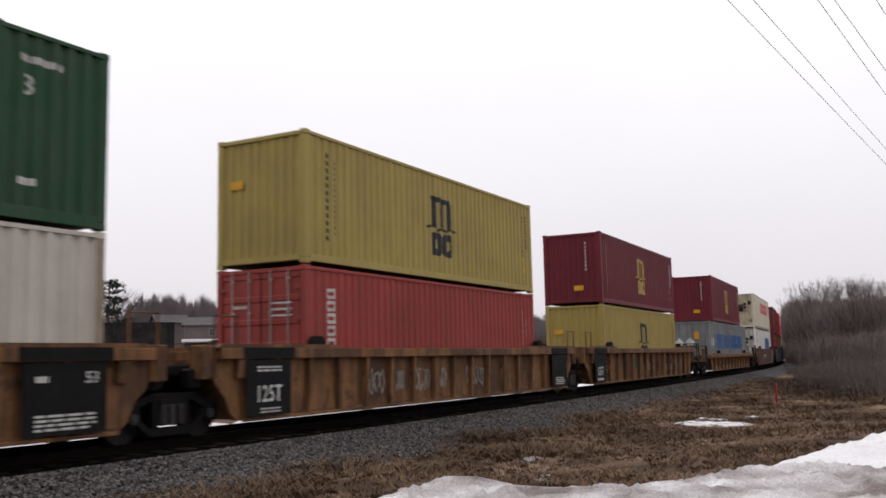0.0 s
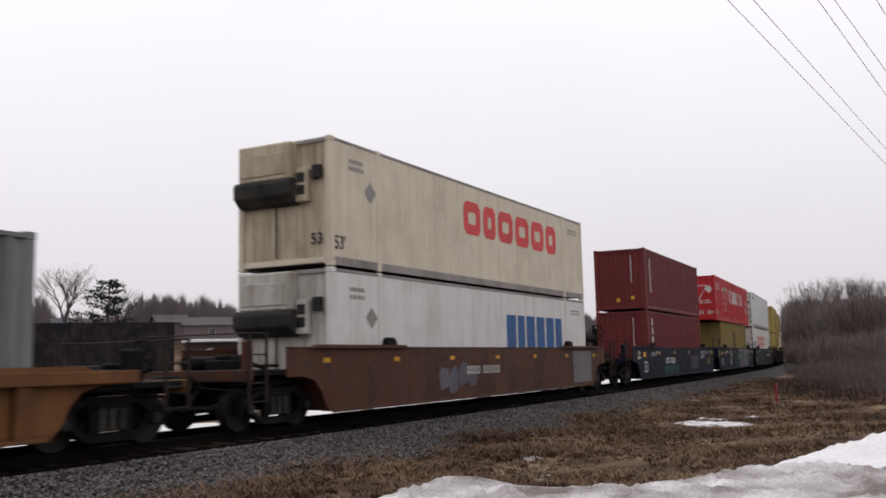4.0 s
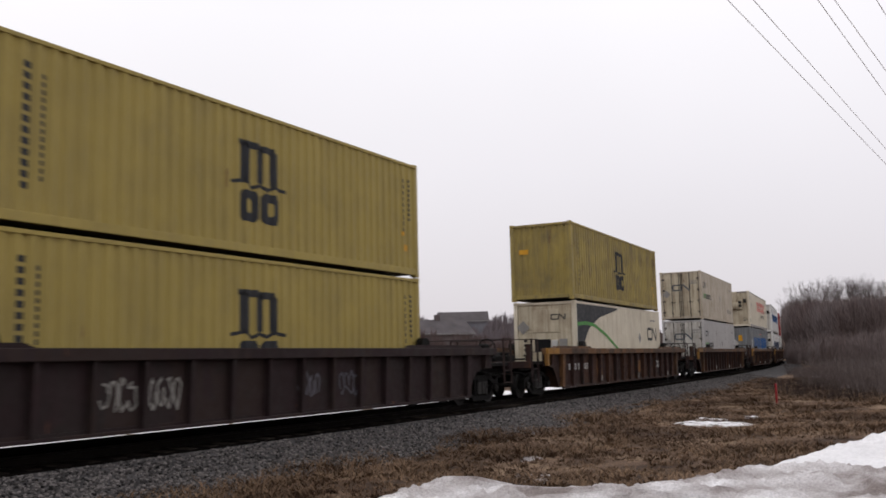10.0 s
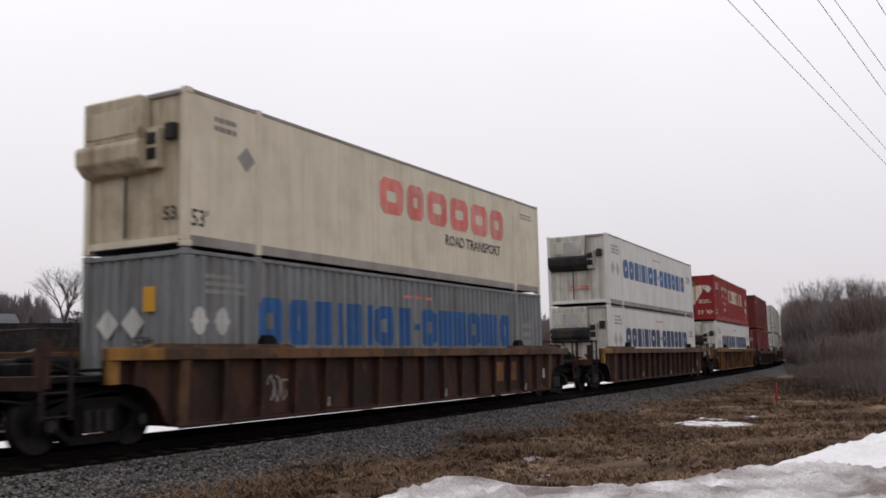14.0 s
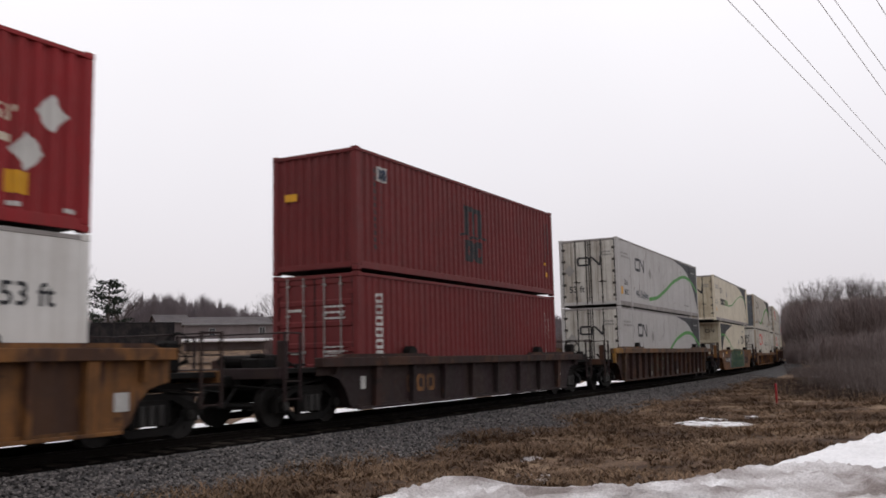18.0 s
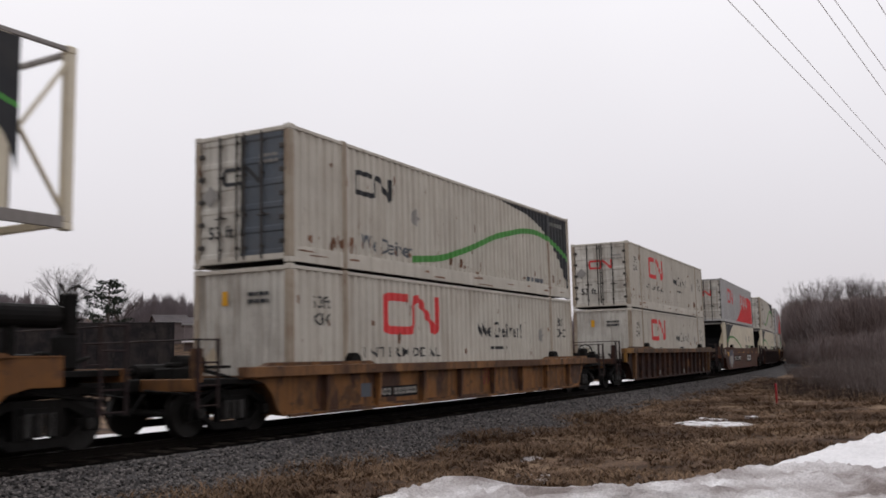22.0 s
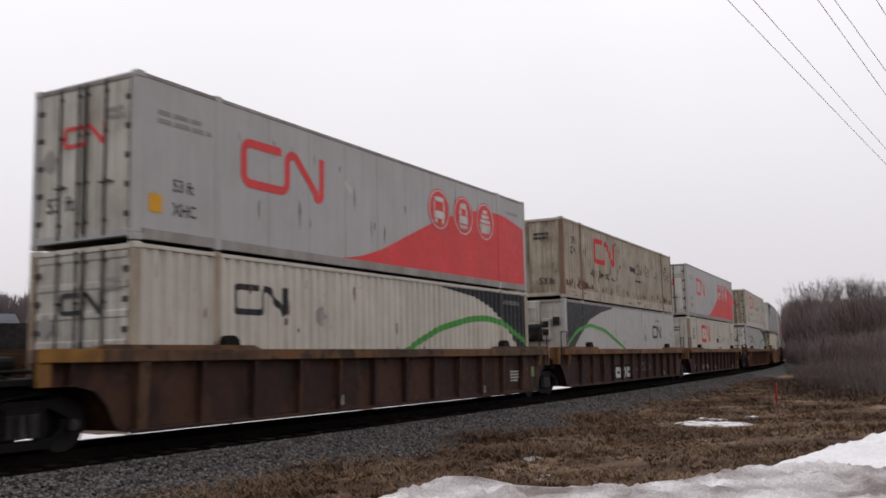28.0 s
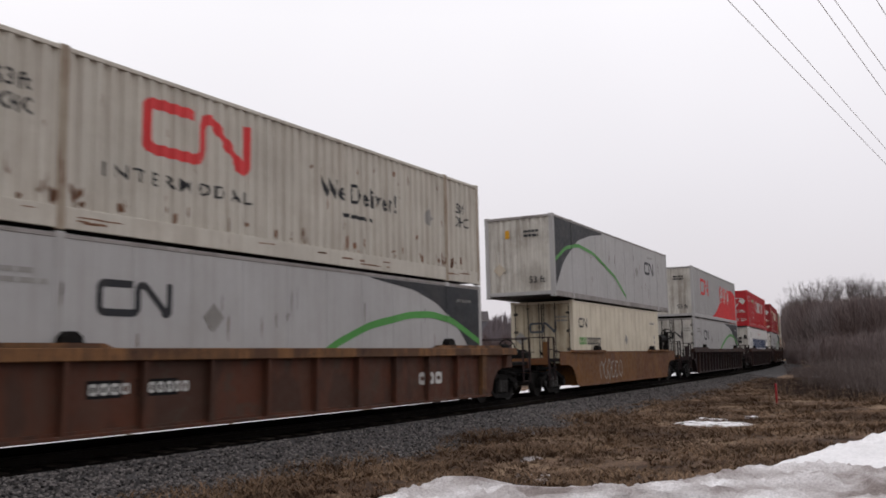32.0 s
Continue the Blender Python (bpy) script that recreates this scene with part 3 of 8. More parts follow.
def band(c, x0, x1, w, n=60):
    return under(lambda x: c(x) + w / 2, lambda x: c(x) - w / 2, x0, x1, n)


def fit_word(x0, x1, z, h, widths, gap, t):
    """A wordmark of plain blocks that fills a length."""
    total = sum(abs(w) if w else h * 0.3 / 1.0 for w in widths) + gap * sum(1 for w in widths if w >= 0)
    k = (x1 - x0) / total
    return blocks(x0, z, h, [w * k for w in widths], gap * k, t)


def under(f, g, x0, x1, n=40):
    """The area between two curves g below f."""
    out = []
    for i in range(n):
        a, b = x0 + (x1 - x0) * i / n, x0 + (x1 - x0) * (i + 1) / n
        if f(a) - g(a) > 1e-4 or f(b) - g(b) > 1e-4:
            out.append([(a, g(a)), (b, g(b)), (b, max(f(b), g(b))), (a, max(f(a), g(a)))])
    return out


# ---------------------------------------------------------------- containers
F40, F53, HIGH = 12.192, 16.154, 2.896
shared = {}


def memo(key, make):
    if key not in shared:
        shared[key] = make()
    return shared[key]


def mesh_of(name, bm, material):
    me = bpy.data.meshes.new(name)
    bm.to_mesh(me)
    bm.free()
    me.materials.append(material)
    return me


def folds(x0, x1, wave):
    """x and depth of the folds of a corrugated sheet."""
    n = max(int(round((x1 - x0) / wave)), 1)
    p = (x1 - x0) / n
    pts = []
    for i in range(n):
        a = x0 + i * p
        pts += [(a, 0.0), (a + p * 0.3, 0.0), (a + p * 0.48, 1.0), (a + p * 0.82, 1.0)]
    pts.append((x1, 0.0))
    return pts


def sheet(pts, depth, z0, z1, y, sgn, along_y=False):
    """A corrugated sheet through the folds, from z0 to z1, sunk by depth behind y."""
    v, f = [], []
    for x, d in pts:
        yy = y + sgn * d * depth
        for z in (z0, z1):
            v.append((yy, x, z) if along_y else (x, yy, z))
    for i in range(len(pts) - 1):
        a = i * 2
        f.append((a, a + 2, a + 3, a + 1) if (sgn > 0) != along_y else (a, a + 1, a + 3, a + 2))
    return v, f


SPLIT = {"wordmark": "wordmark_block", "panel": "panel", "placard": "placard", "reflector": "reflector", "sticker": "sticker"}


def clusters(polys):
    """Sort polygons into groups that touch."""
    out = []
    for q in sorted(polys, key=lambda p: min(v[0] for v in p)):
        box4 = [min(v[0] for v in q), max(v[0] for v in q), min(v[1] for v in q), max(v[1] for v in q)]
        for g in out[-12:]:
            o = g[1]
            if box4[0] <= o[1] + 1e-4 and box4[1] >= o[0] - 1e-4 and box4[2] <= o[3] + 1e-4 and box4[3] >= o[2] - 1e-4:
                g[0].append(q)
                g[1] = [min(o[0], box4[0]), max(o[1], box4[1]), min(o[2], box4[2]), max(o[3], box4[3])]
                break
        else:
            out.append([[q], box4])
    return [g[0] for g in out]


class Skin:
    """How the near side of a container is shaped, so that markings can follow it."""

    def __init__(self, length, ribbed, posts, width):
        self.y = -width / 2 + 0.012
        self.ribbed = ribbed
        self.fold = 0.058 if posts else 0.044
        ends = [-length / 2 + 0.16, *posts, length / 2 - 0.16]
        self.folds = []
        for a, b in zip(ends[:-1], ends[1:]):
            self.folds += folds(a + 0.09 if a in posts else a, b - 0.09 if b in posts else b, 0.278)
        self.xs = np.array([q[0] for q in self.folds])
        self.ds = np.array([q[1] for q in self.folds])
        self.posts, self.face = posts, -width / 2 - 0.002
        self.cuts = sorted(set((list(self.xs) if ribbed else []) + [p + d for p in posts for d in (-0.115, -0.0905, 0.0905, 0.115)]))

    def relief(self, x):
        if any(abs(x - p) < 0.091 for p in self.posts):
            return self.face
        return self.y + (self.fold * float(np.interp(x, self.xs, self.ds)) if self.ribbed else 0.0)


def soil_runs(half, seed):
    """Thin tapering runs of road film down a smooth side."""
    r, out = random.Random(seed), []
    for i in range(26):
        x, w, h = r.uniform(-half + 0.3, half - 0.3), r.uniform(0.015, 0.04), r.uniform(0.15, 0.6)
        z = r.uniform(0.35, 2.45 - h)
        out.append([(x, z), (x + w * 0.5, z + h * 0.3), (x + w, z + h * 0.8), (x + w * 0.4, z + h), (x - w * 0.3, z + h * 0.6)])
    return out


def rust_runs(half, posts, seed, n, rail=False):
    """Short ragged runs of rust: along the foot of the side, beside the posts, a few higher up."""
    r, out = random.Random(seed), []
    for i in range(n):
        where = r.random()
        x = r.uniform(-half + 0.3, half - 0.3)
        if posts and where < 0.25:
            x = r.choice(posts) + r.choice((-1, 1)) * r.uniform(0.13, 0.45)
        if rail:
            w, h, z = r.uniform(0.15, 0.7), r.uniform(0.03, 0.09), r.uniform(0.06, 0.26)
        else:
            w, h = r.uniform(0.02, 0.075), r.uniform(0.06, 0.36)
            z = r.uniform(0.36, 0.55) if where < 0.75 else r.uniform(0.4, 2.5)
        for q in range(r.randint(1, 3)):
            a, b = x + r.uniform(-0.5, 0.5) * w, w * r.uniform(0.4, 1.0)
            lo, hi = z + r.uniform(0, 0.4) * h, z + h * r.uniform(0.6, 1.0)
            out.append([(a, lo), (a + b * 0.6, lo - 0.2 * h * (not rail)), (a + b, lo + 0.1 * h), (a + b * 0.85, hi), (a + b * 0.1, hi - 0.1 * h)])
    return out


def container(label, length, paint, ribbed=True, end="doors", end_paint=None, frame_paint=None, marks=(), end_marks=(), tall=HIGH, gap_right=False, gap_left=False, post_paint=None, fan=None):
    """A steel freight container; x along its length, the end at -x faces the camera's side, z = 0 at its foot."""
    long = length > 13
    wide = 2.591 if long else 2.438
    h, half, w = tall, length / 2, wide / 2
    dirtier = {PEARL: SOILED, SILVER: SOILED, WHITE: SOILED, CREAM: SOILEDTAN, TAN: SOILEDTAN, BONE: SOILED, RUSTY: SOILEDRUST}
    fp, ep, pp = frame_paint or paint, end_paint or dirtier.get(paint, paint), post_paint or frame_paint or {BONE: POSTBONE, RUSTY: POSTRUST}.get(paint, paint)
    posts = (-F40 / 2, F40 / 2) if long else ()
    deep = 1.3 if gap_left else 0.0
    root = empty("freight_container")
    tagged(root, label, "container", group="containers on the train")
    x0, x1 = -half, half
    if gap_left:
        x0 = -half + 0.62
    if gap_right:
        x1 = half - 0.95
    tallrail = long and ribbed and paint in (BONE, RUSTY)
    k = (length, paint.name, fp.name, ribbed, tall, gap_left, gap_right)

    # rails and corner posts
    for sgn in (-1, 1):
        hang("bottom_rail", memo(("br", sgn, *k), lambda: mesh_of("bottom_rail", boxes((-half + 0.17, half - 0.17, sgn * w - 0.06 if sgn > 0 else -w, w if sgn > 0 else -w + 0.06, 0.022 if long else 0.05, 0.36 if tallrail else 0.21), bev=0.008), RAILGREY if long and not ribbed else fp)), root)
        hang("top_rail", memo(("tr", sgn, *k), lambda: mesh_of("top_rail", boxes((-half + 0.17, half - 0.17, w - 0.06 if sgn > 0 else -w, w if sgn > 0 else -w + 0.06, h - 0.1, h - 0.028), bev=0.006), RAILGREY if long and not ribbed else fp)), root)
        for ex in (-1, 1):
            a = ex * half
            hang("corner_post", memo(("cp", sgn, ex, pp.name, *k), lambda: mesh_of("corner_post", boxes((min(a, a - ex * 0.16), max(a, a - ex * 0.16), w - 0.15 if sgn > 0 else -w + 0.002, w - 0.002 if sgn > 0 else -w + 0.15, 0.12, h - 0.12), bev=0.012), pp)), root)
            for z in (0.0, h - 0.118):
                hang("corner_casting", memo(("cc", sgn, ex, z > 1, *k), lambda: mesh_of("corner_casting", boxes((min(a, a - ex * 0.178) - 0.004, max(a, a - ex * 0.178) + 0.004, (w - 0.16) if sgn > 0 else -w - 0.004, w + 0.004 if sgn > 0 else -w + 0.16, z, z + 0.118), bev=0.014), fp)), root)
        for a in posts:
            hang("lift_post", memo(("lp", sgn, a, pp.name, *k), lambda: mesh_of("lift_post", boxes((a - 0.09, a + 0.09, w - 0.08 if sgn > 0 else -w - 0.002, w + 0.002 if sgn > 0 else -w + 0.08, 0.0, h), bev=0.01), pp if paint in (BONE, RUSTY) else fp)), root)

    # side walls
    skin = memo(("skin", length, ribbed), lambda: Skin(length, ribbed, posts, wide))
    ends = [x0 + (0.02 if gap_left else 0.16), *[a for a in posts if x0 < a < x1], x1 - 0.16]
    for sgn in (-1, 1):
        for i, (a, b) in enumerate(zip(ends[:-1], ends[1:])):
            a2, b2 = a + (0.09 if a in posts else 0), b - (0.09 if b in posts else 0)

            def wall():
                y = sgn * (w - 0.012)
                if ribbed:
                    v, f = sheet(folds(a2, b2, 0.278), skin.fold, 0.2, h - 0.1, y, -sgn)
                    return raw("side_wall", v, f, paint)
                n = max(int((b2 - a2) / (1.22 if long else 0.61)), 1)
                pts = [(a2, 0.0)]
                for q in range(1, n):
                    xx = a2 + (b2 - a2) * q / n
                    pts += [(xx - 0.016, 0.0), (xx - 0.008, 1.0), (xx + 0.008, 1.0), (xx + 0.016, 0.0)]
                v, f = sheet(pts + [(b2, 0.0)], 0.03 if not long else 0.009, 0.2, h - 0.1, y, -sgn)
                return raw("side_wall", v, f, paint)
            hang("side_wall", memo(("sw", sgn, i, *k), wall), root)
    # roof, floor
    hang("roof", memo(("roof", *k), lambda: raw("roof", *roof_sheet(x0 + 0.1, x1 - 0.1, w - 0.05, h - 0.04), paint)), root)
    hang("floor", memo(("fl", *k), lambda: mesh_of("floor", boxes((-half + 0.1, x1 - 0.1, -w + 0.06, w - 0.06, 0.06, 0.16)), FAN)), root)

    # far end
    def back():
        v, f = sheet(folds(-w + 0.15, w - 0.15, 0.26), 0.04, 0.2, h - 0.1, x1 - 0.03, -1, True)
        return raw("end_wall", v, f, paint)
    hang("end_wall", memo(("bk", *k), back), root)
    for ex in (-1, 1):
        hang("end_sill", memo(("es", ex, *k), lambda: mesh_of("end_sill", boxes((min(ex * half, ex * (half - 0.1)), max(ex * half, ex * (half - 0.1)), -w + 0.16, w - 0.16, 0.075, 0.2), bev=0.006), fp)), root)
        hang("end_header", memo(("eh", ex, *k), lambda: mesh_of("end_header", boxes((min(ex * half, ex * (half - 0.08)), max(ex * half, ex * (half - 0.08)), -w + 0.16, w - 0.16, h - 0.12, h - 0.03), bev=0.006), RAILGREY if long and not ribbed else fp)), root)
    if gap_right:
        for y in (-w + 0.07, w - 0.07):
            for z in (0.2, h - 0.2):
                part("brace", rod(bmesh.new(), (half - 0.08, y, z), (x1 + 0.02, y, 1.45), 0.04), fp, root, "open diagonal end bracing")

    # near end
    ey = -half + 0.03
    if end == "wall":
        def front():
            v, f = sheet(folds(-w + 0.15, w - 0.15, 0.25), 0.045, 0.2, h - 0.1, ey, 1, True)
            return raw("end_wall", v, f, ep)
        hang("end_wall", memo(("ew", ep.name, *k), front), root)
    elif end == "doors":
        hang("door_seal", memo(("dsl", *k), lambda: mesh_of("door_seal", boxes((ey + 0.03, ey + 0.07, -w + 0.14, w - 0.14, 0.17, h - 0.1)), FAN)), root, "black rubber seal round the doors")
        for i, (a, b) in enumerate(((-w + 0.185, -0.022), (0.022, w - 0.185))):
            dp = ep if not isinstance(ep, tuple) else ep[i]

            def leafdoor():
                if not ribbed:
                    m = (b - a) / 3
                    py = [(a, 0.0)] + [q for s in (a + m, a + 2 * m) for q in ((s - 0.015, 0.0), (s - 0.008, 1.0), (s + 0.008, 1.0), (s + 0.015, 0.0))] + [(b, 0.0)]
                    v = [(ey + 0.02 * d - 0.012, y, z) for y, d in py for z in (0.2, h - 0.13)]
                    f = [(2 * q, 2 * q + 1, 2 * q + 3, 2 * q + 2) for q in range(len(py) - 1)]
                    return raw("door", v, f, dp)
                pz = [(0.2, 0.0)]
                for q in range(5):
                    z, zz = 0.28 + q * (h - 0.43) / 5, 0.28 + (q + 1) * (h - 0.43) / 5 - 0.09
                    pz += [(z, 0.0), (z + 0.03, 1.0), (zz - 0.03, 1.0), (zz, 0.0)]
                pz.append((h - 0.13, 0.0))
                v = [(ey + 0.022 * t - 0.012, y, z) for z, t in pz for y in (a, b)]
                f = [(2 * q, 2 * q + 2, 2 * q + 3, 2 * q + 1) for q in range(len(pz) - 1)]
                return raw("door", v, f, dp)
            door = hang("door", memo(("door", i, dp.name, *k), leafdoor), root)
            rods = dp if paint in (RED, RED_OLD) else ROD if long or not ribbed else BRIGHTROD if paint in (BRICK, OXIDE) else dp
            for q in ((0.5, 0.93) if i == 0 else (0.07, 0.5)) if long or not ribbed else (0.27, 0.73):
                y = a + (b - a) * q

                def lockrod():
                    bm = rod(bmesh.new(), (ey - 0.045, y, 0.12), (ey - 0.045, y, h - 0.08), 0.022 if long else 0.017, 6)
                    for z in (0.35, 1.05, 1.9, 2.6):
                        box(bm, ey - 0.055, ey, y - 0.04, y + 0.04, z, z + 0.05)
                    return mesh_of("lock_rod", bm, rods)
                hang("lock_rod", memo(("lr", i, q, dp.name, *k), lockrod), door)
            y = a + (b - a) * 0.5
            hang("door_handle", memo(("dh", i, dp.name, *k), lambda: mesh_of("door_handle", boxes((ey - 0.075, ey - 0.03, y - 0.2, y + 0.12, 1.02, 1.05), bev=0.01), rods)), door)
            outer = a if i == 0 else b
            for q in range(5 if long else 4):
                z = 0.4 + q * (0.5 if long else 0.66)
                hang("hinge", memo(("hg", i, q, *k), lambda: mesh_of("hinge", boxes((ey - 0.03, ey, outer - 0.09, outer + 0.09, z, z + 0.1), bev=0.01), ROD if (long or not ribbed) and paint not in (RED, RED_OLD) else fp)), door)
    elif end == "reefer":
        hang("end_wall", memo(("rw", ep.name, *k), lambda: mesh_of("end_wall", boxes((ey + 0.02, ey + 0.08, -w + 0.16, w - 0.16, 0.18, h - 0.1)), ep)), root)
        unit = part("cooling_unit", boxes((ey - 0.26, ey + 0.03, -0.38, w - 0.2, 1.98, h - 0.06), bev=0.04), ep, root, "white refrigeration unit on the end wall")
        part("unit_cover", boxes((ey - 0.285, ey - 0.25, -0.28, w - 0.3, 2.1, h - 0.3), bev=0.012), ep, unit)
        bm = plate([(ey + 0.03, 1.4), (ey - 0.2, 1.44), (ey - 0.38, 1.62), (ey - 0.4, 1.9), (ey - 0.34, 1.99), (ey + 0.03, 1.99)], -0.46, w - 0.14)
        bmesh.ops.bevel(bm, geom=bm.edges[:], offset=0.025, segments=1, affect="EDGES")
        part("fan_housing", bm, fan or FAN, unit, "dirty fan housing under the unit" if fan else "black fan housing under the unit")
        part("fuse_box", boxes((ey - 0.12, ey + 0.03, -w + 0.24, -w + 0.46, 1.95, 2.25), bev=0.02), FAN, unit)
        part("control_box", boxes((ey - 0.16, ey + 0.03, -w + 0.56, -w + 0.86, 1.45, 2.2), bev=0.02), ep, unit)
        part("vent_grille", boxes((ey - 0.172, ey - 0.155, -w + 0.6, -w + 0.82, 1.6, 1.82), (ey - 0.172, ey - 0.155, -w + 0.6, -w + 0.82, 1.88, 2.1)), FAN, unit)
        part("drain_pipe", rod(bmesh.new(), (ey - 0.02, 0.2, 0.25), (ey - 0.02, 0.2, 1.42), 0.02, 6), FAN, unit)
    elif end == "machine":
        hang("end_wall", memo(("mw", ep.name, *k), lambda: mesh_of("end_wall", boxes((ey + 0.02, ey + 0.08, -w + 0.16, w - 0.16, 0.18, h - 0.1)), ep)), root)
        # flat black plate paints the shade inside a machinery opening
        part("vent_grille", boxes((ey - 0.012, ey + 0.03, -0.2, 0.41, 1.04, 1.5), bev=0.01), BLACK, root, "black plate painted as a shaded machinery opening")
        part("control_box", boxes((ey - 0.03, ey + 0.03, -0.5, -0.24, 1.06, 1.46), bev=0.015), CHALK, root)
        part("access_panel", boxes((ey - 0.008, ey + 0.03, -0.85, -0.55, 1.05, 1.5), bev=0.008), FAINT, root)
        part("unit_cover", boxes((ey - 0.008, ey + 0.03, -0.55, 0.5, 1.75, 2.6), bev=0.01), ep, root)
        for z in (1.12, 1.29, 1.46):
            part("socket", rod(bmesh.new(), (ey - 0.03, 0.78, z), (ey + 0.03, 0.78, z), 0.06, 12), BLACK, root)
    elif end == "open":
        # back and lining are painted black for the shade inside the open frame
        part("end_wall", boxes((x0 + deep, x0 + deep + 0.06, -w + 0.06, w - 0.06, 0.2, h - 0.1)), BLACK, root, "back of the open end frame, recess shade painted black")
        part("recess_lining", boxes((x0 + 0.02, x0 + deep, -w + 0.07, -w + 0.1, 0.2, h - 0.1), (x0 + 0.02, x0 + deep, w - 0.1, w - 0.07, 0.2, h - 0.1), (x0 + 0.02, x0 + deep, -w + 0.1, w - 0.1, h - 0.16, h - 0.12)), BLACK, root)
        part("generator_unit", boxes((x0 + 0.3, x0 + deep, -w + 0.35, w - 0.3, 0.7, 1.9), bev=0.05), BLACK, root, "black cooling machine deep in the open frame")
        part("fuel_tank", boxes((-half + 0.1, x0 + 0.3, -w + 0.3, w - 0.3, 0.2, 0.75), bev=0.08), ep, root)
        part("notice_board", boxes((-half + 0.05, -half + 0.08, w - 0.75, w - 0.5, 1.75, 2.55), bev=0.01), SLATE, root, "dark plate in a pale frame")
        for sgn in (-1, 1):
            bm = plate([(sgn * (w - 0.14), 0.2), (sgn * (w - 0.5), 0.2), (sgn * (w - 0.42), 1.6), (sgn * (w - 0.2), 2.3), (sgn * (w - 0.28), h - 0.12), (sgn * (w - 0.14), h - 0.12)], -half + 0.03, -half + 0.07)
            for v in bm.verts:
                v.co = Vector((v.co.y, v.co.x, v.co.z))
            bmesh.ops.recalc_face_normals(bm, faces=bm.faces)
            part("frame_gusset", bm, ep, root)
            part("frame_post", boxes((x0 - 0.14, x0 + 0.02, w - 0.1 if sgn > 0 else -w + 0.004, w - 0.004 if sgn > 0 else -w + 0.1, 0.2, h - 0.1), bev=0.012), ep, root)

    for name, paint_m, polys in marks:
        if name in SPLIT:
            for group in clusters(polys):
                v, f = decal(group, skin.relief, skin.cuts, 0.004 if ribbed else 0.0075)
                hang(SPLIT[name], raw(SPLIT[name], v, f, paint_m), root)
            continue
        extra = {"green_line": 0.003, "badge": 0.004, "badge_ring": 0.008, "badge_shape": 0.008}.get(name, 0.0)
        v, f = memo(("m", name, paint_m.name, length, ribbed, str(polys[0])[:60], len(polys)), lambda: decal(polys, skin.relief, skin.cuts, extra + (0.004 if ribbed else 0.0075)))
        tagged(hang(name, raw(name, v, f, paint_m), root), kind="stuff" if name in ("lettering", "rust_stain", "grime_run", "badge_ring") else "")
    if paint in (PEARL, SILVER) and not ribbed:
        v, f = decal(soil_runs(half, label), skin.relief, skin.cuts, 0.006)
        tagged(hang("grime_run", raw("grime_run", v, f, SOIL), root), kind="stuff")
    if paint in (BONE, RUSTY):
        v, f = decal(rust_runs(half, posts, label, 260 if paint is RUSTY else 90), skin.relief, skin.cuts, 0.006)
        tagged(hang("rust_stain", raw("rust_stain", v, f, RUSTMARK), root, "rust bleeding through the paint"), kind="stuff")
        v, f = decal(rust_runs(half, posts, label + "rail", 14, True), lambda x: -w, [], 0.004)
        tagged(hang("rust_stain", raw("rust_stain", v, f, RUSTMARK), root), kind="stuff")
    pieces = [(SPLIT.get(n, n), pm, g) for n, pm, ps in end_marks for g in (clusters(ps) if n in SPLIT else [ps])]
    for name, paint_m, polys in pieces:
        ex = ey - (0.292 if end == "reefer" and min(q[1] for p in polys for q in p) > 1.85 else 0.026)
        v, f = [], []
        for q in polys:
            i = len(v)
            v += [(ex, -y, z) for y, z in q]
            f.append(tuple(range(i, i + len(q))))
        tagged(hang(name, raw(name, v, f, paint_m), root), kind="stuff" if name == "lettering" else "")
    return root


def roof_sheet(x0, x1, w, z):
    v, f = [], []
    pts = folds(x0, x1, 0.6)
    for x, d in pts:
        v += [(x, -w, z - 0.02 * d), (x, w, z - 0.02 * d)]
    for i in range(len(pts) - 1):
        f.append((i * 2, i * 2 + 2, i * 2 + 3, i * 2 + 1))
    return v, f


# ---------------------------------------------------------------- well cars
WHEEL_R, RAIL_Z = 0.42, -0.07
spinning = []


def wheelset_mesh():
    bm = bmesh.new()
    for sgn in (-1, 1):
        rod(bm, (0, sgn * 0.70, 0), (0, sgn * 0.83, 0), WHEEL_R, 28)
        rod(bm, (0, sgn * 0.665, 0), (0, sgn * 0.70, 0), WHEEL_R + 0.028, 28)
        rod(bm, (0, sgn * 0.83, 0), (0, sgn * 0.855, 0), 0.17, 14)
        for i in range(4):
            a = i * math.pi / 2
            rod(bm, (0.27 * math.cos(a), sgn * 0.825, 0.27 * math.sin(a)), (0.27 * math.cos(a), sgn * 0.84, 0.27 * math.sin(a)), 0.03, 6)
    rod(bm, (0, -1.0, 0), (0, 1.0, 0), 0.075, 12)
    return mesh_of("wheelset", bm, TREAD)


def prism(bm, profile, y0, y1):
    """Add an outline in x and z, extruded from y0 to y1."""
    n = len(profile)
    v = [bm.verts.new((x, y, z)) for y in (y0, y1) for x, z in profile]
    fs = [bm.faces.new(v[:n]), bm.faces.new(v[n:][::-1])]
    for i in range(n):
        j = (i + 1) % n
        fs.append(bm.faces.new((v[j], v[i], v[n + i], v[n + j])))
    bmesh.ops.recalc_face_normals(bm, faces=fs)
    return bm


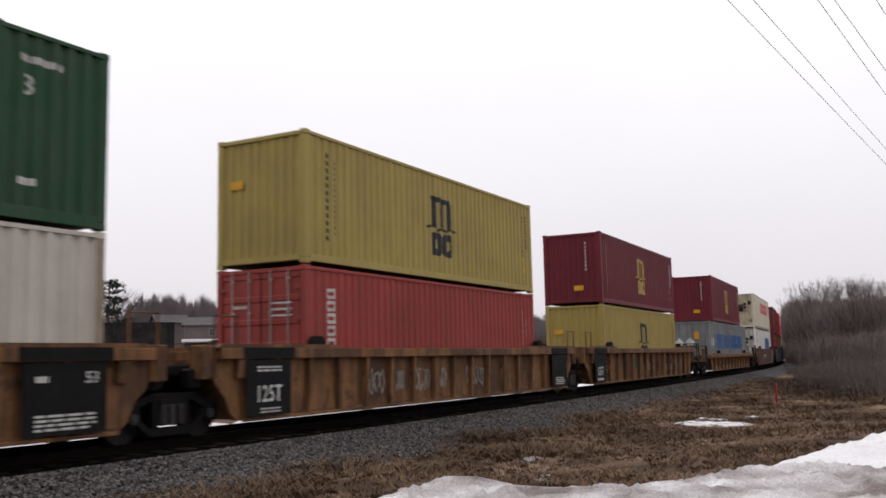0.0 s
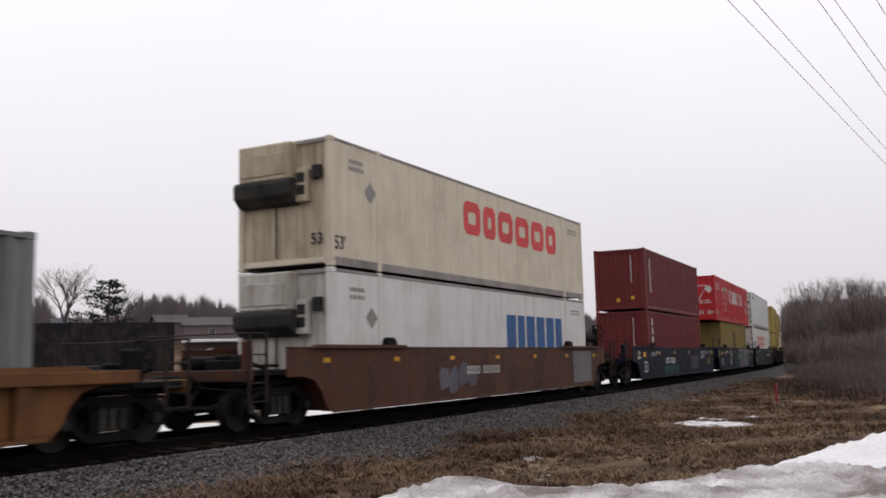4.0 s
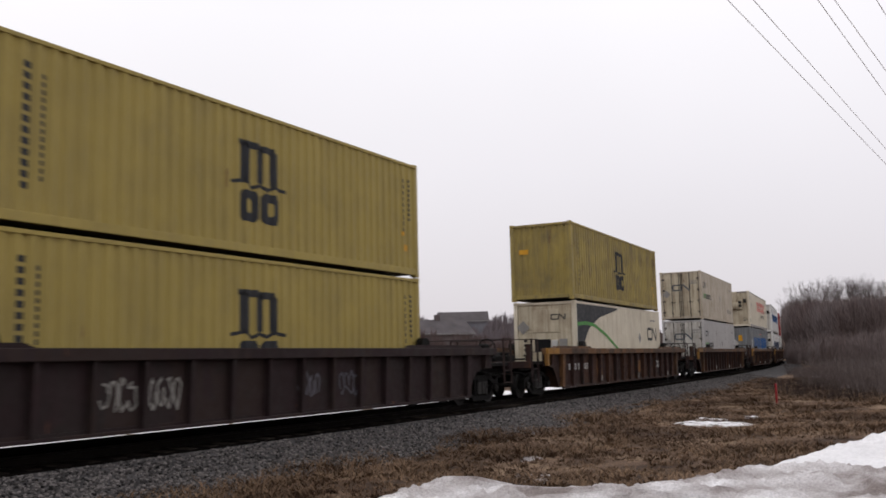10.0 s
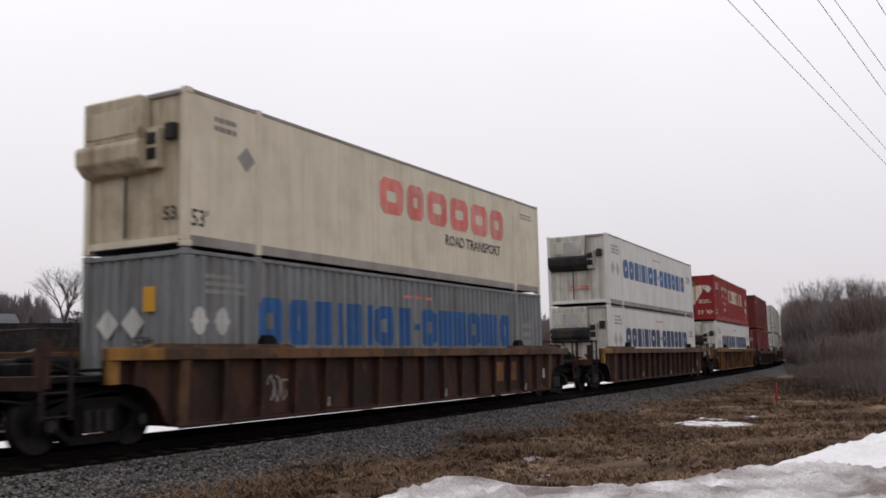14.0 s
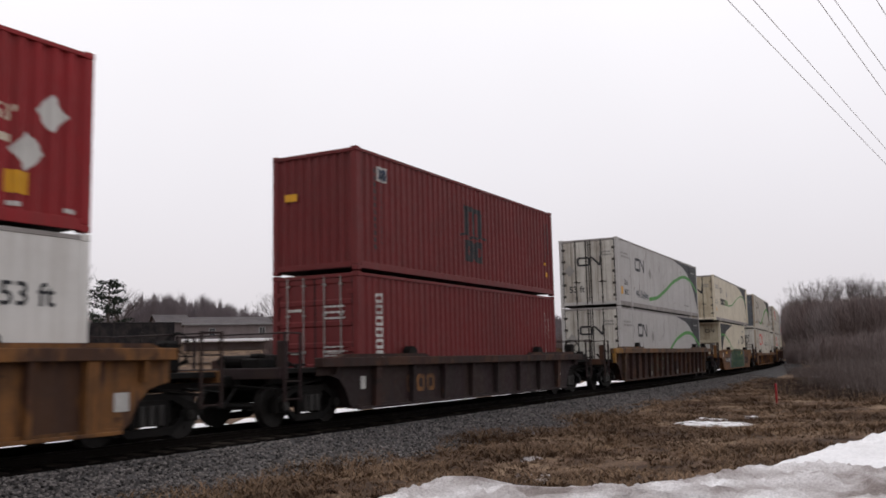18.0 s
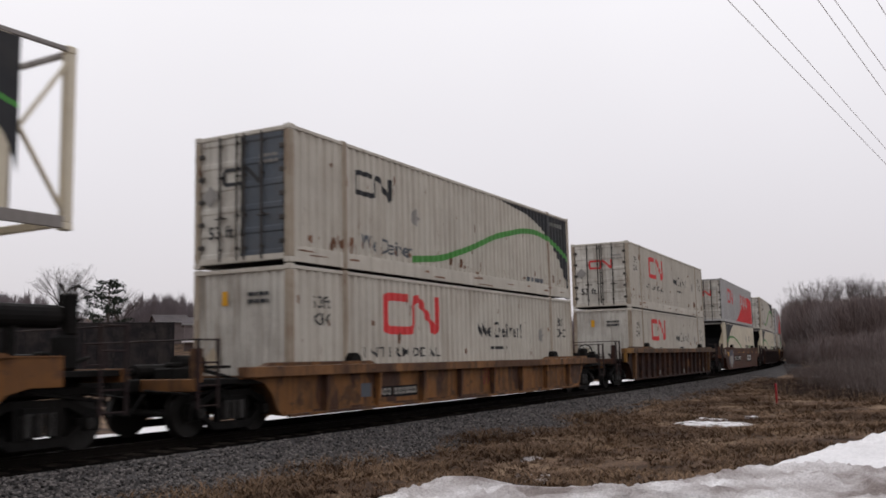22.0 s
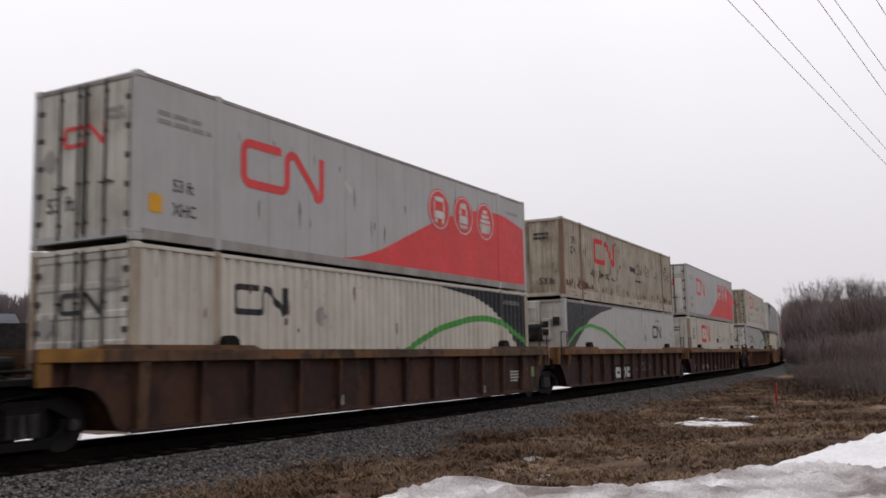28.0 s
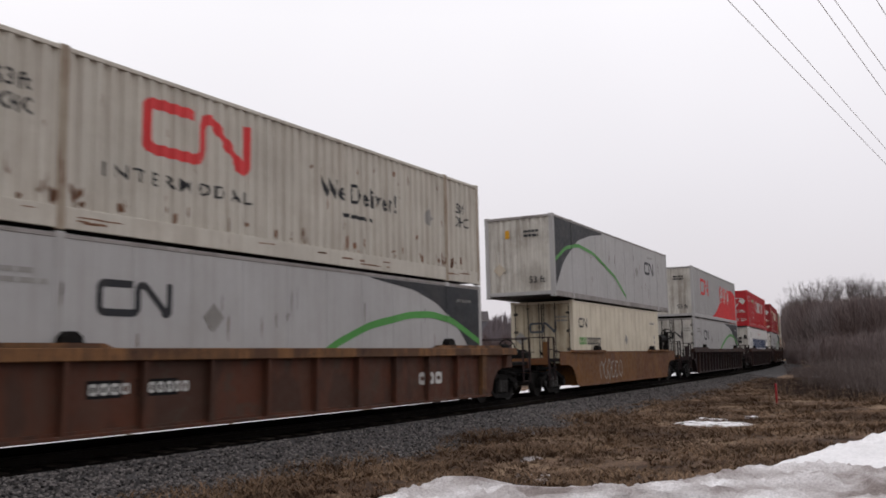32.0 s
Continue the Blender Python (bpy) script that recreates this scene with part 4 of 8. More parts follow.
def frame_mesh(sgn):
    """A cast side frame: arched top member, open windows, spring seat and bearing jaws."""
    bm = bmesh.new()
    y0, y1 = sgn * 1.0 - 0.06, sgn * 1.0 + 0.06
    for prof in ([(-0.56, 0.68), (0.56, 0.68), (0.52, 0.81), (-0.52, 0.81)], [(-0.5, 0.1), (0.5, 0.1), (0.52, 0.24), (-0.52, 0.24)]):
        prism(bm, prof, y0, y1)
    for m in (-1, 1):
        for prof in ([(0.5, 0.81), (0.53, 0.67), (0.8, 0.54), (1.12, 0.5), (1.1, 0.6), (0.84, 0.67)], [(0.48, 0.1), (0.78, 0.33), (0.78, 0.5), (0.7, 0.5), (0.7, 0.38), (0.5, 0.24)],
                     [(0.3, 0.22), (0.4, 0.22), (0.42, 0.7), (0.3, 0.7)], [(1.02, 0.3), (1.12, 0.3), (1.12, 0.52), (1.02, 0.52)]):
            prism(bm, [(m * x, z) for x, z in prof], y0, y1)
        rod(bm, (m * 0.89, sgn * 0.93, 0.42), (m * 0.89, sgn * 1.1, 0.42), 0.125, 14)
        box(bm, min(m * 0.77, m * 1.01), max(m * 0.77, m * 1.01), sgn * 1.0 - 0.07, sgn * 1.0 + 0.07, 0.5, 0.56)
    box(bm, -0.3, 0.3, sgn * 1.0 - 0.1, sgn * 1.0 + 0.1, 0.6, 0.7)
    return mesh_of("side_frame", bm, GRIMESHADE)


def spring_mesh(sgn):
    """One coil spring, turned as a ridged column."""
    verts, faces, n = [], [], 10
    for q in range(15):
        r = 0.092 if q % 2 else 0.07
        for i in range(n):
            a = 2 * math.pi * i / n
            verts.append((r * math.cos(a), sgn * 1.06 + r * math.sin(a), 0.27 + 0.35 * q / 14))
    for q in range(14):
        for i in range(n):
            j = (i + 1) % n
            faces.append((q * n + i, q * n + j, q * n + n + j, q * n + n + i))
    return raw("spring", verts, faces, COIL, True)


def truck(car, x):
    b = hang("truck", memo("bolster", lambda: mesh_of("truck", boxes((-0.2, 0.2, -0.95, 0.95, 0.46, 0.74), bev=0.03), GRIMESHADE)), car, "grimy cast steel truck with springs, shade painted in", Matrix.Translation((x, 0, RAIL_Z)))
    for sgn in (-1, 1):
        hang("side_frame", memo(("sf", sgn), lambda: frame_mesh(sgn)), b)
        for sx in (-0.2, 0.0, 0.2):
            hang("spring", memo(("sp", sgn), lambda: spring_mesh(sgn)), b, at=Matrix.Translation((sx, 0, 0)))
        for cx in (-0.89, 0.89):
            hang("bearing_cap", memo(("bc", sgn), lambda: mesh_of("bearing_cap", rod(rod(bmesh.new(), (0, sgn * 1.1, 0.42), (0, sgn * 1.135, 0.42), 0.085, 12), (0, sgn * 1.135, 0.42), (0, sgn * 1.15, 0.42), 0.035, 8), COIL)), b, at=Matrix.Translation((cx, 0, 0)))
    for dx in (-0.89, 0.89):
        ws = hang("wheelset", memo("ws", wheelset_mesh), car, at=Matrix.Translation((x + dx, 0, WHEEL_R + RAIL_Z)))
        spinning.append((ws, car, x + dx))


def well_car(label, paint, chord, style, top, hl, hr, joint_l=False, joint_r=False, own_truck_r=True, own_truck_l=True, rib_step=1.02, dark_plates=(), marks=(), side=9.75, well=8.3, brake=True):
    """A well car, x along its length: hl and hr are the distances from its middle to its couplings."""
    car = empty("well_car")
    tagged(car, label, "railcar", group="well cars of the train")
    sl = hl - 0.75 if joint_l else min(hl - 1.95, side + 0.3)
    sr = hr - 0.75 if joint_r else min(hr - 1.95, side + 0.3)
    out = 1.40
    face = out - (0.0 if style == "smooth" else 0.06)
    k = (paint.name, style, top, round(sl, 2), round(sr, 2), well)
    arch = [(0.0, 0.175), (0.18, 0.3), (0.34, 0.62), (0.58, 0.84), (0.95, 0.93)]
    zt = top - 0.2 if style != "smooth" else top
    prof = [(-sl, 0.93)] + [(-well - 0.05 - a, z) for a, z in arch[::-1] if well + 0.05 + a < sl] + [(well + 0.05 + a, z) for a, z in arch if well + 0.05 + a < sr] + [(sr, 0.93), (sr, zt), (-sl, zt)]
    for sgn in (-1, 1):
        yo = sgn * out
        plate_ob = hang("side_sheet", memo(("ss", sgn, *k), lambda: mesh_of("side_sheet", plate(prof, min(sgn * face, sgn * (face - 0.03)), max(sgn * face, sgn * (face - 0.03))), paint)), car)
        hang("bottom_sill", memo(("bs", sgn, *k), lambda: mesh_of("bottom_sill", boxes((-well, well, min(yo - sgn * 0.02, yo + sgn * 0.05), max(yo - sgn * 0.02, yo + sgn * 0.05), 0.15, 0.21), bev=0.008), paint)), car)
        if style != "smooth":
            hang("top_chord", memo(("tc", sgn, chord.name, *k), lambda: mesh_of("top_chord", boxes((-sl, sr, min(yo - sgn * 0.1, yo + sgn * 0.13), max(yo - sgn * 0.1, yo + sgn * 0.13), top - 0.2, top), bev=0.012), chord)), car)
            n = int((sl + sr - 1.2) / rib_step)
            for i in range(n + 1):
                x = -sl + 0.6 + (sl + sr - 1.2) * i / n
                z0 = 0.19 if -well < x < well else 0.95
                deep = abs(x) > well - 0.8 and abs(x) < well + 0.2
                # small pale blocks make specks at the feet of some ribs
                if sgn < 0 and z0 < 0.5 and paint in (BROWN, TTXNEW) and (i * 7) % 5 < (4 if paint is TTXNEW else 1):
                    hang("tie_down_lug", memo(("pale_speck", sgn), lambda: mesh_of("tie_down_lug", boxes((-0.03, 0.03, yo - 0.105, yo - 0.06, 0.0, 0.1), (-0.018, 0.018, yo - 0.112, yo - 0.07, 0.09, 0.2), bev=0.01), SPRAY)), car, "small pale block at the foot of a rib", Matrix.Translation((x + 0.02, 0, 0.235 + 0.03 * (i % 3))))
                hang("rib", memo(("rib", sgn, z0, deep, chord.name if deep else paint.name, top), lambda: rib_mesh(sgn, z0, top - 0.2, 0.11 if deep else 0.045, yo, chord if deep else paint)), car, at=Matrix.Translation((x, 0, 0)))
            if chord is CHORD:
                hang("chord_cap", memo(("cap", sgn, *k), lambda: mesh_of("chord_cap", boxes((-sl - 0.004, -sl + 1.1, min(yo + sgn * 0.05, yo + sgn * 0.134), max(yo + sgn * 0.05, yo + sgn * 0.134), top - 0.196, top + 0.004), bev=0.006), WORNYELLOW)), car, "worn yellow end of the top chord")
                hang("end_stanchion", memo(("est", sgn, *k), lambda: mesh_of("end_stanchion", boxes((-sl, -sl + 0.2, min(yo, yo + sgn * 0.1), max(yo, yo + sgn * 0.1), 0.93, top - 0.2), bev=0.008), WORNYELLOW)), car)
        else:
            hang("top_lip", memo(("tl", sgn, *k), lambda: mesh_of("top_lip", boxes((-sl, sr, min(yo - sgn * 0.05, yo + sgn * 0.015), max(yo - sgn * 0.05, yo + sgn * 0.015), top, top + 0.03), bev=0.006), paint)), car)
        for a in (-1, 1):
            x = a * (min(well, 8.3) - 2.35)
            hang("corner_guide", memo(("cg", sgn, a, *k), lambda: mesh_of("corner_guide", plate([(x - 0.22, top + 0.01), (x + 0.22, top + 0.01), (x + 0.17, top + 0.17), (x + 0.06, top + 0.25), (x - 0.08, top + 0.25), (x - 0.17, top + 0.17)], min(yo - sgn * 0.12, yo + sgn * 0.07), max(yo - sgn * 0.12, yo + sgn * 0.07)), GRIMESHADE)), car, "black guide block for container corners")
            x = a * (well - 1.2)
            hang("guide_plate", memo(("gp", sgn, a, chord.name, *k), lambda: mesh_of("guide_plate", plate([(x - 2.0, top + 0.004), (x + 1.9, top + 0.004), (x + 1.7, top + 0.075), (x - 1.8, top + 0.075)], min(yo - sgn * 0.06, yo + sgn * 0.1), max(yo - sgn * 0.06, yo + sgn * 0.1)), chord)), car)
    # well floor and end bulkheads
    floor_rows = [(-well, well, -1.36, -1.1, 0.18, 0.26), (-well, well, 1.1, 1.36, 0.18, 0.26)] + [(x - 0.2, x + 0.2, -1.1, 1.1, 0.19, 0.25) for x in (-8.0, -6.1, -4, -2, 0, 2, 4, 6.1, 8.0) if abs(x) <= well]
    hang("well_floor", memo(("wf", *k), lambda: mesh_of("well_floor", boxes(*floor_rows), paint)), car)
    for a, s in ((-1, sl), (1, sr)):
        jl = joint_l if a < 0 else joint_r
        half = hl if a < 0 else hr
        hang("bulkhead", memo(("bh", a, *k), lambda: mesh_of("bulkhead", plate([(a * (well + 0.02), 0.2), (a * (well + 0.1), 0.2), (a * (well + 0.5), 0.98), (a * (well + 0.02), 0.98)], -1.33, 1.33), paint)), car)
        deck = top - 0.42 if top > 1.4 else top - 0.2
        e0, e1 = well + 0.1, (half - 0.3 if jl else half - 0.75)
        hang("end_deck", memo(("ed", a, half, jl, *k), lambda: mesh_of("end_deck", boxes((min(a * e0, a * (s - 0.02)), max(a * e0, a * (s - 0.02)), -1.33, 1.33, deck - 0.12, deck), (min(a * s, a * e1), max(a * s, a * e1), -0.75 if jl else -1.35, 0.75 if jl else 1.35, deck - 0.1, deck), (min(a * e0, a * e1), max(a * e0, a * e1), -0.3, 0.3, 0.72, deck - 0.1), bev=0.01), GRIMESHADE if style != 'smooth' or not jl else paint)), car)
        if jl:
            hang("joint_casting", memo(("jc", a, half), lambda: mesh_of("joint_casting", boxes((min(a * (half - 0.5), a * (half - 0.02)), max(a * (half - 0.5), a * (half - 0.02)), -0.35, 0.35, 0.76, 1.05), bev=0.06), GRIMESHADE)), car)
            for y in (-1.25, 1.25):
                hang("end_post", memo(("ep", a, s, y, *k), lambda: mesh_of("end_post", boxes((min(a * s, a * (s + 0.35)), max(a * s, a * (s + 0.35)), y - 0.16, y + 0.16, 0.95, top + 0.06), bev=0.02), chord)), car)
            hang("joint_cover", memo(("jcv", a, half, top, paint.name), lambda: mesh_of("joint_cover", boxes((min(a * (half - 0.95), a * (half - 0.12)), max(a * (half - 0.95), a * (half - 0.12)), -0.95, 0.95, 1.02, 1.22), (min(a * (half - 0.6), a * (half - 0.3)), max(a * (half - 0.6), a * (half - 0.3)), -1.2, -0.95, 0.8, 1.15), bev=0.03), GRIMESHADE)), car)
            hang("grab_iron", memo(("gi", a, half, s, paint.name), lambda: mesh_of("grab_iron", rod(rod(rod(bmesh.new(), (a * (s - 0.5), -1.43, 0.95), (a * (s - 0.5), -1.43, top + 0.6), 0.02, 6), (a * (s + 0.1), -1.43, 0.95), (a * (s + 0.1), -1.43, top + 0.6), 0.02, 6), (a * (s - 0.5), -1.43, top + 0.58), (a * (s + 0.1), -1.43, top + 0.58), 0.016, 6), paint)), car)
        else:
            hang("coupler", memo(("cu", a, half), lambda: mesh_of("coupler", boxes((min(a * (half - 0.9), a * (half + 0.02)), max(a * (half - 0.9), a * (half + 0.02)), -0.14, 0.14, 0.74, 0.98), (min(a * (half - 0.2), a * (half + 0.06)), max(a * (half - 0.2), a * (half + 0.06)), -0.26, 0.22, 0.7, 1.02), bev=0.03), GRIMESHADE)), car)
            hang("end_sill_plate", memo(("esp", a, half, *k), lambda: mesh_of("end_sill_plate", boxes((min(a * (half - 0.86), a * (half - 0.72)), max(a * (half - 0.86), a * (half - 0.72)), -1.4, 1.4, deck - 0.2, deck + 0.02), bev=0.012), paint)), car)

            def rails():
                bm = bmesh.new()
                for sgn in (-1, 1):
                    for x in (half - 0.8, half - 1.3):
                        rod(bm, (a * x, sgn * 1.42, 0.45), (a * x, sgn * 1.42, deck + 0.72), 0.034, 6)
                    for z in (0.5, 0.85, deck + 0.3, deck + 0.7):
                        rod(bm, (a * (half - 0.8), sgn * 1.42, z), (a * (half - 1.3), sgn * 1.42, z), 0.015, 6)
                rod(bm, (a * (half - 0.8), -1.42, deck + 0.7), (a * (half - 0.8), 1.42, deck + 0.7), 0.015, 6)
                return mesh_of("handrail", bm, DARKBROWN)
            hang("handrail", memo(("hr", a, half, paint.name, top), rails), car)
            if a < 0 or not brake:
                hang("end_post", memo(("epx", a, half, *k), lambda: mesh_of("end_post", boxes((min(a * (half - 1.0), a * (half - 0.82)), max(a * (half - 1.0), a * (half - 0.82)), -1.36, -1.2, 0.9, deck + 0.55), bev=0.012), paint)), car)
            hang("valve_box", memo(("vb", a, half, deck), lambda: mesh_of("valve_box", boxes((min(a * (half - 1.7), a * (half - 1.15)), max(a * (half - 1.7), a * (half - 1.15)), -0.45, 0.0, deck, deck + 0.22), (min(a * (half - 1.55), a * (half - 1.3)), max(a * (half - 1.55), a * (half - 1.3)), -0.35, -0.1, deck + 0.22, deck + 0.32), bev=0.03), GRIMESHADE)), car)
            hang("air_reservoir", memo(("ar", a, half, deck), lambda: mesh_of("air_reservoir", rod(rod(bmesh.new(), (a * (half - 1.9), 0.35, deck + 0.15), (a * (half - 1.0), 0.35, deck + 0.15), 0.14, 12), (a * (half - 2.0), 0.35, deck + 0.15), (a * (half - 0.9), 0.35, deck + 0.15), 0.07, 10), GRIMESHADE)), car)
            hang("brake_lever", memo(("bl", a, half, deck), lambda: mesh_of("brake_lever", rod(rod(boxes((min(a * (half - 2.6), a * (half - 0.8)), max(a * (half - 2.6), a * (half - 0.8)), -1.02, -0.94, 0.8, 0.9)), (a * (half - 2.5), -0.9, 0.9), (a * (half - 1.2), -1.0, deck + 0.2), 0.035, 6), (a * (half - 0.9), -1.1, 0.66), (a * (half - 2.4), -1.1, 0.86), 0.03, 6), GRIMESHADE)), car)
            hang("cut_lever", memo(("cl", a, half), lambda: mesh_of("cut_lever", rod(rod(bmesh.new(), (a * (half - 0.7), -1.35, 0.7), (a * (half - 0.62), -0.3, 0.78), 0.018, 6), (a * (half - 0.7), -1.35, 0.7), (a * (half - 0.7), -1.38, 0.45), 0.018, 6), GRIMESHADE)), car)
            hang("brake_hose", memo(("bho", a, half), lambda: mesh_of("brake_hose", rod(rod(bmesh.new(), (a * (half - 0.6), -0.35, 0.72), (a * (half - 0.25), -0.35, 0.35), 0.03, 6), (a * (half - 0.25), -0.35, 0.35), (a * (half + 0.05), -0.3, 0.42), 0.03, 6), GRIMESHADE)), car)
            if brake and a > 0:
                def wheel():
                    bm = bmesh.new()
                    c = Vector((half - 1.35, -0.9, deck + (1.05 if style == "smooth" else 0.42)))
                    for i in range(16):
                        p, q = i * math.pi / 8, (i + 1) * math.pi / 8
                        rod(bm, c + Vector((0, 0.28 * math.cos(p), 0.28 * math.sin(p))), c + Vector((0, 0.28 * math.cos(q), 0.28 * math.sin(q))), 0.022, 6)
                    for i in range(5):
                        p = i * math.pi * 0.4
                        rod(bm, c, c + Vector((0.02, 0.28 * math.cos(p), 0.28 * math.sin(p))), 0.015, 5)
                    return mesh_of("brake_wheel", bm, GRIMESHADE)
                hang("brake_wheel", memo(("bw", half, deck, style), wheel), car, "black spoked hand brake wheel")
                hang("brake_stand", memo(("bst", half, deck), lambda: mesh_of("brake_stand", boxes((half - 1.75, half - 1.37, -1.02, -0.78, deck, deck + 0.56), bev=0.05), GRIMESHADE)), car)
                if style == "smooth":
                    hang("brake_column", memo(("bcl", half, deck), lambda: mesh_of("brake_column", boxes((half - 1.58, half - 1.38, -1.0, -0.8, deck + 0.55, deck + 1.2), (half - 1.7, half - 1.62, -0.94, -0.86, deck + 1.0, deck + 1.36), bev=0.03), GRIMESHADE)), car)
                    hang("brake_reservoir", memo(("brs", half, deck), lambda: mesh_of("brake_reservoir", rod(rod(boxes((half - 2.5, half - 2.4, -0.92, -0.68, deck, deck + 0.7), bev=0.02), (half - 2.75, -0.8, deck + 0.84), (half - 1.66, -0.8, deck + 0.84), 0.185, 16), (half - 2.82, -0.8, deck + 0.84), (half - 1.6, -0.8, deck + 0.84), 0.11, 14), GRIMESHADE)), car, "black steel air reservoir beside the hand brake")
        if jl and ((a < 0 and own_truck_l) or (a > 0 and own_truck_r)):
            truck(car, a * half)
        if not jl:
            truck(car, a * (half - 2.1))
    # air brake gear seen past the end: a cylinder and a pipe on the deck
    def gear():
        bm = rod(bmesh.new(), (-sl + 0.3, 0.55, 1.25), (-sl + 1.0, 0.55, 1.25), 0.16, 12)
        rod(bm, (-sl + 0.2, 0.2, 1.16), (-well - 0.3, -0.2, 1.16), 0.03, 6)
        return mesh_of("brake_cylinder", bm, GRIMESHADE)
    if not joint_l:
        hang("brake_cylinder", memo(("bcy", sl), gear), car)
    for x0, x1 in dark_plates:
        part("stencil_plate", boxes((x0, x1, -out - 0.114, -out - 0.104, 0.24, top - 0.22)), BLACK, car, "black stencil panel with white lettering")
        part("chord_cover", boxes((x0 - 0.1, x1 + 0.1, -out - 0.138, -out - 0.12, top - 0.19, top + 0.01)), BLACK, car)
    for layer, (name, mat, polys) in enumerate(marks):
        lift = 0.118 if dark_plates and name in ("stencil", "number") else 0.004 + 0.0015 * layer
        for group in (clusters(polys) if name in SPLIT else [polys]):
            v, f = decal(group, lambda x: -out if lift > 0.1 else -face, [], lift)
            tagged(hang(SPLIT.get(name, name), raw(SPLIT.get(name, name), v, f, mat), car), kind="stuff" if name in ("stencil", "number", "graffiti") else "")
    return car


def rib_mesh(sgn, z0, z1, hw, yo, mat):
    bm = plate([(-hw, z0), (hw, z0), (hw, z1), (-hw, z1)], min(yo - sgn * 0.06, yo + sgn * 0.1), max(yo - sgn * 0.06, yo + sgn * 0.1))
    bm.verts.ensure_lookup_table()
    for v in bm.verts:
        if abs(v.co.y) > abs(yo) + 0.05 and v.co.z < z0 + 0.01:
            v.co.y = yo + sgn * 0.045
    return mesh_of("rib", bm, mat)


def scrawl(x, z, w, h, seed, n=5, t=0.07):
    """Sprayed loops and strokes that say nothing."""
    r, out = random.Random(seed), []
    for i in range(n):
        cx, cz = x + w * (i + 0.5) / n, z + h * 0.5
        pts = []
        a0, turn = r.uniform(0, 6.3), r.choice((-1, 1))
        for q in range(9):
            a = a0 + turn * q * r.uniform(0.5, 0.75)
            pts.append((cx + w / n * r.uniform(0.3, 0.62) * math.cos(a), cz + h * r.uniform(0.3, 0.5) * math.sin(a)))
        out += line(pts, t)
    return out


def blobs(x, z, w, h, seed, n=6):
    r, out = random.Random(seed), []
    for i in range(n):
        cx, cz = x + w * (i + 0.5) / n, z + h * r.uniform(0.4, 0.6)
        m = 9
        ring_r = [r.uniform(0.7, 1.15) for _ in range(m)]
        pts = [(cx + w / n * 0.62 * ring_r[q] * math.cos(q * 2 * math.pi / m), cz + h * 0.46 * ring_r[q] * math.sin(q * 2 * math.pi / m)) for q in range(m)]
        c = (cx, cz)
        out += [[c, pts[q], pts[(q + 1) % m]] for q in range(m)]
    return out


def fat_letters(x, z, w, h, n, seed, t=0.2):
    """Bulging sprayed strokes, as an outline and a fill, that spell nothing."""
    r, rim, fill = random.Random(seed), [], []
    forms = [((0, 0), (0.1, 1), (0.85, 0.1), (0.9, 1)), ((0.9, 0.9), (0.2, 0.95), (0.05, 0.45), (0.2, 0.05), (0.9, 0.1)), ((0, 0), (0.45, 1), (0.95, 0)), ((0.9, 0.95), (0.15, 0.9), (0.2, 0.55), (0.85, 0.45), (0.8, 0.08), (0.05, 0.05)), ((0.05, 1), (0.15, 0.1), (0.8, 0.05), (0.95, 1)), ((0.1, 0), (0.1, 1), (0.8, 0.8), (0.2, 0.5), (0.9, 0))]
    for i in range(n):
        f = forms[r.randrange(len(forms))]
        cw = w / n
        pts = [(x + cw * (i - 0.25 + 1.5 * px) + r.uniform(-0.2, 0.2) * cw, z + h * (0.1 + 0.8 * pz) + r.uniform(-0.1, 0.1) * h * 0.8) for px, pz in f]
        rim += line(pts, t * 1.36)
        fill += line(pts, t)
    return rim, fill


def reflectors(x0, x1, z, n):
    return [rect(x0 + (x1 - x0) * i / (n - 1) - 0.12, z, 0.24, 0.1) for i in range(n)]


# ---------------------------------------------------------------- liveries
def msc(label, paint, mark, end="wall", **kw):
    m = [("logo", mark, upright(arch_mark(1.0), -0.58, 1.38, 0.72)), ("lettering", mark, stack(-5.35, 0.55, 0.16, 2.0, 12) + stack(-5.02, 0.7, 0.09, 1.7, 14))]
    r = [("lettering", CHALK if mark is GOLD else mark, stack(5.38, 1.1, 0.045, 1.4, 9) + stack(5.64, 1.4, 0.06, 1.1, 9)), ("placard", AMBER, [rect(5.4, 0.62, 0.22, 0.16), rect(5.35, 1.0, 0.08, 0.1)])]
    e = [("placard", AMBER, [rect(0.05, 0.55, 0.4, 0.2)] if mark is GOLD else [rect(-0.85, 1.75, 0.36, 0.18)])]
    if mark is GOLD:
        e.append(("lettering", CHALK, stack(0.55, 1.35, 0.06, 1.2, 8)))
    if end == "doors":
        e = [("placard", AMBER, [rect(0.45, 0.55, 0.42, 0.24)]), ("sticker", LIME, [rect(0.5, 0.86, 0.32, 0.16)]), ("sticker", CHALK, [rect(-0.82, 0.5, 0.24, 0.26), rect(-0.36, 1.9, 0.16, 0.14), rect(-0.8, 1.25, 0.14, 0.12)])]
    return container(label, F40, paint, True, end, marks=m + r + list(kw.pop("more", ())), end_marks=e, **kw)


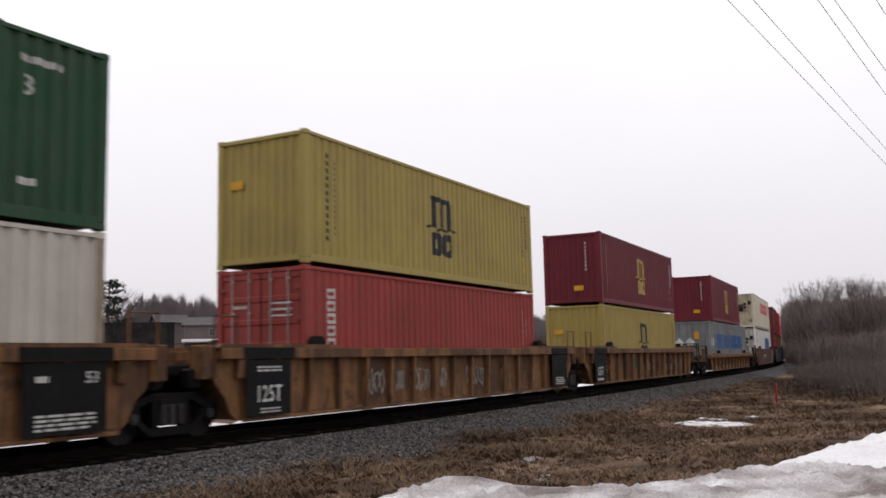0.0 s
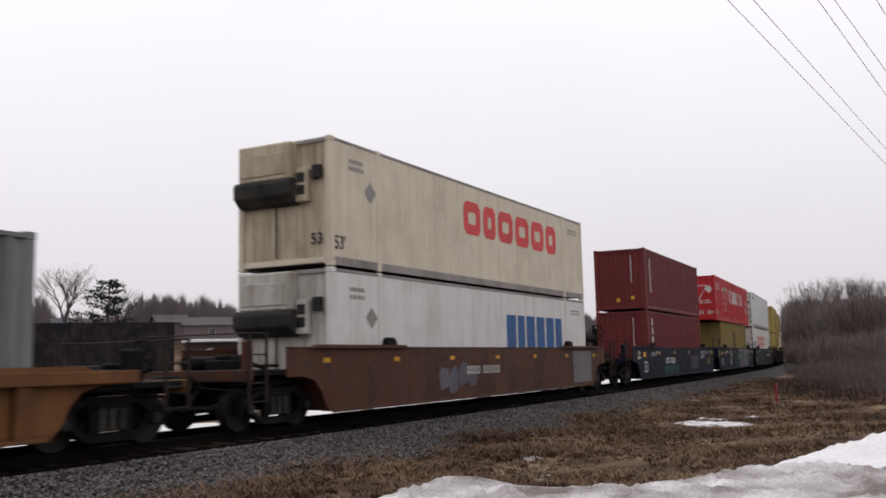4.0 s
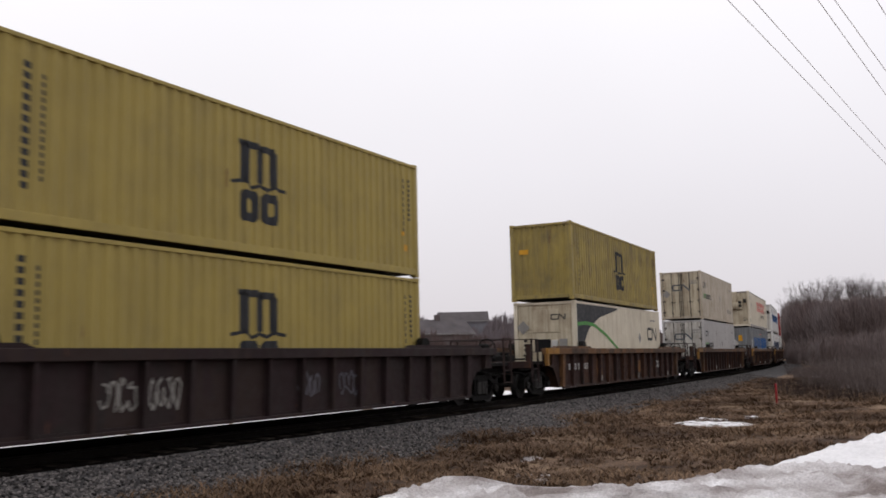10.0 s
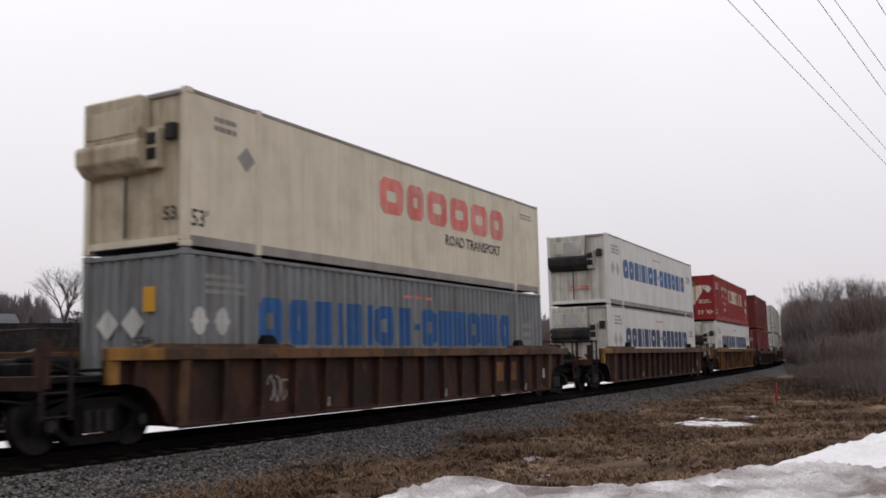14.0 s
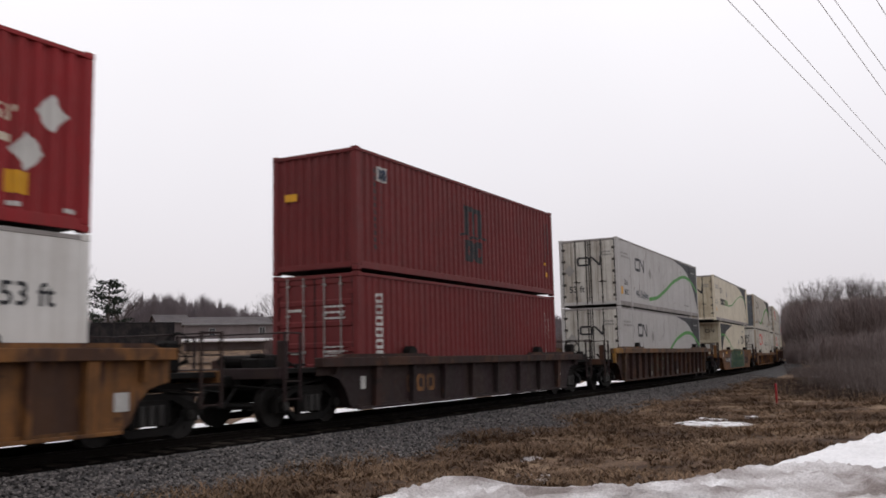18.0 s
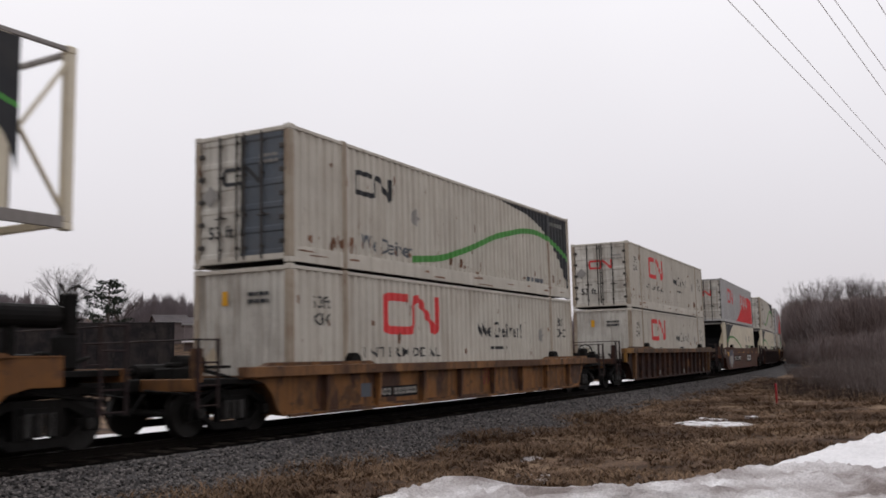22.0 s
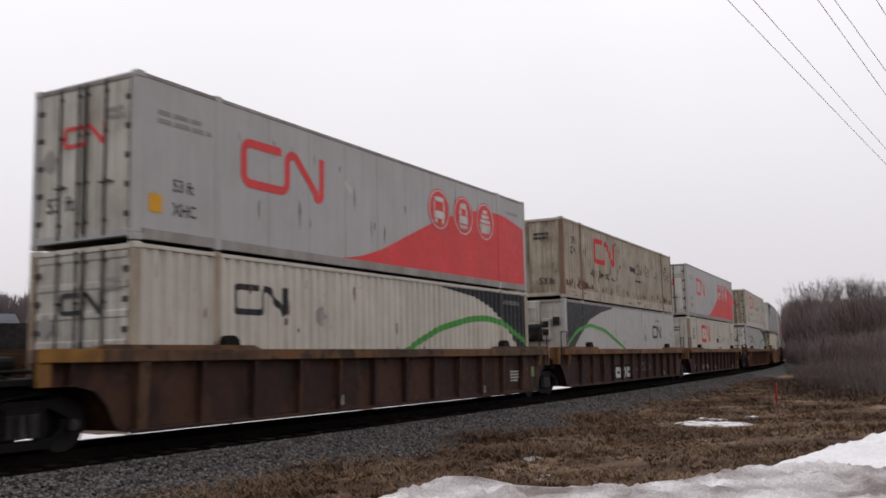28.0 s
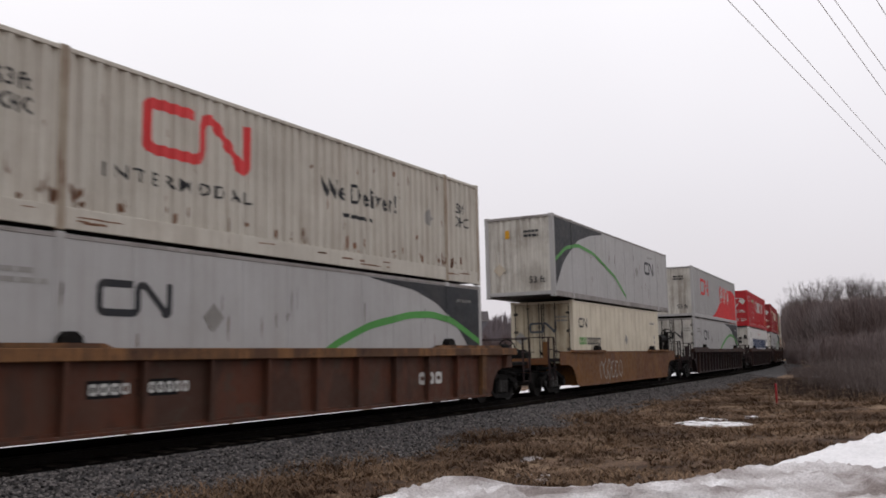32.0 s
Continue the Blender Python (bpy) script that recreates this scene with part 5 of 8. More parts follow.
def triton(label, paint, end="wall", word=6):
    m = [("wordmark", CHALK, [q for i in range(word) for q in ring(-5.33, 2.2 - i * (0.268 if word > 3 else 0.42), 0.33 if word > 3 else 0.25, 0.225 if word > 3 else 0.34, 0.07)]), ("lettering", CHALK, stack(5.25, 0.6, 0.06, 1.8, 9) + stack(5.5, 1.5, 0.09, 0.7, 4)), ("placard", AMBER, [rect(5.42, 0.5, 0.16, 0.2)])]
    if end == "doors":
        e = [("lettering", CHALK, bars(-0.75, 2.0, 0.4, 0.12, 1, seed=3) + bars(0.3, 1.8, 0.55, 0.4, 3, 0.35, seed=4) + bars(0.3, 0.55, 0.6, 0.7, 7, 0.35, seed=5))]
    else:
        e = [("lettering", CHALK, stack(0.52, 1.3, 0.06, 1.3, 9)), ("placard", AMBER, [rect(-0.2, 0.4, 0.18, 0.18), rect(0.5, 0.5, 0.16, 0.16)])]
    return container(label, F40, paint, True, end, marks=m, end_marks=e)


MO = (0.72, 0.66, 0.62, 0.2, 0.6, 0.2, 0.78, 0.56, 0, 0.66, 0.64, 0.6, 0.66, 0.62, 0.2, 0.66)


def maritime(label, paint, ribbed, mark, end):
    m = [("wordmark", mark, fit_word(-6.1 if ribbed else -5.85, 5.78 if ribbed else 6.1, 1.2, 0.92 if ribbed else 0.8, MO, 0.13, 0.3)), ("lettering", FAINT, bars(-7.5, 2.1, 1.1, 0.42, 3, seed=11)), ("lettering", FADED, bars(-0.6, 2.35, 1.6, 0.12, 1, seed=6)),
         ("placard", CHALK if ribbed else SILVER, diamond(-7.65, 1.62, 0.26) + diamond(-7.07, 1.62, 0.26) if ribbed else diamond(-7.4, 1.5, 0.3) + diamond(-6.7, 1.5, 0.3))]
    e = []
    if ribbed:
        e = [("placard", CHALK, diamond(-0.6, 1.6, 0.29) + diamond(0.05, 1.62, 0.29)), ("placard", AMBER, [rect(0.3, 1.8, 0.3, 0.45)]), ("lettering", INK, text("53ft", 0.1, 1.16, 0.2))]
        m.append(("lettering", FAINT, bars(6.7, 1.2, 0.5, 0.8, 3, seed=8)))
    else:
        m.append(("lettering", INK, text("53 ft", 6.55, 1.75, 0.34)))
        e = [("placard", SILVER, diamond(-0.2, 2.25, 0.33)), ("lettering", FADED, bars(-0.4, 0.6, 0.9, 0.22, 2, seed=9))]
    return container(label, F53, paint, ribbed, end, marks=m, end_marks=e)


def clarke(label, paint, mark, faded, end, words_on=True, small=True, end_paint=None):
    wd = (0.7, 0.55, 0.7, 0.7, 0.7, 0.6)
    m = [("wordmark", mark, fit_word(faded[0], faded[1], faded[2], faded[3], wd, 0.13, 0.3))] if words_on else []
    if small:
        m.append(("lettering", INK, text("ROAD TRANSPORT", 1.55, 0.98, 0.28, 0.98)))
    m += [("lettering", INK, text("53'", -7.93, 0.38, 0.3, 0.85)), ("lettering", FAINT, bars(-7.35, 2.2, 0.6, 0.34, 2, seed=21)), ("placard", FAINT, diamond(-6.46, 1.82, 0.25)), ("lettering", FAINT, bars(6.6, 2.3, 0.9, 0.22, 2, seed=23))]
    e = [("lettering", INK, text("53", 0.75, 0.5, 0.24))]
    if not words_on:
        m = [("lettering", MOTTLE, bars(-7.72, 2.28, 1.5, 0.3, 1, 0.8, seed=22)), ("reflector", SCARLET, [rect(-7.72 + i * 0.57, 0.215, 0.15, 0.055) for i in range(28)]), ("reflector", CHALK, [rect(-7.56 + i * 0.57, 0.215, 0.06, 0.055) for i in range(27)]),
             ("lettering", SLATE, bars(7.0, 2.5, 0.85, 0.17, 1, 0.8, seed=23) + bars(7.35, 2.32, 0.22, 0.14, 1, 0.8, seed=24) + text("53'", 7.45, 0.32, 0.2, 0.8)), ("badge", SLATE, ring(6.72, 0.36, 0.24, 0.14, 0.035)),
             ("rust_stain", RUSTMARK, [rect(6.3 + i * 0.21, 0.2, 0.12 + 0.05 * (i % 3), 0.03 + 0.025 * (i % 2)) for i in range(8)] + [rect(6.23, z, 0.05, h) for z, h in ((0.22, 0.2), (0.9, 0.08), (1.2, 0.22), (1.55, 0.06))] + [rect(5.86, z, 0.05, h) for z, h in ((0.2, 0.3), (0.85, 0.06), (1.25, 0.14), (1.4, 0.1))] + [rect(7.93, z, 0.05, h) for z, h in ((0.5, 0.5), (1.4, 0.1), (1.95, 0.25))])]
        e = [("lettering", INK, text("53'", 0.62, 0.62, 0.26) + bars(0.32, 1.95, 0.75, 0.2, 1, 0.7, seed=24) + bars(0.55, 1.75, 0.25, 0.18, 1, 0.7, seed=25)), ("lettering", MOTTLE, bars(0.35, 1.35, 0.7, 0.18, 1, 0.7, seed=26)),
             ("patch", ICE, [[(-0.95, 1.9), (-0.6, 2.2), (-0.35, 2.5), (-0.7, 2.35)], [(-1.0, 1.2), (-0.65, 1.35), (-0.7, 1.6), (-0.95, 1.45)], [(-0.5, 2.0), (-0.25, 2.1), (-0.3, 2.4), (-0.5, 2.3)]]), ("reflector", SCARLET, [rect(y, 0.22, 0.2, 0.07) for y in (-1.0, -0.45, 0.15, 0.6)]), ("reflector", CHALK, [rect(y, 0.22, 0.2, 0.07) for y in (-0.8, -0.25, 0.35, 0.8)])]
    elif end == "doors":
        m = m[:1] + [("placard", FAINT, diamond(6.5, 1.74, 0.27) + diamond(6.95, 1.86, 0.22) + diamond(7.0, 1.49, 0.22)), ("lettering", FAINT, bars(6.62, 2.42, 0.34, 0.17, 1, 0.8, seed=28) + bars(6.62, 2.2, 0.5, 0.17, 1, 0.8, seed=29)), ("panel", ICE, [rect(7.3, 0.22, 0.56, 2.5)]),
             ("grime_run", PEARL, [rect(-5.6 + i * 1.22, 0.4 + 0.37 * (i * 3 % 5), 0.03, 1.9 - 0.4 * (i * 2 % 5)) for i in range(10)])]
        e = [("placard", INK, diamond(-0.8, 1.5, 0.24) + diamond(-0.35, 1.42, 0.22) + diamond(0.25, 1.45, 0.24)), ("placard", FAINT, diamond(0.8, 1.4, 0.27)), ("lettering", FADED, bars(-0.95, 2.1, 1.6, 0.3, 1, 0.8, seed=27))]
    return container(label, F53, paint, False, end, end_paint=end_paint, marks=m, end_marks=e, fan=SOILEDTAN if small else None)


def tire(label, paint, pale):
    wd = (0.5, 0.5, 0.5, 0.5, 0.5, 0.16, 0.5, 0.5, -0.3, 0.4, 0.16, 0.5, 0.4)
    m = [("logo", pale, upright(leaf_triangle(1.0), -5.0, 0.58)), ("logo", LIME, leaf(-3.9, 2.25, 0.8)), ("wordmark", pale, fit_word(-1.85, 4.95, 1.38, 0.88, wd, 0.09, 0.17)),
         ("lettering", pale, bars(-7.45, 2.0, 1.15, 0.5, 3, seed=31)), ("placard", CHALK, diamond(7.35, 1.75, 0.3) + diamond(6.95, 1.1, 0.3)), ("placard", AMBER, [rect(6.6, 0.45, 0.4, 0.34)]),
         ("lettering", pale, text("53'", 6.35, 1.5, 0.24) + bars(6.35, 1.15, 0.4, 0.22, 1, seed=33)),
         ("reflector", CHALK, [rect(-7.6 + i * 0.95, 0.26, 0.22, 0.07) for i in range(17)])]
    e = [("logo", pale, [[(-0.85, 2.2), (0.0, 1.0), (0.8, 2.25)]] if paint is RED_OLD else line([(-0.85, 2.2), (0.8, 2.25), (0.0, 1.0), (-0.85, 2.2)], 0.06)), ("logo", LIME, leaf(0.0, 2.35, 0.5)), ("placard", CHALK, diamond(-0.9, 1.4, 0.25) + diamond(0.9, 2.0, 0.25)),
         ("lettering", pale, text("53' XHC", 0.2, 0.42, 0.24) + bars(0.3, 1.1, 0.75, 0.26, 2, seed=34) + bars(-1.05, 0.75, 0.3, 0.35, 2, seed=35))]
    return container(label, F53, paint, True, end="doors", marks=m, end_marks=e)


def swoosh(kind):
    """A dark corner with a green line that runs out of it: on the right end, or on the left end of the rest."""
    if kind in ("long", "short"):
        edge = curve((2.4, 2.76), (4.4, 2.58), (5.5, 2.3), (6.3, 1.9), (7.0, 1.4), (7.5, 0.85), (7.95, 0.25))
        dark = under(lambda x: 2.78, edge, 2.4, 7.9, 50)
        c = curve((-3.1, 0.48), (-1.6, 0.62), (0.1, 1.04), (1.9, 1.6), (3.9, 2.0), (5.0, 2.08), (6.05, 1.98), (7.0, 1.75), (7.95, 1.4)) if kind == "long" else curve((-1.0, 0.22), (0.0, 0.75), (0.9, 1.2), (2.3, 1.65), (4.1, 1.95), (5.2, 2.0), (6.3, 1.87), (7.95, 1.3))
        return dark, band(c, -3.1 if kind == "long" else -1.0, 7.9, 0.17)
    if kind == "forty":
        edge, x0, x1 = curve((-6.0, 0.25), (-5.6, 1.0), (-4.6, 1.88), (-3.3, 2.33), (-0.8, 2.72)), -5.93, -0.8
        c, x2 = curve((-6.03, 2.02), (-4.9, 2.08), (-3.9, 2.02), (-2.5, 1.67), (-0.9, 1.11), (0.3, 0.45)), 0.3
    elif kind == "open":
        edge, x0, x1 = curve((-7.5, 0.6), (-6.82, 1.42), (-5.92, 2.12), (-4.77, 2.56), (-4.0, 2.74)), -7.42, -4.0
        c, x2 = curve((-7.42, 1.57), (-5.92, 1.95), (-3.92, 1.96), (-2.0, 1.69), (0.0, 1.2), (2.2, 0.4)), 2.2
    else:
        edge, x0, x1 = curve((-7.95, 0.3), (-7.04, 1.32), (-5.44, 2.19), (-4.0, 2.52), (-2.5, 2.72)), -7.9, -2.5
        c, x2 = curve((-7.94, 1.26), (-6.84, 1.78), (-5.44, 2.01), (-3.6, 1.85), (-0.9, 1.15), (0.6, 0.4)), 0.6
    return under(lambda x: 2.78, edge, x0, x1, 50), band(c, x0, x2, 0.13)


def cn(label, paint, mark=INK, ribbed=True, end="doors", style="swoosh", end_paint=None, length=F53, small="We Deliver", **kw):
    m, e = [], []
    if style in ("swoosh", "flip"):
        kind = ("long" if small else "short") if style == "swoosh" else "forty" if length < 13 else "flip"
        dark, green = swoosh(kind)
        m += [("swoosh", INK, dark), ("green_line", LIME, green)]
        if style == "flip":
            m += [("logo", mark, upright(worm_mark(0.6, 0.2), 3.82, 1.5 if length < 13 else 1.6)), ("placard", FAINT, diamond(2.5, 1.6, 0.24)), ("lettering", FAINT, bars(4.4, 2.35, 0.9, 0.16, 1, seed=41))]
        else:
            m += [("logo", mark, upright(worm_mark(0.6, 0.2), -5.64 if ribbed else -5.4, 1.76 if ribbed else 1.64)), ("placard", FAINT, diamond(-2.9, 1.55 if small else 1.8, 0.24) if ribbed else diamond(-2.78, 1.68, 0.27)), ("lettering", CHALK, bars(6.35, 2.42, 1.3, 0.19, 1, 0.7, seed=42) if ribbed else bars(6.6, 2.35, 1.0, 0.16, 1, seed=42))]
            if small:
                m.append(("lettering", SLATE, text(small, -5.43, 0.5, 0.36, 0.92) if ribbed else text(small, -5.43, 0.47, 0.32, 1.0)))
                m.append(("lettering", SLATE if ribbed else FAINT, bars(4.2, 0.38, 1.45, 0.19, 1, 0.7, seed=48) if ribbed else bars(4.4, 0.46, 1.2, 0.13, 1, seed=48)))
    elif style == "red":
        top = curve((-2.2, 0.2), (-1.4, 0.3), (-0.4, 0.58), (0.95, 1.1), (2.3, 1.6), (4.2, 2.1), (5.8, 2.25), (6.6, 2.22), (8.0, 1.95))
        area = under(top, lambda x: 0.2, -2.2, 7.9, 50)
        m += [("swoosh", SCARLET, area), ("logo", SCARLET, upright(worm_mark(1.02, 0.17), -5.75 if ribbed else -5.5, 1.36 if ribbed else 1.28)), ("placard", CHALK, diamond(-1.8, 1.9, 0.22))]
        for i, x in enumerate((1.57, 2.97, 4.4) if ribbed else (2.37, 3.77, 5.15)):
            z = 1.74 if ribbed else 1.89
            m += [("badge", SCARLET, disc(x, z, 0.6, 0.56, 24)), ("badge_ring", CHALK, [[(x + a * math.cos(p), z + a * 0.94 * math.sin(p)) for a, p in ((0.52, q), (0.56, q), (0.56, q + 0.27), (0.52, q + 0.27))] for q in [j * 0.2618 for j in range(24)]])]
            shapes = ([rect(x - 0.26, z + 0.22, 0.52, 0.12), rect(x - 0.3, z - 0.02, 0.08, 0.22), rect(x + 0.22, z - 0.02, 0.08, 0.22), rect(x - 0.3, z - 0.24, 0.6, 0.2), rect(x - 0.26, z - 0.36, 0.14, 0.1), rect(x + 0.12, z - 0.36, 0.14, 0.1)],
                      [[(x - 0.22, z + 0.2), (x + 0.22, z + 0.2), (x + 0.14, z + 0.36), (x - 0.14, z + 0.36)], rect(x - 0.24, z + 0.02, 0.1, 0.16), rect(x + 0.14, z + 0.02, 0.1, 0.16), [(x - 0.26, z - 0.22), (x + 0.26, z - 0.22), (x + 0.24, z), (x - 0.24, z)], [(x - 0.2, z - 0.36), (x + 0.2, z - 0.36), (x + 0.26, z - 0.26), (x - 0.26, z - 0.26)]],
                      [rect(x - 0.14, z + 0.24, 0.28, 0.1), rect(x - 0.24, z + 0.1, 0.48, 0.1), rect(x - 0.32, z - 0.04, 0.64, 0.1), [(x - 0.26, z - 0.34), (x + 0.26, z - 0.34), (x + 0.36, z - 0.08), (x - 0.36, z - 0.08)]])[i]
            m.append(("badge_shape", CHALK, shapes))
        m += [("lettering", FAINT, bars(6.6, 2.3, 1.0, 0.16, 1, seed=43))]
    elif style == "intermodal":
        m += [("logo", mark, upright(worm_mark(1.03, 0.19), -4.52, 1.5)), ("lettering", INK, text("I N T E R M O D A L", -5.31, 0.97, 0.23, 1.22)), ("lettering", INK, text("We Deliver!", 0.55, 1.5, 0.44, 0.95) + bars(1.3, 1.12, 1.3, 0.16, 1, seed=44)), ("placard", FAINT, diamond(5.2, 1.6, 0.24))]
    elif style == "plainword":
        m += [("logo", mark, upright(worm_mark(0.36, 0.2), -5.48, 1.9)), ("wordmark", LIME, fit_word(-5.48, -4.62, 1.27, 0.28, (0.34, 0.28, 0.3), 0.1, 0.07)), ("wordmark", INK, fit_word(-4.55, -2.88, 1.27, 0.28, (0.36, 0.34, 0.3, 0.28, 0.5), 0.1, 0.07)), ("placard", FAINT, diamond(0.6, 1.5, 0.22)), ("lettering", FAINT, bars(4.6, 2.2, 0.9, 0.18, 1, seed=45) + bars(5.2, 1.3, 0.2, 0.5, 2, seed=47))]
        if small:
            m.append(("lettering", SLATE, text(small, 3.45, 0.68, 0.24, 1.05)))
    elif style == "cool":
        green = band(curve((-2.5, 1.1), (-0.4, 1.27), (2.47, 1.9), (4.0, 2.12), (5.07, 2.15), (6.2, 2.0), (7.2, 1.7)), -2.5, 7.1, 0.09)
        dark = under(lambda x: 2.78, curve((2.6, 2.74), (4.0, 2.62), (5.07, 2.42), (6.2, 1.9), (7.0, 1.2), (7.2, 0.3)), 2.6, 7.1, 40)
        m += [("swoosh", INK, dark), ("green_line", LIME, green), ("logo", mark, upright(worm_mark(0.34, 0.2), -5.78, 1.86)), ("wordmark", INK, fit_word(-5.78, -3.97, 1.08, 0.42, (0.5, 0.4, 0.32, 0.42, 0.42), 0.1, 0.09)), ("wordmark", LIME, fit_word(-3.9, -2.58, 1.08, 0.4, (0.48, 0.42, 0.42, 0.14), 0.1, 0.07)), ("placard", FAINT, diamond(-2.9, 1.85, 0.24)), ("lettering", FAINT, bars(5.6, 0.4, 0.9, 0.14, 1, seed=46))]
    elif style == "coolflip":
        dark, green = swoosh("open")
        m += [("swoosh", INK, dark), ("green_line", LIME, green), ("logo", mark, upright(worm_mark(0.36, 0.2), 4.55, 1.75)), ("wordmark", INK, fit_word(2.4, 4.2, 1.0, 0.42, (0.46, 0.36, 0.28, 0.38, 0.38), 0.09, 0.09)), ("wordmark", LIME, fit_word(4.3, 5.8, 1.0, 0.42, (0.4, 0.34, 0.34, 0.12), 0.09, 0.07)), ("placard", FAINT, diamond(3.0, 1.9, 0.26))]
    if end == "doors":
        e += [("logo", mark if style != "plainword" else SLATE, upright(worm_mark(0.4, 0.2), -0.5, 1.72)), ("lettering", FAINT, bars(0.5, 2.1, 0.5, 0.26, 2, seed=51)), ("placard", FAINT, diamond(-0.85, 1.55, 0.24))]
        if length > 13 and style != "plainword":
            e.append(("lettering", INK, text("53 ft", -0.9, 0.62, 0.26)))
    elif end == "wall":
        e += [("placard", AMBER, [rect(-0.5, 2.1, 0.16, 0.3)]), ("placard", TAN, diamond(-0.75, 1.0, 0.24)), ("lettering", INK, text("53 ft", 0.35, 0.5, 0.22) + bars(0.2, 2.1, 0.55, 0.3, 2, seed=52))]
    elif end == "machine":
        e += [("logo", INK, upright(worm_mark(0.22, 0.2), 0.25, 2.2)), ("placard", FAINT, diamond(-0.85, 1.95, 0.26))]
    if length > 13 and style in ("swoosh", "red", "cool") and not ribbed:
        m += [("lettering", INK, text("53 ft", -7.78, 1.06, 0.25, 0.85) if style == "cool" else text("53 ft", -7.24, 0.92, 0.22, 0.85) + text("XHC", -7.24, 0.5, 0.22, 0.85)), ("placard", AMBER, [rect(-7.66, 0.56, 0.3, 0.28) if style == "cool" else rect(-7.78, 0.5, 0.3, 0.32)]), ("lettering", FAINT, bars(-7.6, 2.05, 1.3, 0.3, 2, seed=53))]
    elif length > 13 and style == "intermodal":
        m += [("lettering", INK, text("53 ft", -7.25, 2.02, 0.25, 0.85) + text("XHC", -7.25, 1.66, 0.25, 0.85) + text("53ft", 6.72, 1.93, 0.27, 0.85) + text("XHC", 6.72, 1.56, 0.27, 0.85))]
    elif length > 13 and end == "reefer":
        pass
    return container(label, length, paint, ribbed, end, end_paint=end_paint, marks=m, end_marks=e, **kw)


# ---------------------------------------------------------------- the train, from its head: middle of each car and what it carries
moving = []


def ride(ob, s, z=0.0):
    moving.append((ob, s, z))
    return ob


FOOT = 0.37


def load(s, low, high=None, s_high=None, foot=FOOT, low_tall=HIGH):
    ride(low, s, foot)
    if high is not None:
        ride(high, s if s_high is None else s_high, foot + low_tall + 0.025)


AMB = lambda z, n=8: ("reflector", AMBER, reflectors(-8.5, 8.5, z, n))
STENCIL = lambda x, z, w, h, rows, seed: ("stencil", CHALK, bars(x, z, w, h, rows, seed=seed))
NUMBER = lambda x, z, h=0.22, n=6: ("number", CHALK, blocks(x, z, h, (0.16, 0.16, 0.16, 0.17, -0.16) + (0.14,) * n, 0.05, 0.045))


def sprayed(seed, spots, mats=(SPRAY,)):
    out = []
    for i, (x, w) in enumerate(spots):
        out.append(("graffiti", mats[i % len(mats)], scrawl(x, 0.46, w, 0.58, seed + i, n=max(int(w / 0.17), 3), t=0.04)))
    return out


YCAR = "weathered orange-yellow ribbed well car"
SINGLE = "rust-brown ribbed single well car with a yellowed top chord"

# set of three yellow cars
ride(well_car(YCAR + " in a coupled set", TTX, TTX, "ribbed", 1.5, 11.5, 9.72, joint_r=True, own_truck_r=False, dark_plates=((6.55, 8.0),),
              marks=[STENCIL(6.75, 0.3, 1.05, 0.26, 4, 1), ("stencil", CHALK, bars(6.75, 0.98, 0.25, 0.16, 1, seed=2) + text("53", 7.6, 0.98, 0.17))] + sprayed(5, ((4.6, 1.0),))), 1.68)
ride(well_car(YCAR + " with a black stencil panel", TTX, TTX, "ribbed", 1.5, 9.72, 9.72, joint_l=True, joint_r=True, own_truck_r=False, dark_plates=((-8.3, -7.0), (6.8, 8.1)),
              marks=[("stencil", CHALK, text("125T", -8.05, 0.5, 0.3, 0.85)), STENCIL(-7.9, 0.28, 0.6, 0.12, 2, 3), STENCIL(-8.0, 1.05, 0.7, 0.13, 2, 4), STENCIL(7.05, 0.3, 0.8, 0.26, 4, 5)] + sprayed(9, ((-3.95, 0.65), (-2.8, 0.36), (-1.9, 0.75), (-0.6, 0.34), (0.85, 1.1), (5.2, 0.4)))), 21.12)
ride(well_car(YCAR + " with white scrawls", TTX, TTX, "ribbed", 1.5, 9.72, 11.5, joint_l=True, dark_plates=((-8.3, -6.9),),
              marks=[("stencil", CHALK, text("125T", -8.1, 0.5, 0.3, 0.85)), STENCIL(-8.1, 0.28, 0.9, 0.15, 1, 6)] + [("panel", DARKGREEN, [rect(-2.92, 0.72, 0.85, 0.38)]), ("panel", BLACK, [rect(3.25, 0.78, 0.75, 0.2), rect(4.1, 0.78, 0.9, 0.2)])] + sprayed(14, ((-6.95, 0.6), (-0.75, 0.75), (0.2, 0.75), (3.25, 0.65), (4.25, 0.6), (5.25, 0.55), (6.4, 0.55)))), 40.56)
load(1.7, foot=0.43, low=cn("off-white corrugated 53-foot container low in the well", BONE, style="none", end="wall"), high=container("dark green corrugated 53-foot container on top", F53, GREEN, True, "wall", marks=[("lettering", CHALK, text("3", 6.55, 1.9, 0.3) + bars(6.5, 2.35, 0.75, 0.2, 1, seed=61) + bars(6.5, 0.5, 0.35, 0.2, 1, seed=62))]))
load(21.1, triton("faded red 40-foot container with ribbed doors", BRICK, "doors"), msc("mustard yellow 40-foot container with a dark arch mark", YELLOW, INK))
load(40.55, msc("mustard yellow 40-foot container in the well", YELLOW, INK), msc("maroon 40-foot container with a gold arch mark", MAROON, GOLD))
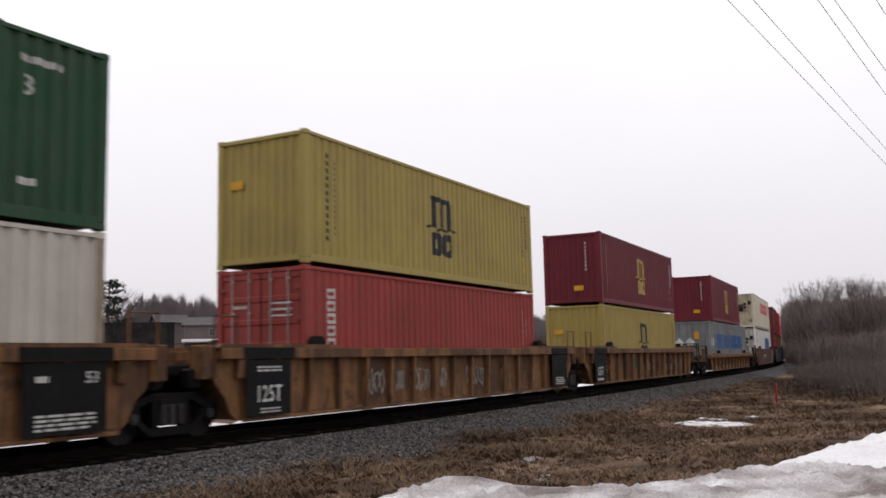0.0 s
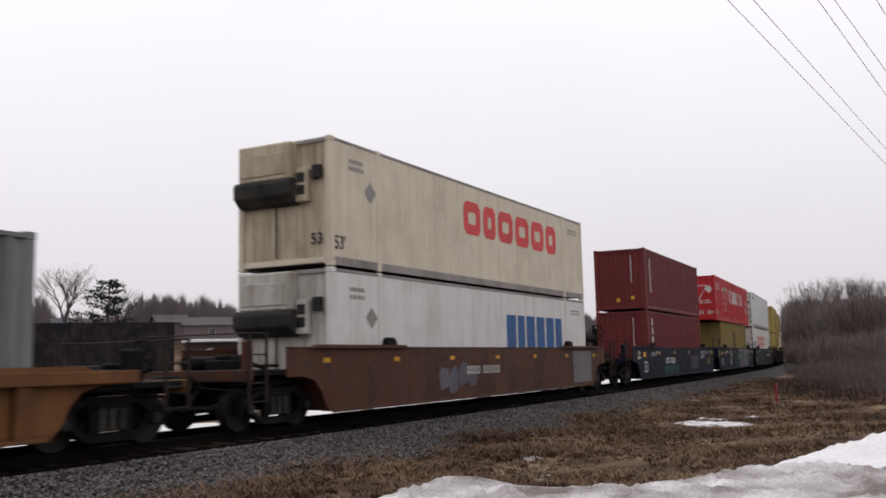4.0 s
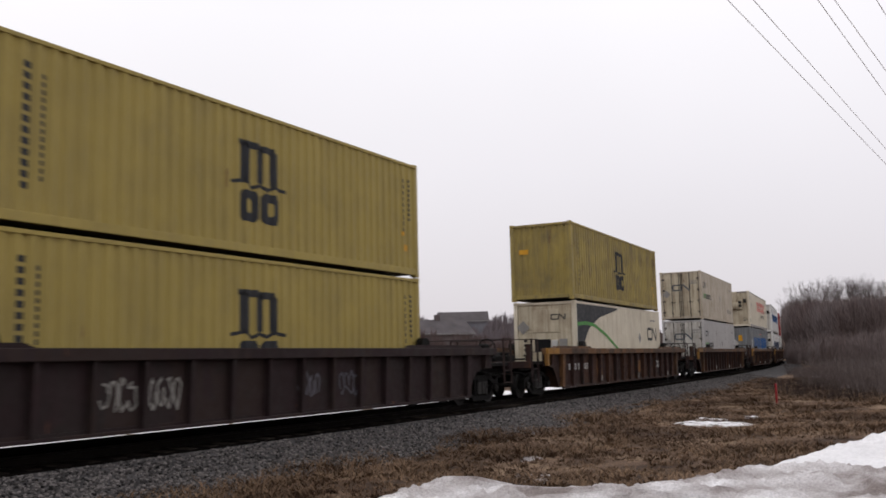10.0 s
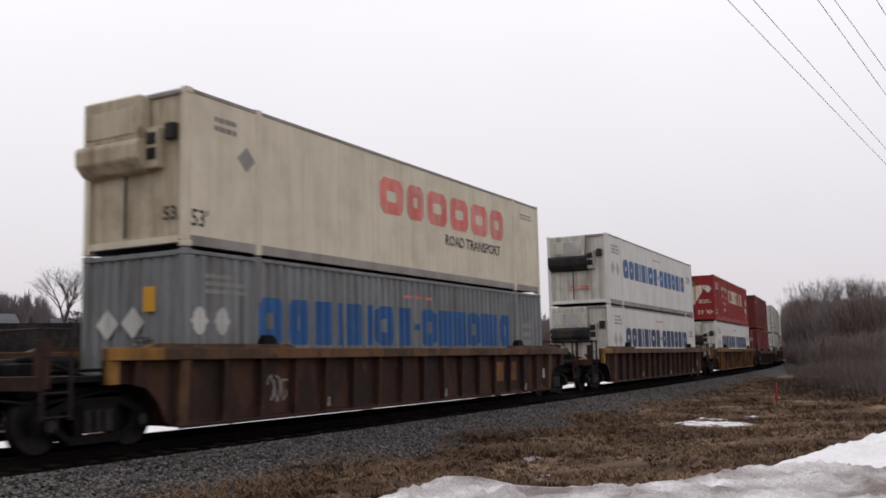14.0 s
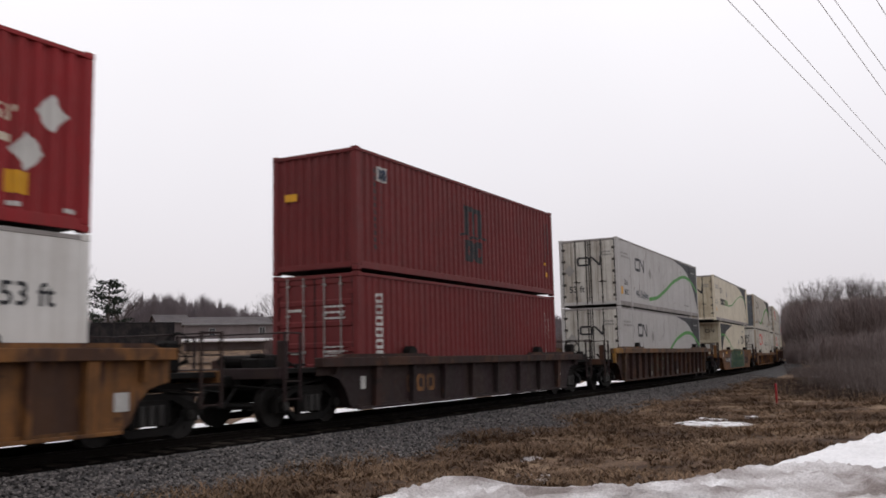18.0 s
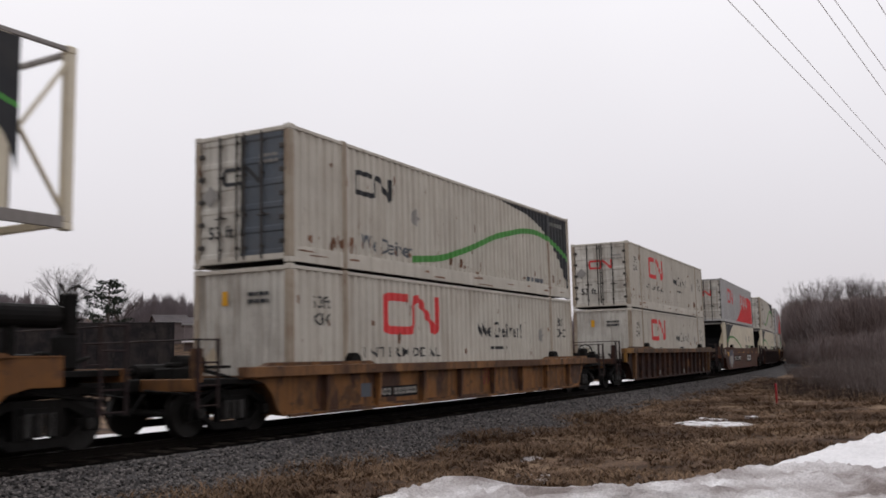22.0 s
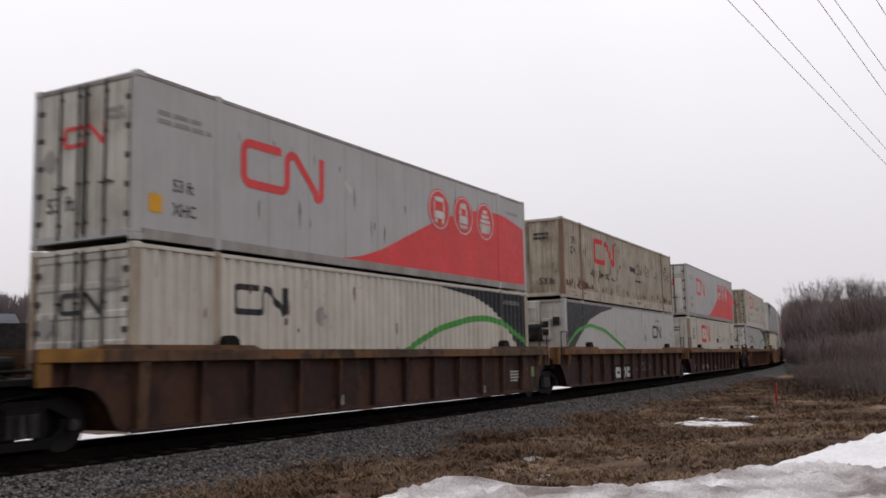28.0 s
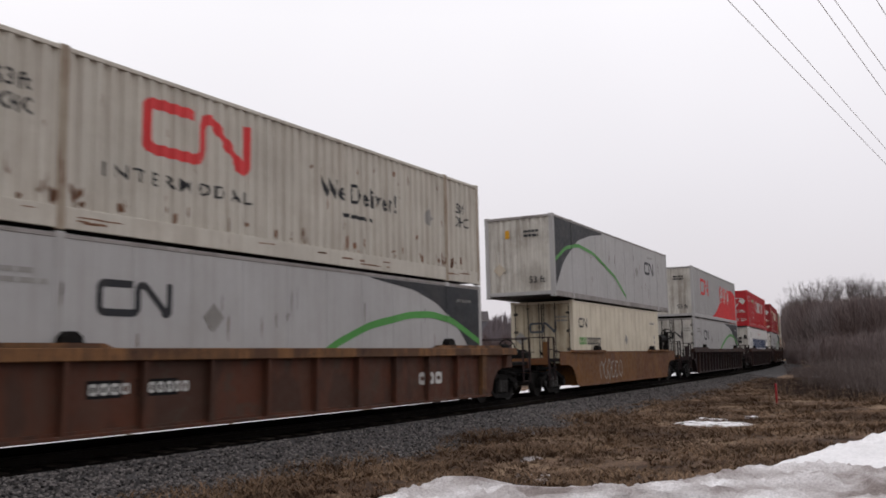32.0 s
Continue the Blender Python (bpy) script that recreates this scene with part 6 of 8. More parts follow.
# shallow yellow car
ride(well_car("orange-yellow single well car with shallow sides", TTXNEW, TTXNEW, "ribbed", 1.15, 11.8, 11.8, rib_step=1.35,
              marks=[("panel", BLACK, [rect(-6.6, 0.5, 1.1, 0.3), rect(-5.3, 0.5, 1.3, 0.3)]), ("number", FAINT, blocks(-6.5, 0.56, 0.18, (0.14, 0.14, 0.14, 0.14, -0.5) + (0.14,) * 5, 0.05, 0.05))] + sprayed(20, ((-3.0, 0.7), (0.5, 0.7)), (BROWN, MAUVE))), 64.2)
load(64.2, maritime("grey corrugated 53-foot container with blue block wordmark", GREY, True, BLUE, "wall"), msc("maroon 40-foot container with a gold arch mark, worn", MAROON, GOLD), 64.0, foot=0.3)
# brown smooth-sided car
ride(well_car("red-brown smooth-sided single well car", TTXBROWN, TTXBROWN, "smooth", 1.5, 11.8, 11.7, marks=[AMB(1.2, 7), ("panel", PLAQUE, [rect(6.3, 0.3, 1.9, 1.1)]), ("graffiti", MAUVE, blobs(-3.6, 0.35, 2.2, 0.8, 7, 4)), NUMBER(-2.0, 0.8)]), 87.7)
load(87.6, clarke("white 53-foot refrigerated container with a blue and red wordmark", WHITE, BLUE, (1.06, 5.8, 1.1, 1.05), "reefer", small=False), clarke("cream 53-foot refrigerated container with a red wordmark", CREAM, SCARLET, (-1.65, 5.6, 1.42, 0.95), "reefer", small=False))
# blue set of three
BL = "dark blue smooth-sided well car"
# a sprayed mural: a white shield, a teal cloud with a black shadow, and a grey block with dark and teal slots
wobble = random.Random(77)
PANELS = [("graffiti", SPRAY, ring(-4.1, 0.48, 0.95, 0.8, 0.1) + [rect(-3.85, 0.95, 0.45, 0.16), rect(-3.8, 0.65, 0.36, 0.14)] + line([(-4.3, 1.25), (-3.95, 1.4), (-3.4, 1.42), (-3.0, 1.25)], 0.05)),
          ("graffiti", TEAL, fat_letters(-1.95, 0.4, 1.5, 0.5, 4, 32, 0.18)[1] + [[(-0.9, 0.75), (-0.45, 0.5), (0.1, 0.45), (0.1, 1.35), (-0.2, 1.4)]]),
          ("graffiti", BLACK, [[(-0.05, 0.26), (0.4, 0.24), (0.4, 1.46), (0.12, 1.46), (-0.02, 0.9)]] + line([(-1.8, 0.62), (-1.3, 0.75), (-0.8, 0.6), (-0.3, 0.7)], 0.09)),
          ("graffiti", PLAQUE, [rect(0.36, 0.26, 4.9, 1.22)]),
          ("graffiti", MAUVE, [[(0.36, 0.255), (5.26, 0.255), (5.26, 0.72), (0.36, 0.6)]]),
          ("graffiti", BLACK, [rect(0.58, 1.1, 0.82, 0.16), rect(0.58, 0.62, 0.7, 0.14), rect(2.15, 0.72, 0.33, 0.62), rect(2.95, 0.75, 0.2, 0.46), rect(4.1, 0.7, 0.28, 0.52), rect(4.75, 0.62, 0.12, 0.8)]
           + [q for x in (1.44, 2.6, 3.52, 4.5) for q in line([(x + wobble.uniform(-0.05, 0.05), z) for z in (0.3, 0.6, 0.9, 1.2, 1.46)], 0.035)] + line([(0.4, 0.42), (0.9, 0.36), (1.2, 0.55), (2.0, 0.4), (2.3, 0.62), (3.3, 0.42), (4.3, 0.55)], 0.03)),
          ("graffiti", BLUECAR, [rect(0.74, 0.8, 0.5, 0.2)]),
          ("graffiti", TEAL, [rect(1.8, 0.66, 0.34, 0.78), rect(2.78, 0.75, 0.16, 0.44), rect(3.82, 0.7, 0.27, 0.5)] + fat_letters(5.35, 0.42, 1.0, 0.75, 4, 31, 0.16)[1])]
bmarks = [AMB(1.25, 6), ("stencil", CHALK, text("53", -7.8, 0.45, 0.48)), ("stencil", CHALK, text("125T", -8.95, 1.2, 0.19, 0.9) + bars(-6.4, 1.15, 0.7, 0.2, 2, seed=72) + bars(4.9, 0.95, 0.35, 0.42, 3, seed=73) + bars(5.4, 0.98, 0.55, 0.4, 5, seed=74) + bars(-8.9, 1.0, 0.6, 0.24, 1, seed=76)), ("stencil", GOLD, bars(6.9, 0.6, 0.65, 0.4, 6, 0.35, seed=75)), ("panel", CHALK, [rect(x, 1.22, 0.14, 0.16) for x in (-5.5, -4.9, 6.2, 6.7, 7.4, 7.9)]), ("reflector", AMBER, [rect(-7.92, 1.12, 0.5, 0.22), rect(8.2, 1.15, 0.45, 0.24)])]
ride(well_car(BL + " with white lettering", BLUECAR, BLUECAR, "smooth", 1.52, 11.6, 9.75, joint_r=True, own_truck_r=False, marks=bmarks + [NUMBER(-3.7, 0.78, 0.28), ("graffiti", TEAL, fat_letters(-3.9, 0.28, 2.9, 0.4, 8, 3, 0.1)[1]), ("graffiti", MAUVE, scrawl(2.2, 0.35, 1.9, 0.85, 6, 12, 0.05))]), 111.0)
ride(well_car(BL + " with teal and grey graffiti", BLUECAR, BLUECAR, "smooth", 1.52, 9.75, 9.72, joint_l=True, joint_r=True, own_truck_r=False, marks=bmarks + [*PANELS]), 130.58)
LIMES = fat_letters(-4.75, 0.2, 4.4, 1.25, 8, 8, 0.27)
ride(well_car(BL + " with yellow-green graffiti", BLUECAR, BLUECAR, "smooth", 1.52, 9.72, 11.7, joint_l=True, marks=bmarks + [("graffiti", TEAL, blobs(-4.7, 0.25, 4.3, 1.1, 10, 7)), ("graffiti", ACID, LIMES[0]), ("graffiti", DEEPTEAL, LIMES[1]), ("graffiti", TEAL, scrawl(-4.6, 0.4, 4.2, 0.8, 33, 8, 0.06)), ("graffiti", BLACK, scrawl(-4.6, 0.3, 4.2, 1.0, 34, 9, 0.05)), NUMBER(2.3, 0.85, 0.22)]), 150.05)
load(111.0, triton("oxide red 40-foot container with a short white wordmark", OXIDE, "wall", 3), triton("oxide red 40-foot container with a tall white wordmark", OXIDE, "wall"))
load(130.52, msc("olive gold 40-foot container in the well", OLIVE, INK), tire("bright red 53-foot container with a triangle and green leaf mark", RED, CHALK))
load(150.15, foot=0.42, low=clarke("off-white 53-foot container with faded red wordmark", WHITE, FADED, (-5.47, 1.7, 1.3, 0.9), "doors", small=False), high=clarke("pale grey 53-foot container with pale green doors", ICE, INK, (0, 1, 1, 1), "doors", words_on=False, small=False, end_paint=PALEGREEN))
# brown ribbed singles
ride(well_car("dark brown ribbed single well car with two white scrawls", DARKBROWN, DARKBROWN, "ribbed", 1.5, 11.85, 11.85, marks=[("panel", CHALK, [rect(-8.2, 0.62, 0.2, 0.32), rect(8.2, 0.6, 0.2, 0.32)])] + sprayed(30, ((-3.95, 0.75), (-2.95, 0.72), (1.0, 0.7), (2.4, 0.7)), (SPRAY, SPRAY, MAUVE, MAUVE))), 173.7)
load(173.7, msc("mustard yellow 40-foot container low in the well", YELLOW, INK), msc("mustard yellow 40-foot container with ribbed doors", YELLOW, INK, "doors"))
ride(well_car(SINGLE, BROWN, CHORD, "ribbed", 1.5, 11.8, 11.8, marks=[NUMBER(-7.4, 0.75), ("panel", TTXDIM, [rect(-4.3, 0.5, 0.7, 0.6), rect(1.3, 0.5, 0.6, 0.5)]), ("stencil", CHALK, blocks(4.2, 0.65, 0.3, (0.3, 0.3, 0.3), 0.08, 0.07)), ("panel", CHALK, [rect(-8.2, 0.62, 0.18, 0.3)])]), 197.35)
load(197.35, cn("off-white 40-foot refrigerated container with a dark corner and green line", CREAM, ribbed=False, end="machine", style="flip", length=F40), msc("stained mustard yellow 40-foot container", YELLOW_OLD, INK), 197.2)
ride(well_car(SINGLE, BROWN, CHORD, "ribbed", 1.5, 11.7, 11.8, marks=[("panel", CHALK, [rect(-8.2, 0.62, 0.18, 0.3)])]), 220.7)
load(220.65, foot=0.33, low=cn("white 40-foot insulated container with dark wordmark", PEARL, ribbed=False, style="plainword", length=F40, small=""), high=cn("dirty cream 40-foot insulated container with stained doors", TAN, ribbed=False, style="plainword", length=F40, end_paint=SOILEDTAN))
ride(well_car(SINGLE, BROWN, CHORD, "ribbed", 1.5, 11.8, 11.8, marks=[("panel", TTXDIM, [rect(4.2, 0.55, 0.7, 0.55), rect(5.1, 0.55, 0.7, 0.55)]), ("panel", CHALK, [rect(7.9, 0.55, 0.18, 0.3)])] + sprayed(40, ((-5.9, 0.6),))), 244.3)
load(244.3, maritime("weathered grey 53-foot container with blue block wordmark", GREY, True, BLUE, "wall"), clarke("cream 53-foot refrigerated container with peeling red wordmark", CREAM, FADED, (-1.67, 5.5, 1.45, 0.88), "reefer"))
ride(well_car(SINGLE, BROWN, CHORD, "ribbed", 1.5, 11.8, 11.8, marks=[("panel", CHALK, [rect(8.0, 0.55, 0.25, 0.35)])]), 267.9)
load(267.9, maritime("white 53-foot refrigerated container with navy wordmark", WHITE, False, NAVY, "reefer"), maritime("white 53-foot refrigerated container with navy wordmark", WHITE, False, BLUE, "reefer"))
ride(well_car("faded yellow ribbed single well car with rust patches", TTXDIM, TTXDIM, "ribbed", 1.5, 11.85, 11.3, marks=[("panel", BLACK, [rect(-6.4, 0.7, 1.95, 0.3)]), NUMBER(-6.3, 0.75, 0.2), ("graffiti", SPRAY, ring(-7.25, 0.62, 0.5, 0.55, 0.06) + ring(-7.13, 0.72, 0.26, 0.3, 0.06)), ("panel", CHALK, [rect(-8.2, 0.5, 0.2, 0.3), rect(8.2, 0.5, 0.3, 0.3)]), ("panel", TTX, [rect(4.2, 0.3, 1.2, 0.85), rect(-5.8, 0.2, 1.6, 0.4)])] + sprayed(44, ((-4.2, 0.6), (-3.2, 0.7), (-2.0, 0.8), (-0.8, 0.8), (0.8, 0.7)), (SPRAY, INK, MAUVE, MAUVE, INK))), 291.6)
load(291.25, maritime("white 53-foot refrigerated container with navy wordmark", WHITE, False, NAVY, "reefer"), tire("dull red 53-foot container with a triangle and green leaf mark", RED_OLD, CREAM))
ride(well_car("dark brown single well car with low plain sides", DARKBROWN, BROWN, "ribbed", 1.3, 9.8, 9.8, rib_step=1.6, side=8.1, well=6.4, marks=[("panel", CHALK, [rect(-6.2, 0.6, 0.2, 0.28), rect(5.9, 0.6, 0.2, 0.28)]), ("stencil", TTXDIM, blocks(-4.2, 0.45, 0.42, (0.4, 0.4, 0.4), 0.1, 0.1))]), 312.85)
load(312.85, triton("oxide red 40-foot container with ribbed doors", OXIDE, "doors"), msc("oxide red 40-foot container with a black arch mark", OXIDE, INK, more=[("sticker", CHALK, [rect(-5.15, 2.2, 0.42, 0.36)]), ("sticker", NAVY, [rect(-5.12, 2.24, 0.36, 0.28)])]))
ride(well_car("rust-brown ribbed single well car with faded sprayed letters", BROWN, CHORD, "ribbed", 1.5, 11.8, 11.8, marks=[("graffiti", GHOST, text("S", -3.9, 0.5, 0.62, 1.35) + text("K", -2.84, 0.5, 0.62, 1.3) + text("O", -1.88, 0.5, 0.62, 1.3) + text("F", -0.86, 0.5, 0.62, 1.5)),
              ("graffiti", SPRAYTAN, scrawl(3.48, 0.74, 1.4, 0.2, 19, 8, 0.02))]), 334.4)
load(334.4, cn("white 53-foot insulated container with dark corner and green line", PEARL, ribbed=False, small=""), cn("white 53-foot insulated container with dark corner and long green line", PEARL, ribbed=False))
GREENS = fat_letters(-2.6, 0.72, 5.2, 0.7, 7, 5, 0.22)
OLIVES = fat_letters(-3.2, 0.2, 6.0, 0.5, 8, 6, 0.24)
ride(well_car("orange-yellow smooth-sided well car with green graffiti", TTXNEW, TTXNEW, "smooth", 1.36, 10.0, 9.9, side=8.3, well=6.4, marks=[("panel", BLACK, [rect(-5.75, 0.62, 2.0, 0.3)]), NUMBER(-5.65, 0.67, 0.2), ("graffiti", MAUVE, blobs(-3.75, 0.17, 1.3, 1.25, 14, 2) + blobs(2.2, 0.2, 1.4, 1.25, 18, 2)), ("graffiti", PALE, [[(-3.45, 0.19), (3.2, 0.19), (3.35, 0.7), (2.75, 1.33), (-2.7, 1.33), (-3.3, 0.8)]]), ("graffiti", MOSS, blobs(-3.4, 0.2, 6.5, 0.62, 12, 9)), ("graffiti", DARKGREEN, OLIVES[1]), ("graffiti", MOSS, GREENS[0]), ("graffiti", DARKGREEN, GREENS[1]), ("graffiti", BROWN, blocks(3.6, 0.45, 0.46, (0.5, 0.5, 0.5), 0.09, 0.12)), ("panel", CHALK, [rect(-6.9, 0.95, 0.3, 0.3)]), ("reflector", AMBER, [rect(-5.6, 1.15, 0.6, 0.16), rect(2.0, 1.15, 0.3, 0.12)]), ("graffiti", BROWN, scrawl(-5.6, 0.3, 2.2, 0.9, 15, 4, 0.03) + scrawl(4.2, 0.5, 1.6, 0.7, 16, 4, 0.06))]), 356.3)
load(356.3, cn("cream 40-foot refrigerated container with a dark corner and green line", CREAM, ribbed=False, end="machine", style="flip", length=F40, end_paint=SOILEDTAN), cn("cream 53-foot refrigerated container with open end bracing", CREAM, ribbed=False, style="cool", gap_right=True), 356.35)
ride(well_car("faded yellow single well car with shallow ribbed sides", TTXDIM, TTX, "ribbed", 1.15, 11.6, 11.8, rib_step=1.9, marks=[("panel", SLATE, [rect(-5.6, 0.42, 0.42, 0.3)]), ("panel", BLACK, [rect(-5.1, 0.38, 0.85, 0.24), rect(-4.22, 0.36, 1.12, 0.26)]), ("number", SPRAY, blocks(-5.02, 0.42, 0.16, (0.13, 0.13, 0.13, 0.13, -0.12) + (0.13,) * 6, 0.05, 0.04))] + sprayed(50, ((0.6, 0.9),), (OXIDE,))), 377.7)
load(377.7, cn("white corrugated 53-foot container with red mark and rust spots", BONE, SCARLET, end="wall", style="intermodal"), cn("off-white corrugated 53-foot container with one slate door", BONE, end_paint=(SLATE, SOILED)), foot=0.33)
ride(well_car(SINGLE, BROWN, CHORD, "ribbed", 1.5, 11.85, 11.75, marks=[("stencil", TTXDIM, blocks(5.4, 0.6, 0.32, (0.3, 0.3, 0.3), 0.08, 0.08)), ("panel", TTXDIM, [rect(2.4, 0.55, 0.6, 0.4)])]), 401.4)
load(401.4, cn("weathered off-white 53-foot container with fading red mark", BONE, SCARLET, end="wall", style="intermodal"), cn("weathered off-white 53-foot container with stained doors", BONE, SCARLET, style="intermodal"))
ride(well_car("red-brown smooth-sided single well car with a white scrawled patch", TTXBROWN, TTXBROWN, "smooth", 1.52, 11.8, 11.85, marks=[("reflector", AMBER, reflectors(-8.2, 8.4, 1.2, 7)), ("panel", CHALK, [rect(-9.2, 1.15, 0.2, 0.3)]), ("graffiti", MAUVE, blobs(-7.55, 0.2, 2.2, 1.3, 17, 2)), ("graffiti", SPRAY, disc(-6.45, 0.72, 0.68, 0.5, 14)), ("graffiti", MAUVE, [[(-7.15, 1.0), (-5.7, 1.08), (-5.95, 1.46), (-6.9, 1.4)]] + line([(-6.9, 0.5), (-6.5, 0.34), (-6.0, 0.5)], 0.06)), ("stencil", INK, text("53", -8.1, 0.47, 0.44)), ("panel", BLACK, [rect(-4.95, 0.68, 3.15, 0.36), rect(1.85, 0.55, 2.75, 0.58)]), ("number", CHALK, blocks(-4.8, 0.75, 0.22, (0.22, 0.22, 0.22, 0.24, -0.25) + (0.2,) * 6, 0.08, 0.05)), ("stencil", CHALK, blocks(2.1, 0.64, 0.4, (0.68, 0.68, 0.68), 0.08, 0.14)), ("reflector", AMBER, [rect(-8.1, 1.02, 0.5, 0.24)])]), 425.0)
load(425.05, cn("cream 53-foot refrigerated container with an open machinery frame", CREAM, ribbed=False, end="open", style="coolflip", gap_left=True), cn("pale grey corrugated 53-foot container with a red swoosh", SILVER, SCARLET, style="red"), 424.9)
ride(well_car(SINGLE, DARKBROWN, BROWN, "ribbed", 1.5, 11.85, 11.8), 448.7)
load(448.7, cn("cream 53-foot refrigerated container with an open machinery frame", CREAM, ribbed=False, end="open", style="coolflip", gap_left=True), cn("pale corrugated 53-foot container with dark corner and green line", BONE))
# brown set of three
BS = "rust-brown ribbed well car with pale top chord"
ride(well_car(BS + ", coupled", BROWN, CHORD, "ribbed", 1.48, 12.1, 9.8, joint_r=True, own_truck_r=False, rib_step=1.3, marks=[("panel", ACID, [rect(8.0, 0.62, 0.22, 0.3)]), ("stencil", CHALK, bars(6.4, 0.5, 0.6, 0.35, 4, seed=81)), ("panel", ACID, [rect(-8.1, 0.55, 0.2, 0.3)])]), 472.6)
ride(well_car(BS + " and white emblem", BROWN, TTXDIM, "ribbed", 1.48, 9.8, 9.95, joint_l=True, joint_r=True, own_truck_r=False, rib_step=1.3, marks=[("panel", BLACK, [rect(-2.88, 0.22, 2.65, 0.62)]), ("stencil", CHALK, blocks(-2.66, 0.32, 0.42, (0.7, 0.7, 0.7), 0.08, 0.16)), ("stencil", MAUVE, scrawl(0.3, 0.5, 2.4, 0.4, 83, 5, 0.05))]), 492.2)
ride(well_car(BS + " and white lettering", BROWN, TTXDIM, "ribbed", 1.48, 9.95, 11.7, joint_l=True, rib_step=1.3, marks=[("stencil", CHALK, text("125-T", -7.46, 0.4, 0.24, 0.9)), ("number", CHALK, blocks(-5.7, 0.38, 0.2, (0.16, 0.16, 0.16, 0.17, -0.16) + (0.17,) * 6, 0.06, 0.05))]), 512.1)
load(472.52, cn("off-white corrugated 53-foot container with dark corner", BONE, small=""), cn("pale grey 53-foot insulated container with a red swoosh", SILVER, SCARLET, ribbed=False, style="red"))
load(492.05, cn("white 53-foot refrigerated container with dark corner and green line", PEARL, ribbed=False, end="reefer", style="flip"), cn("rust-stained off-white corrugated 53-foot container", RUSTY, SCARLET, end="wall", style="intermodal"))
load(512.1, cn("rust-streaked white corrugated 53-foot container with red mark", BONE, SCARLET, end="wall", style="intermodal"), cn("pale grey 53-foot insulated container with a red swoosh", SILVER, SCARLET, ribbed=False, style="red"))
ride(well_car("orange-brown ribbed single well car", TTXBROWN, TTX, "ribbed", 1.5, 11.7, 11.9, rib_step=1.5, marks=[("panel", BLACK, [rect(-5.6, 0.72, 0.7, 0.28), rect(-4.6, 0.72, 0.9, 0.28)]), NUMBER(-5.55, 0.77, 0.18), ("stencil", CHALK, blocks(4.4, 0.6, 0.3, (0.35, 0.35, 0.35), 0.06, 0.1))]), 535.5)
load(535.5, cn("white 53-foot insulated container with dark corner and green line", SILVER, ribbed=False, small=""), cn("stained off-white corrugated 53-foot container with rusty doors", BONE, SCARLET, style="intermodal", end_paint=SOILEDRUST))
ride(well_car("orange-yellow smooth-sided well car with a scrawled side", TTXNEW, TTXNEW, "smooth", 1.36, 10.2, 10.2, side=8.3, well=6.4, marks=[("graffiti", SPRAY, scrawl(-4.0, 0.3, 3.0, 0.8, 19, 6, 0.06))]), 557.65)
load(557.48, cn("cream 40-foot insulated container with stained doors", CREAM, ribbed=False, style="plainword", length=F40, end_paint=SOILEDTAN), cn("pale grey 53-foot container with a dark corner and green line", SILVER, ribbed=False, end="wall", style="flip"))
ride(well_car(SINGLE, DARKBROWN, BROWN, "ribbed", 1.5, 11.8, 11.8), 580.0)
load(580.0, cn("pale grey 53-foot insulated container with dark corner", SILVER, ribbed=False), cn("pale grey corrugated 53-foot container with a red swoosh", SILVER, SCARLET, end="wall", style="red"))
ride(well_car(SINGLE, DARKBROWN, BROWN, "ribbed", 1.5, 11.8, 11.8), 603.6)
load(603.6, maritime("white 53-foot refrigerated container with navy wordmark", WHITE, False, NAVY, "reefer"), tire("bright red 53-foot container with a triangle and green leaf mark", RED, CHALK))
ride(well_car(SINGLE, BROWN, BROWN, "ribbed", 1.5, 11.8, 11.8), 627.2)
load(627.2, cn("white 53-foot insulated container with dark corner", SILVER, ribbed=False), tire("dull red 53-foot container with a triangle and green leaf mark", RED_OLD, CREAM))
ride(well_car(SINGLE, BROWN, BROWN, "ribbed", 1.5, 11.8, 11.8), 650.8)
load(650.8, cn("off-white corrugated 53-foot container with red mark", BONE, SCARLET, style="intermodal"), cn("off-white corrugated 53-foot container with stained doors", BONE, SCARLET, style="intermodal"))


def motions():
    """The train rolls along the bend; each wheelset turns while it is near enough to be seen turning."""
    times = [i * 0.8 for i in range(41)]
    middle = {}
    for ob, s, z in moving:
        middle[ob] = s
        walk(ob, [(t, along(s - travelled(t), 0, z)) for t in times])
    for ws, car, x in spinning:
        s0 = middle[car] + x
        base = Matrix.Translation((x, 0, WHEEL_R + RAIL_Z))
        rows, last = [(0.0, base)], 0.0
        for f in range(1, 960):
            t = f / FPS
            if 2.0 < s0 - travelled(t) < 62.0:
                rows.append((t, base @ Matrix.Rotation(-(travelled(t)) / WHEEL_R, 4, "Y")))
                last = t
        if len(rows) > 1 and rows[1][0] > 0.1:
            a = rows[1][0] - 1 / FPS
            rows.insert(1, (a, base @ Matrix.Rotation(-travelled(a) / WHEEL_R, 4, "Y")))
            rows[0] = (0.0, rows[1][1])
        rows.append((32.0, rows[-1][1]))
        walk(ws, rows)


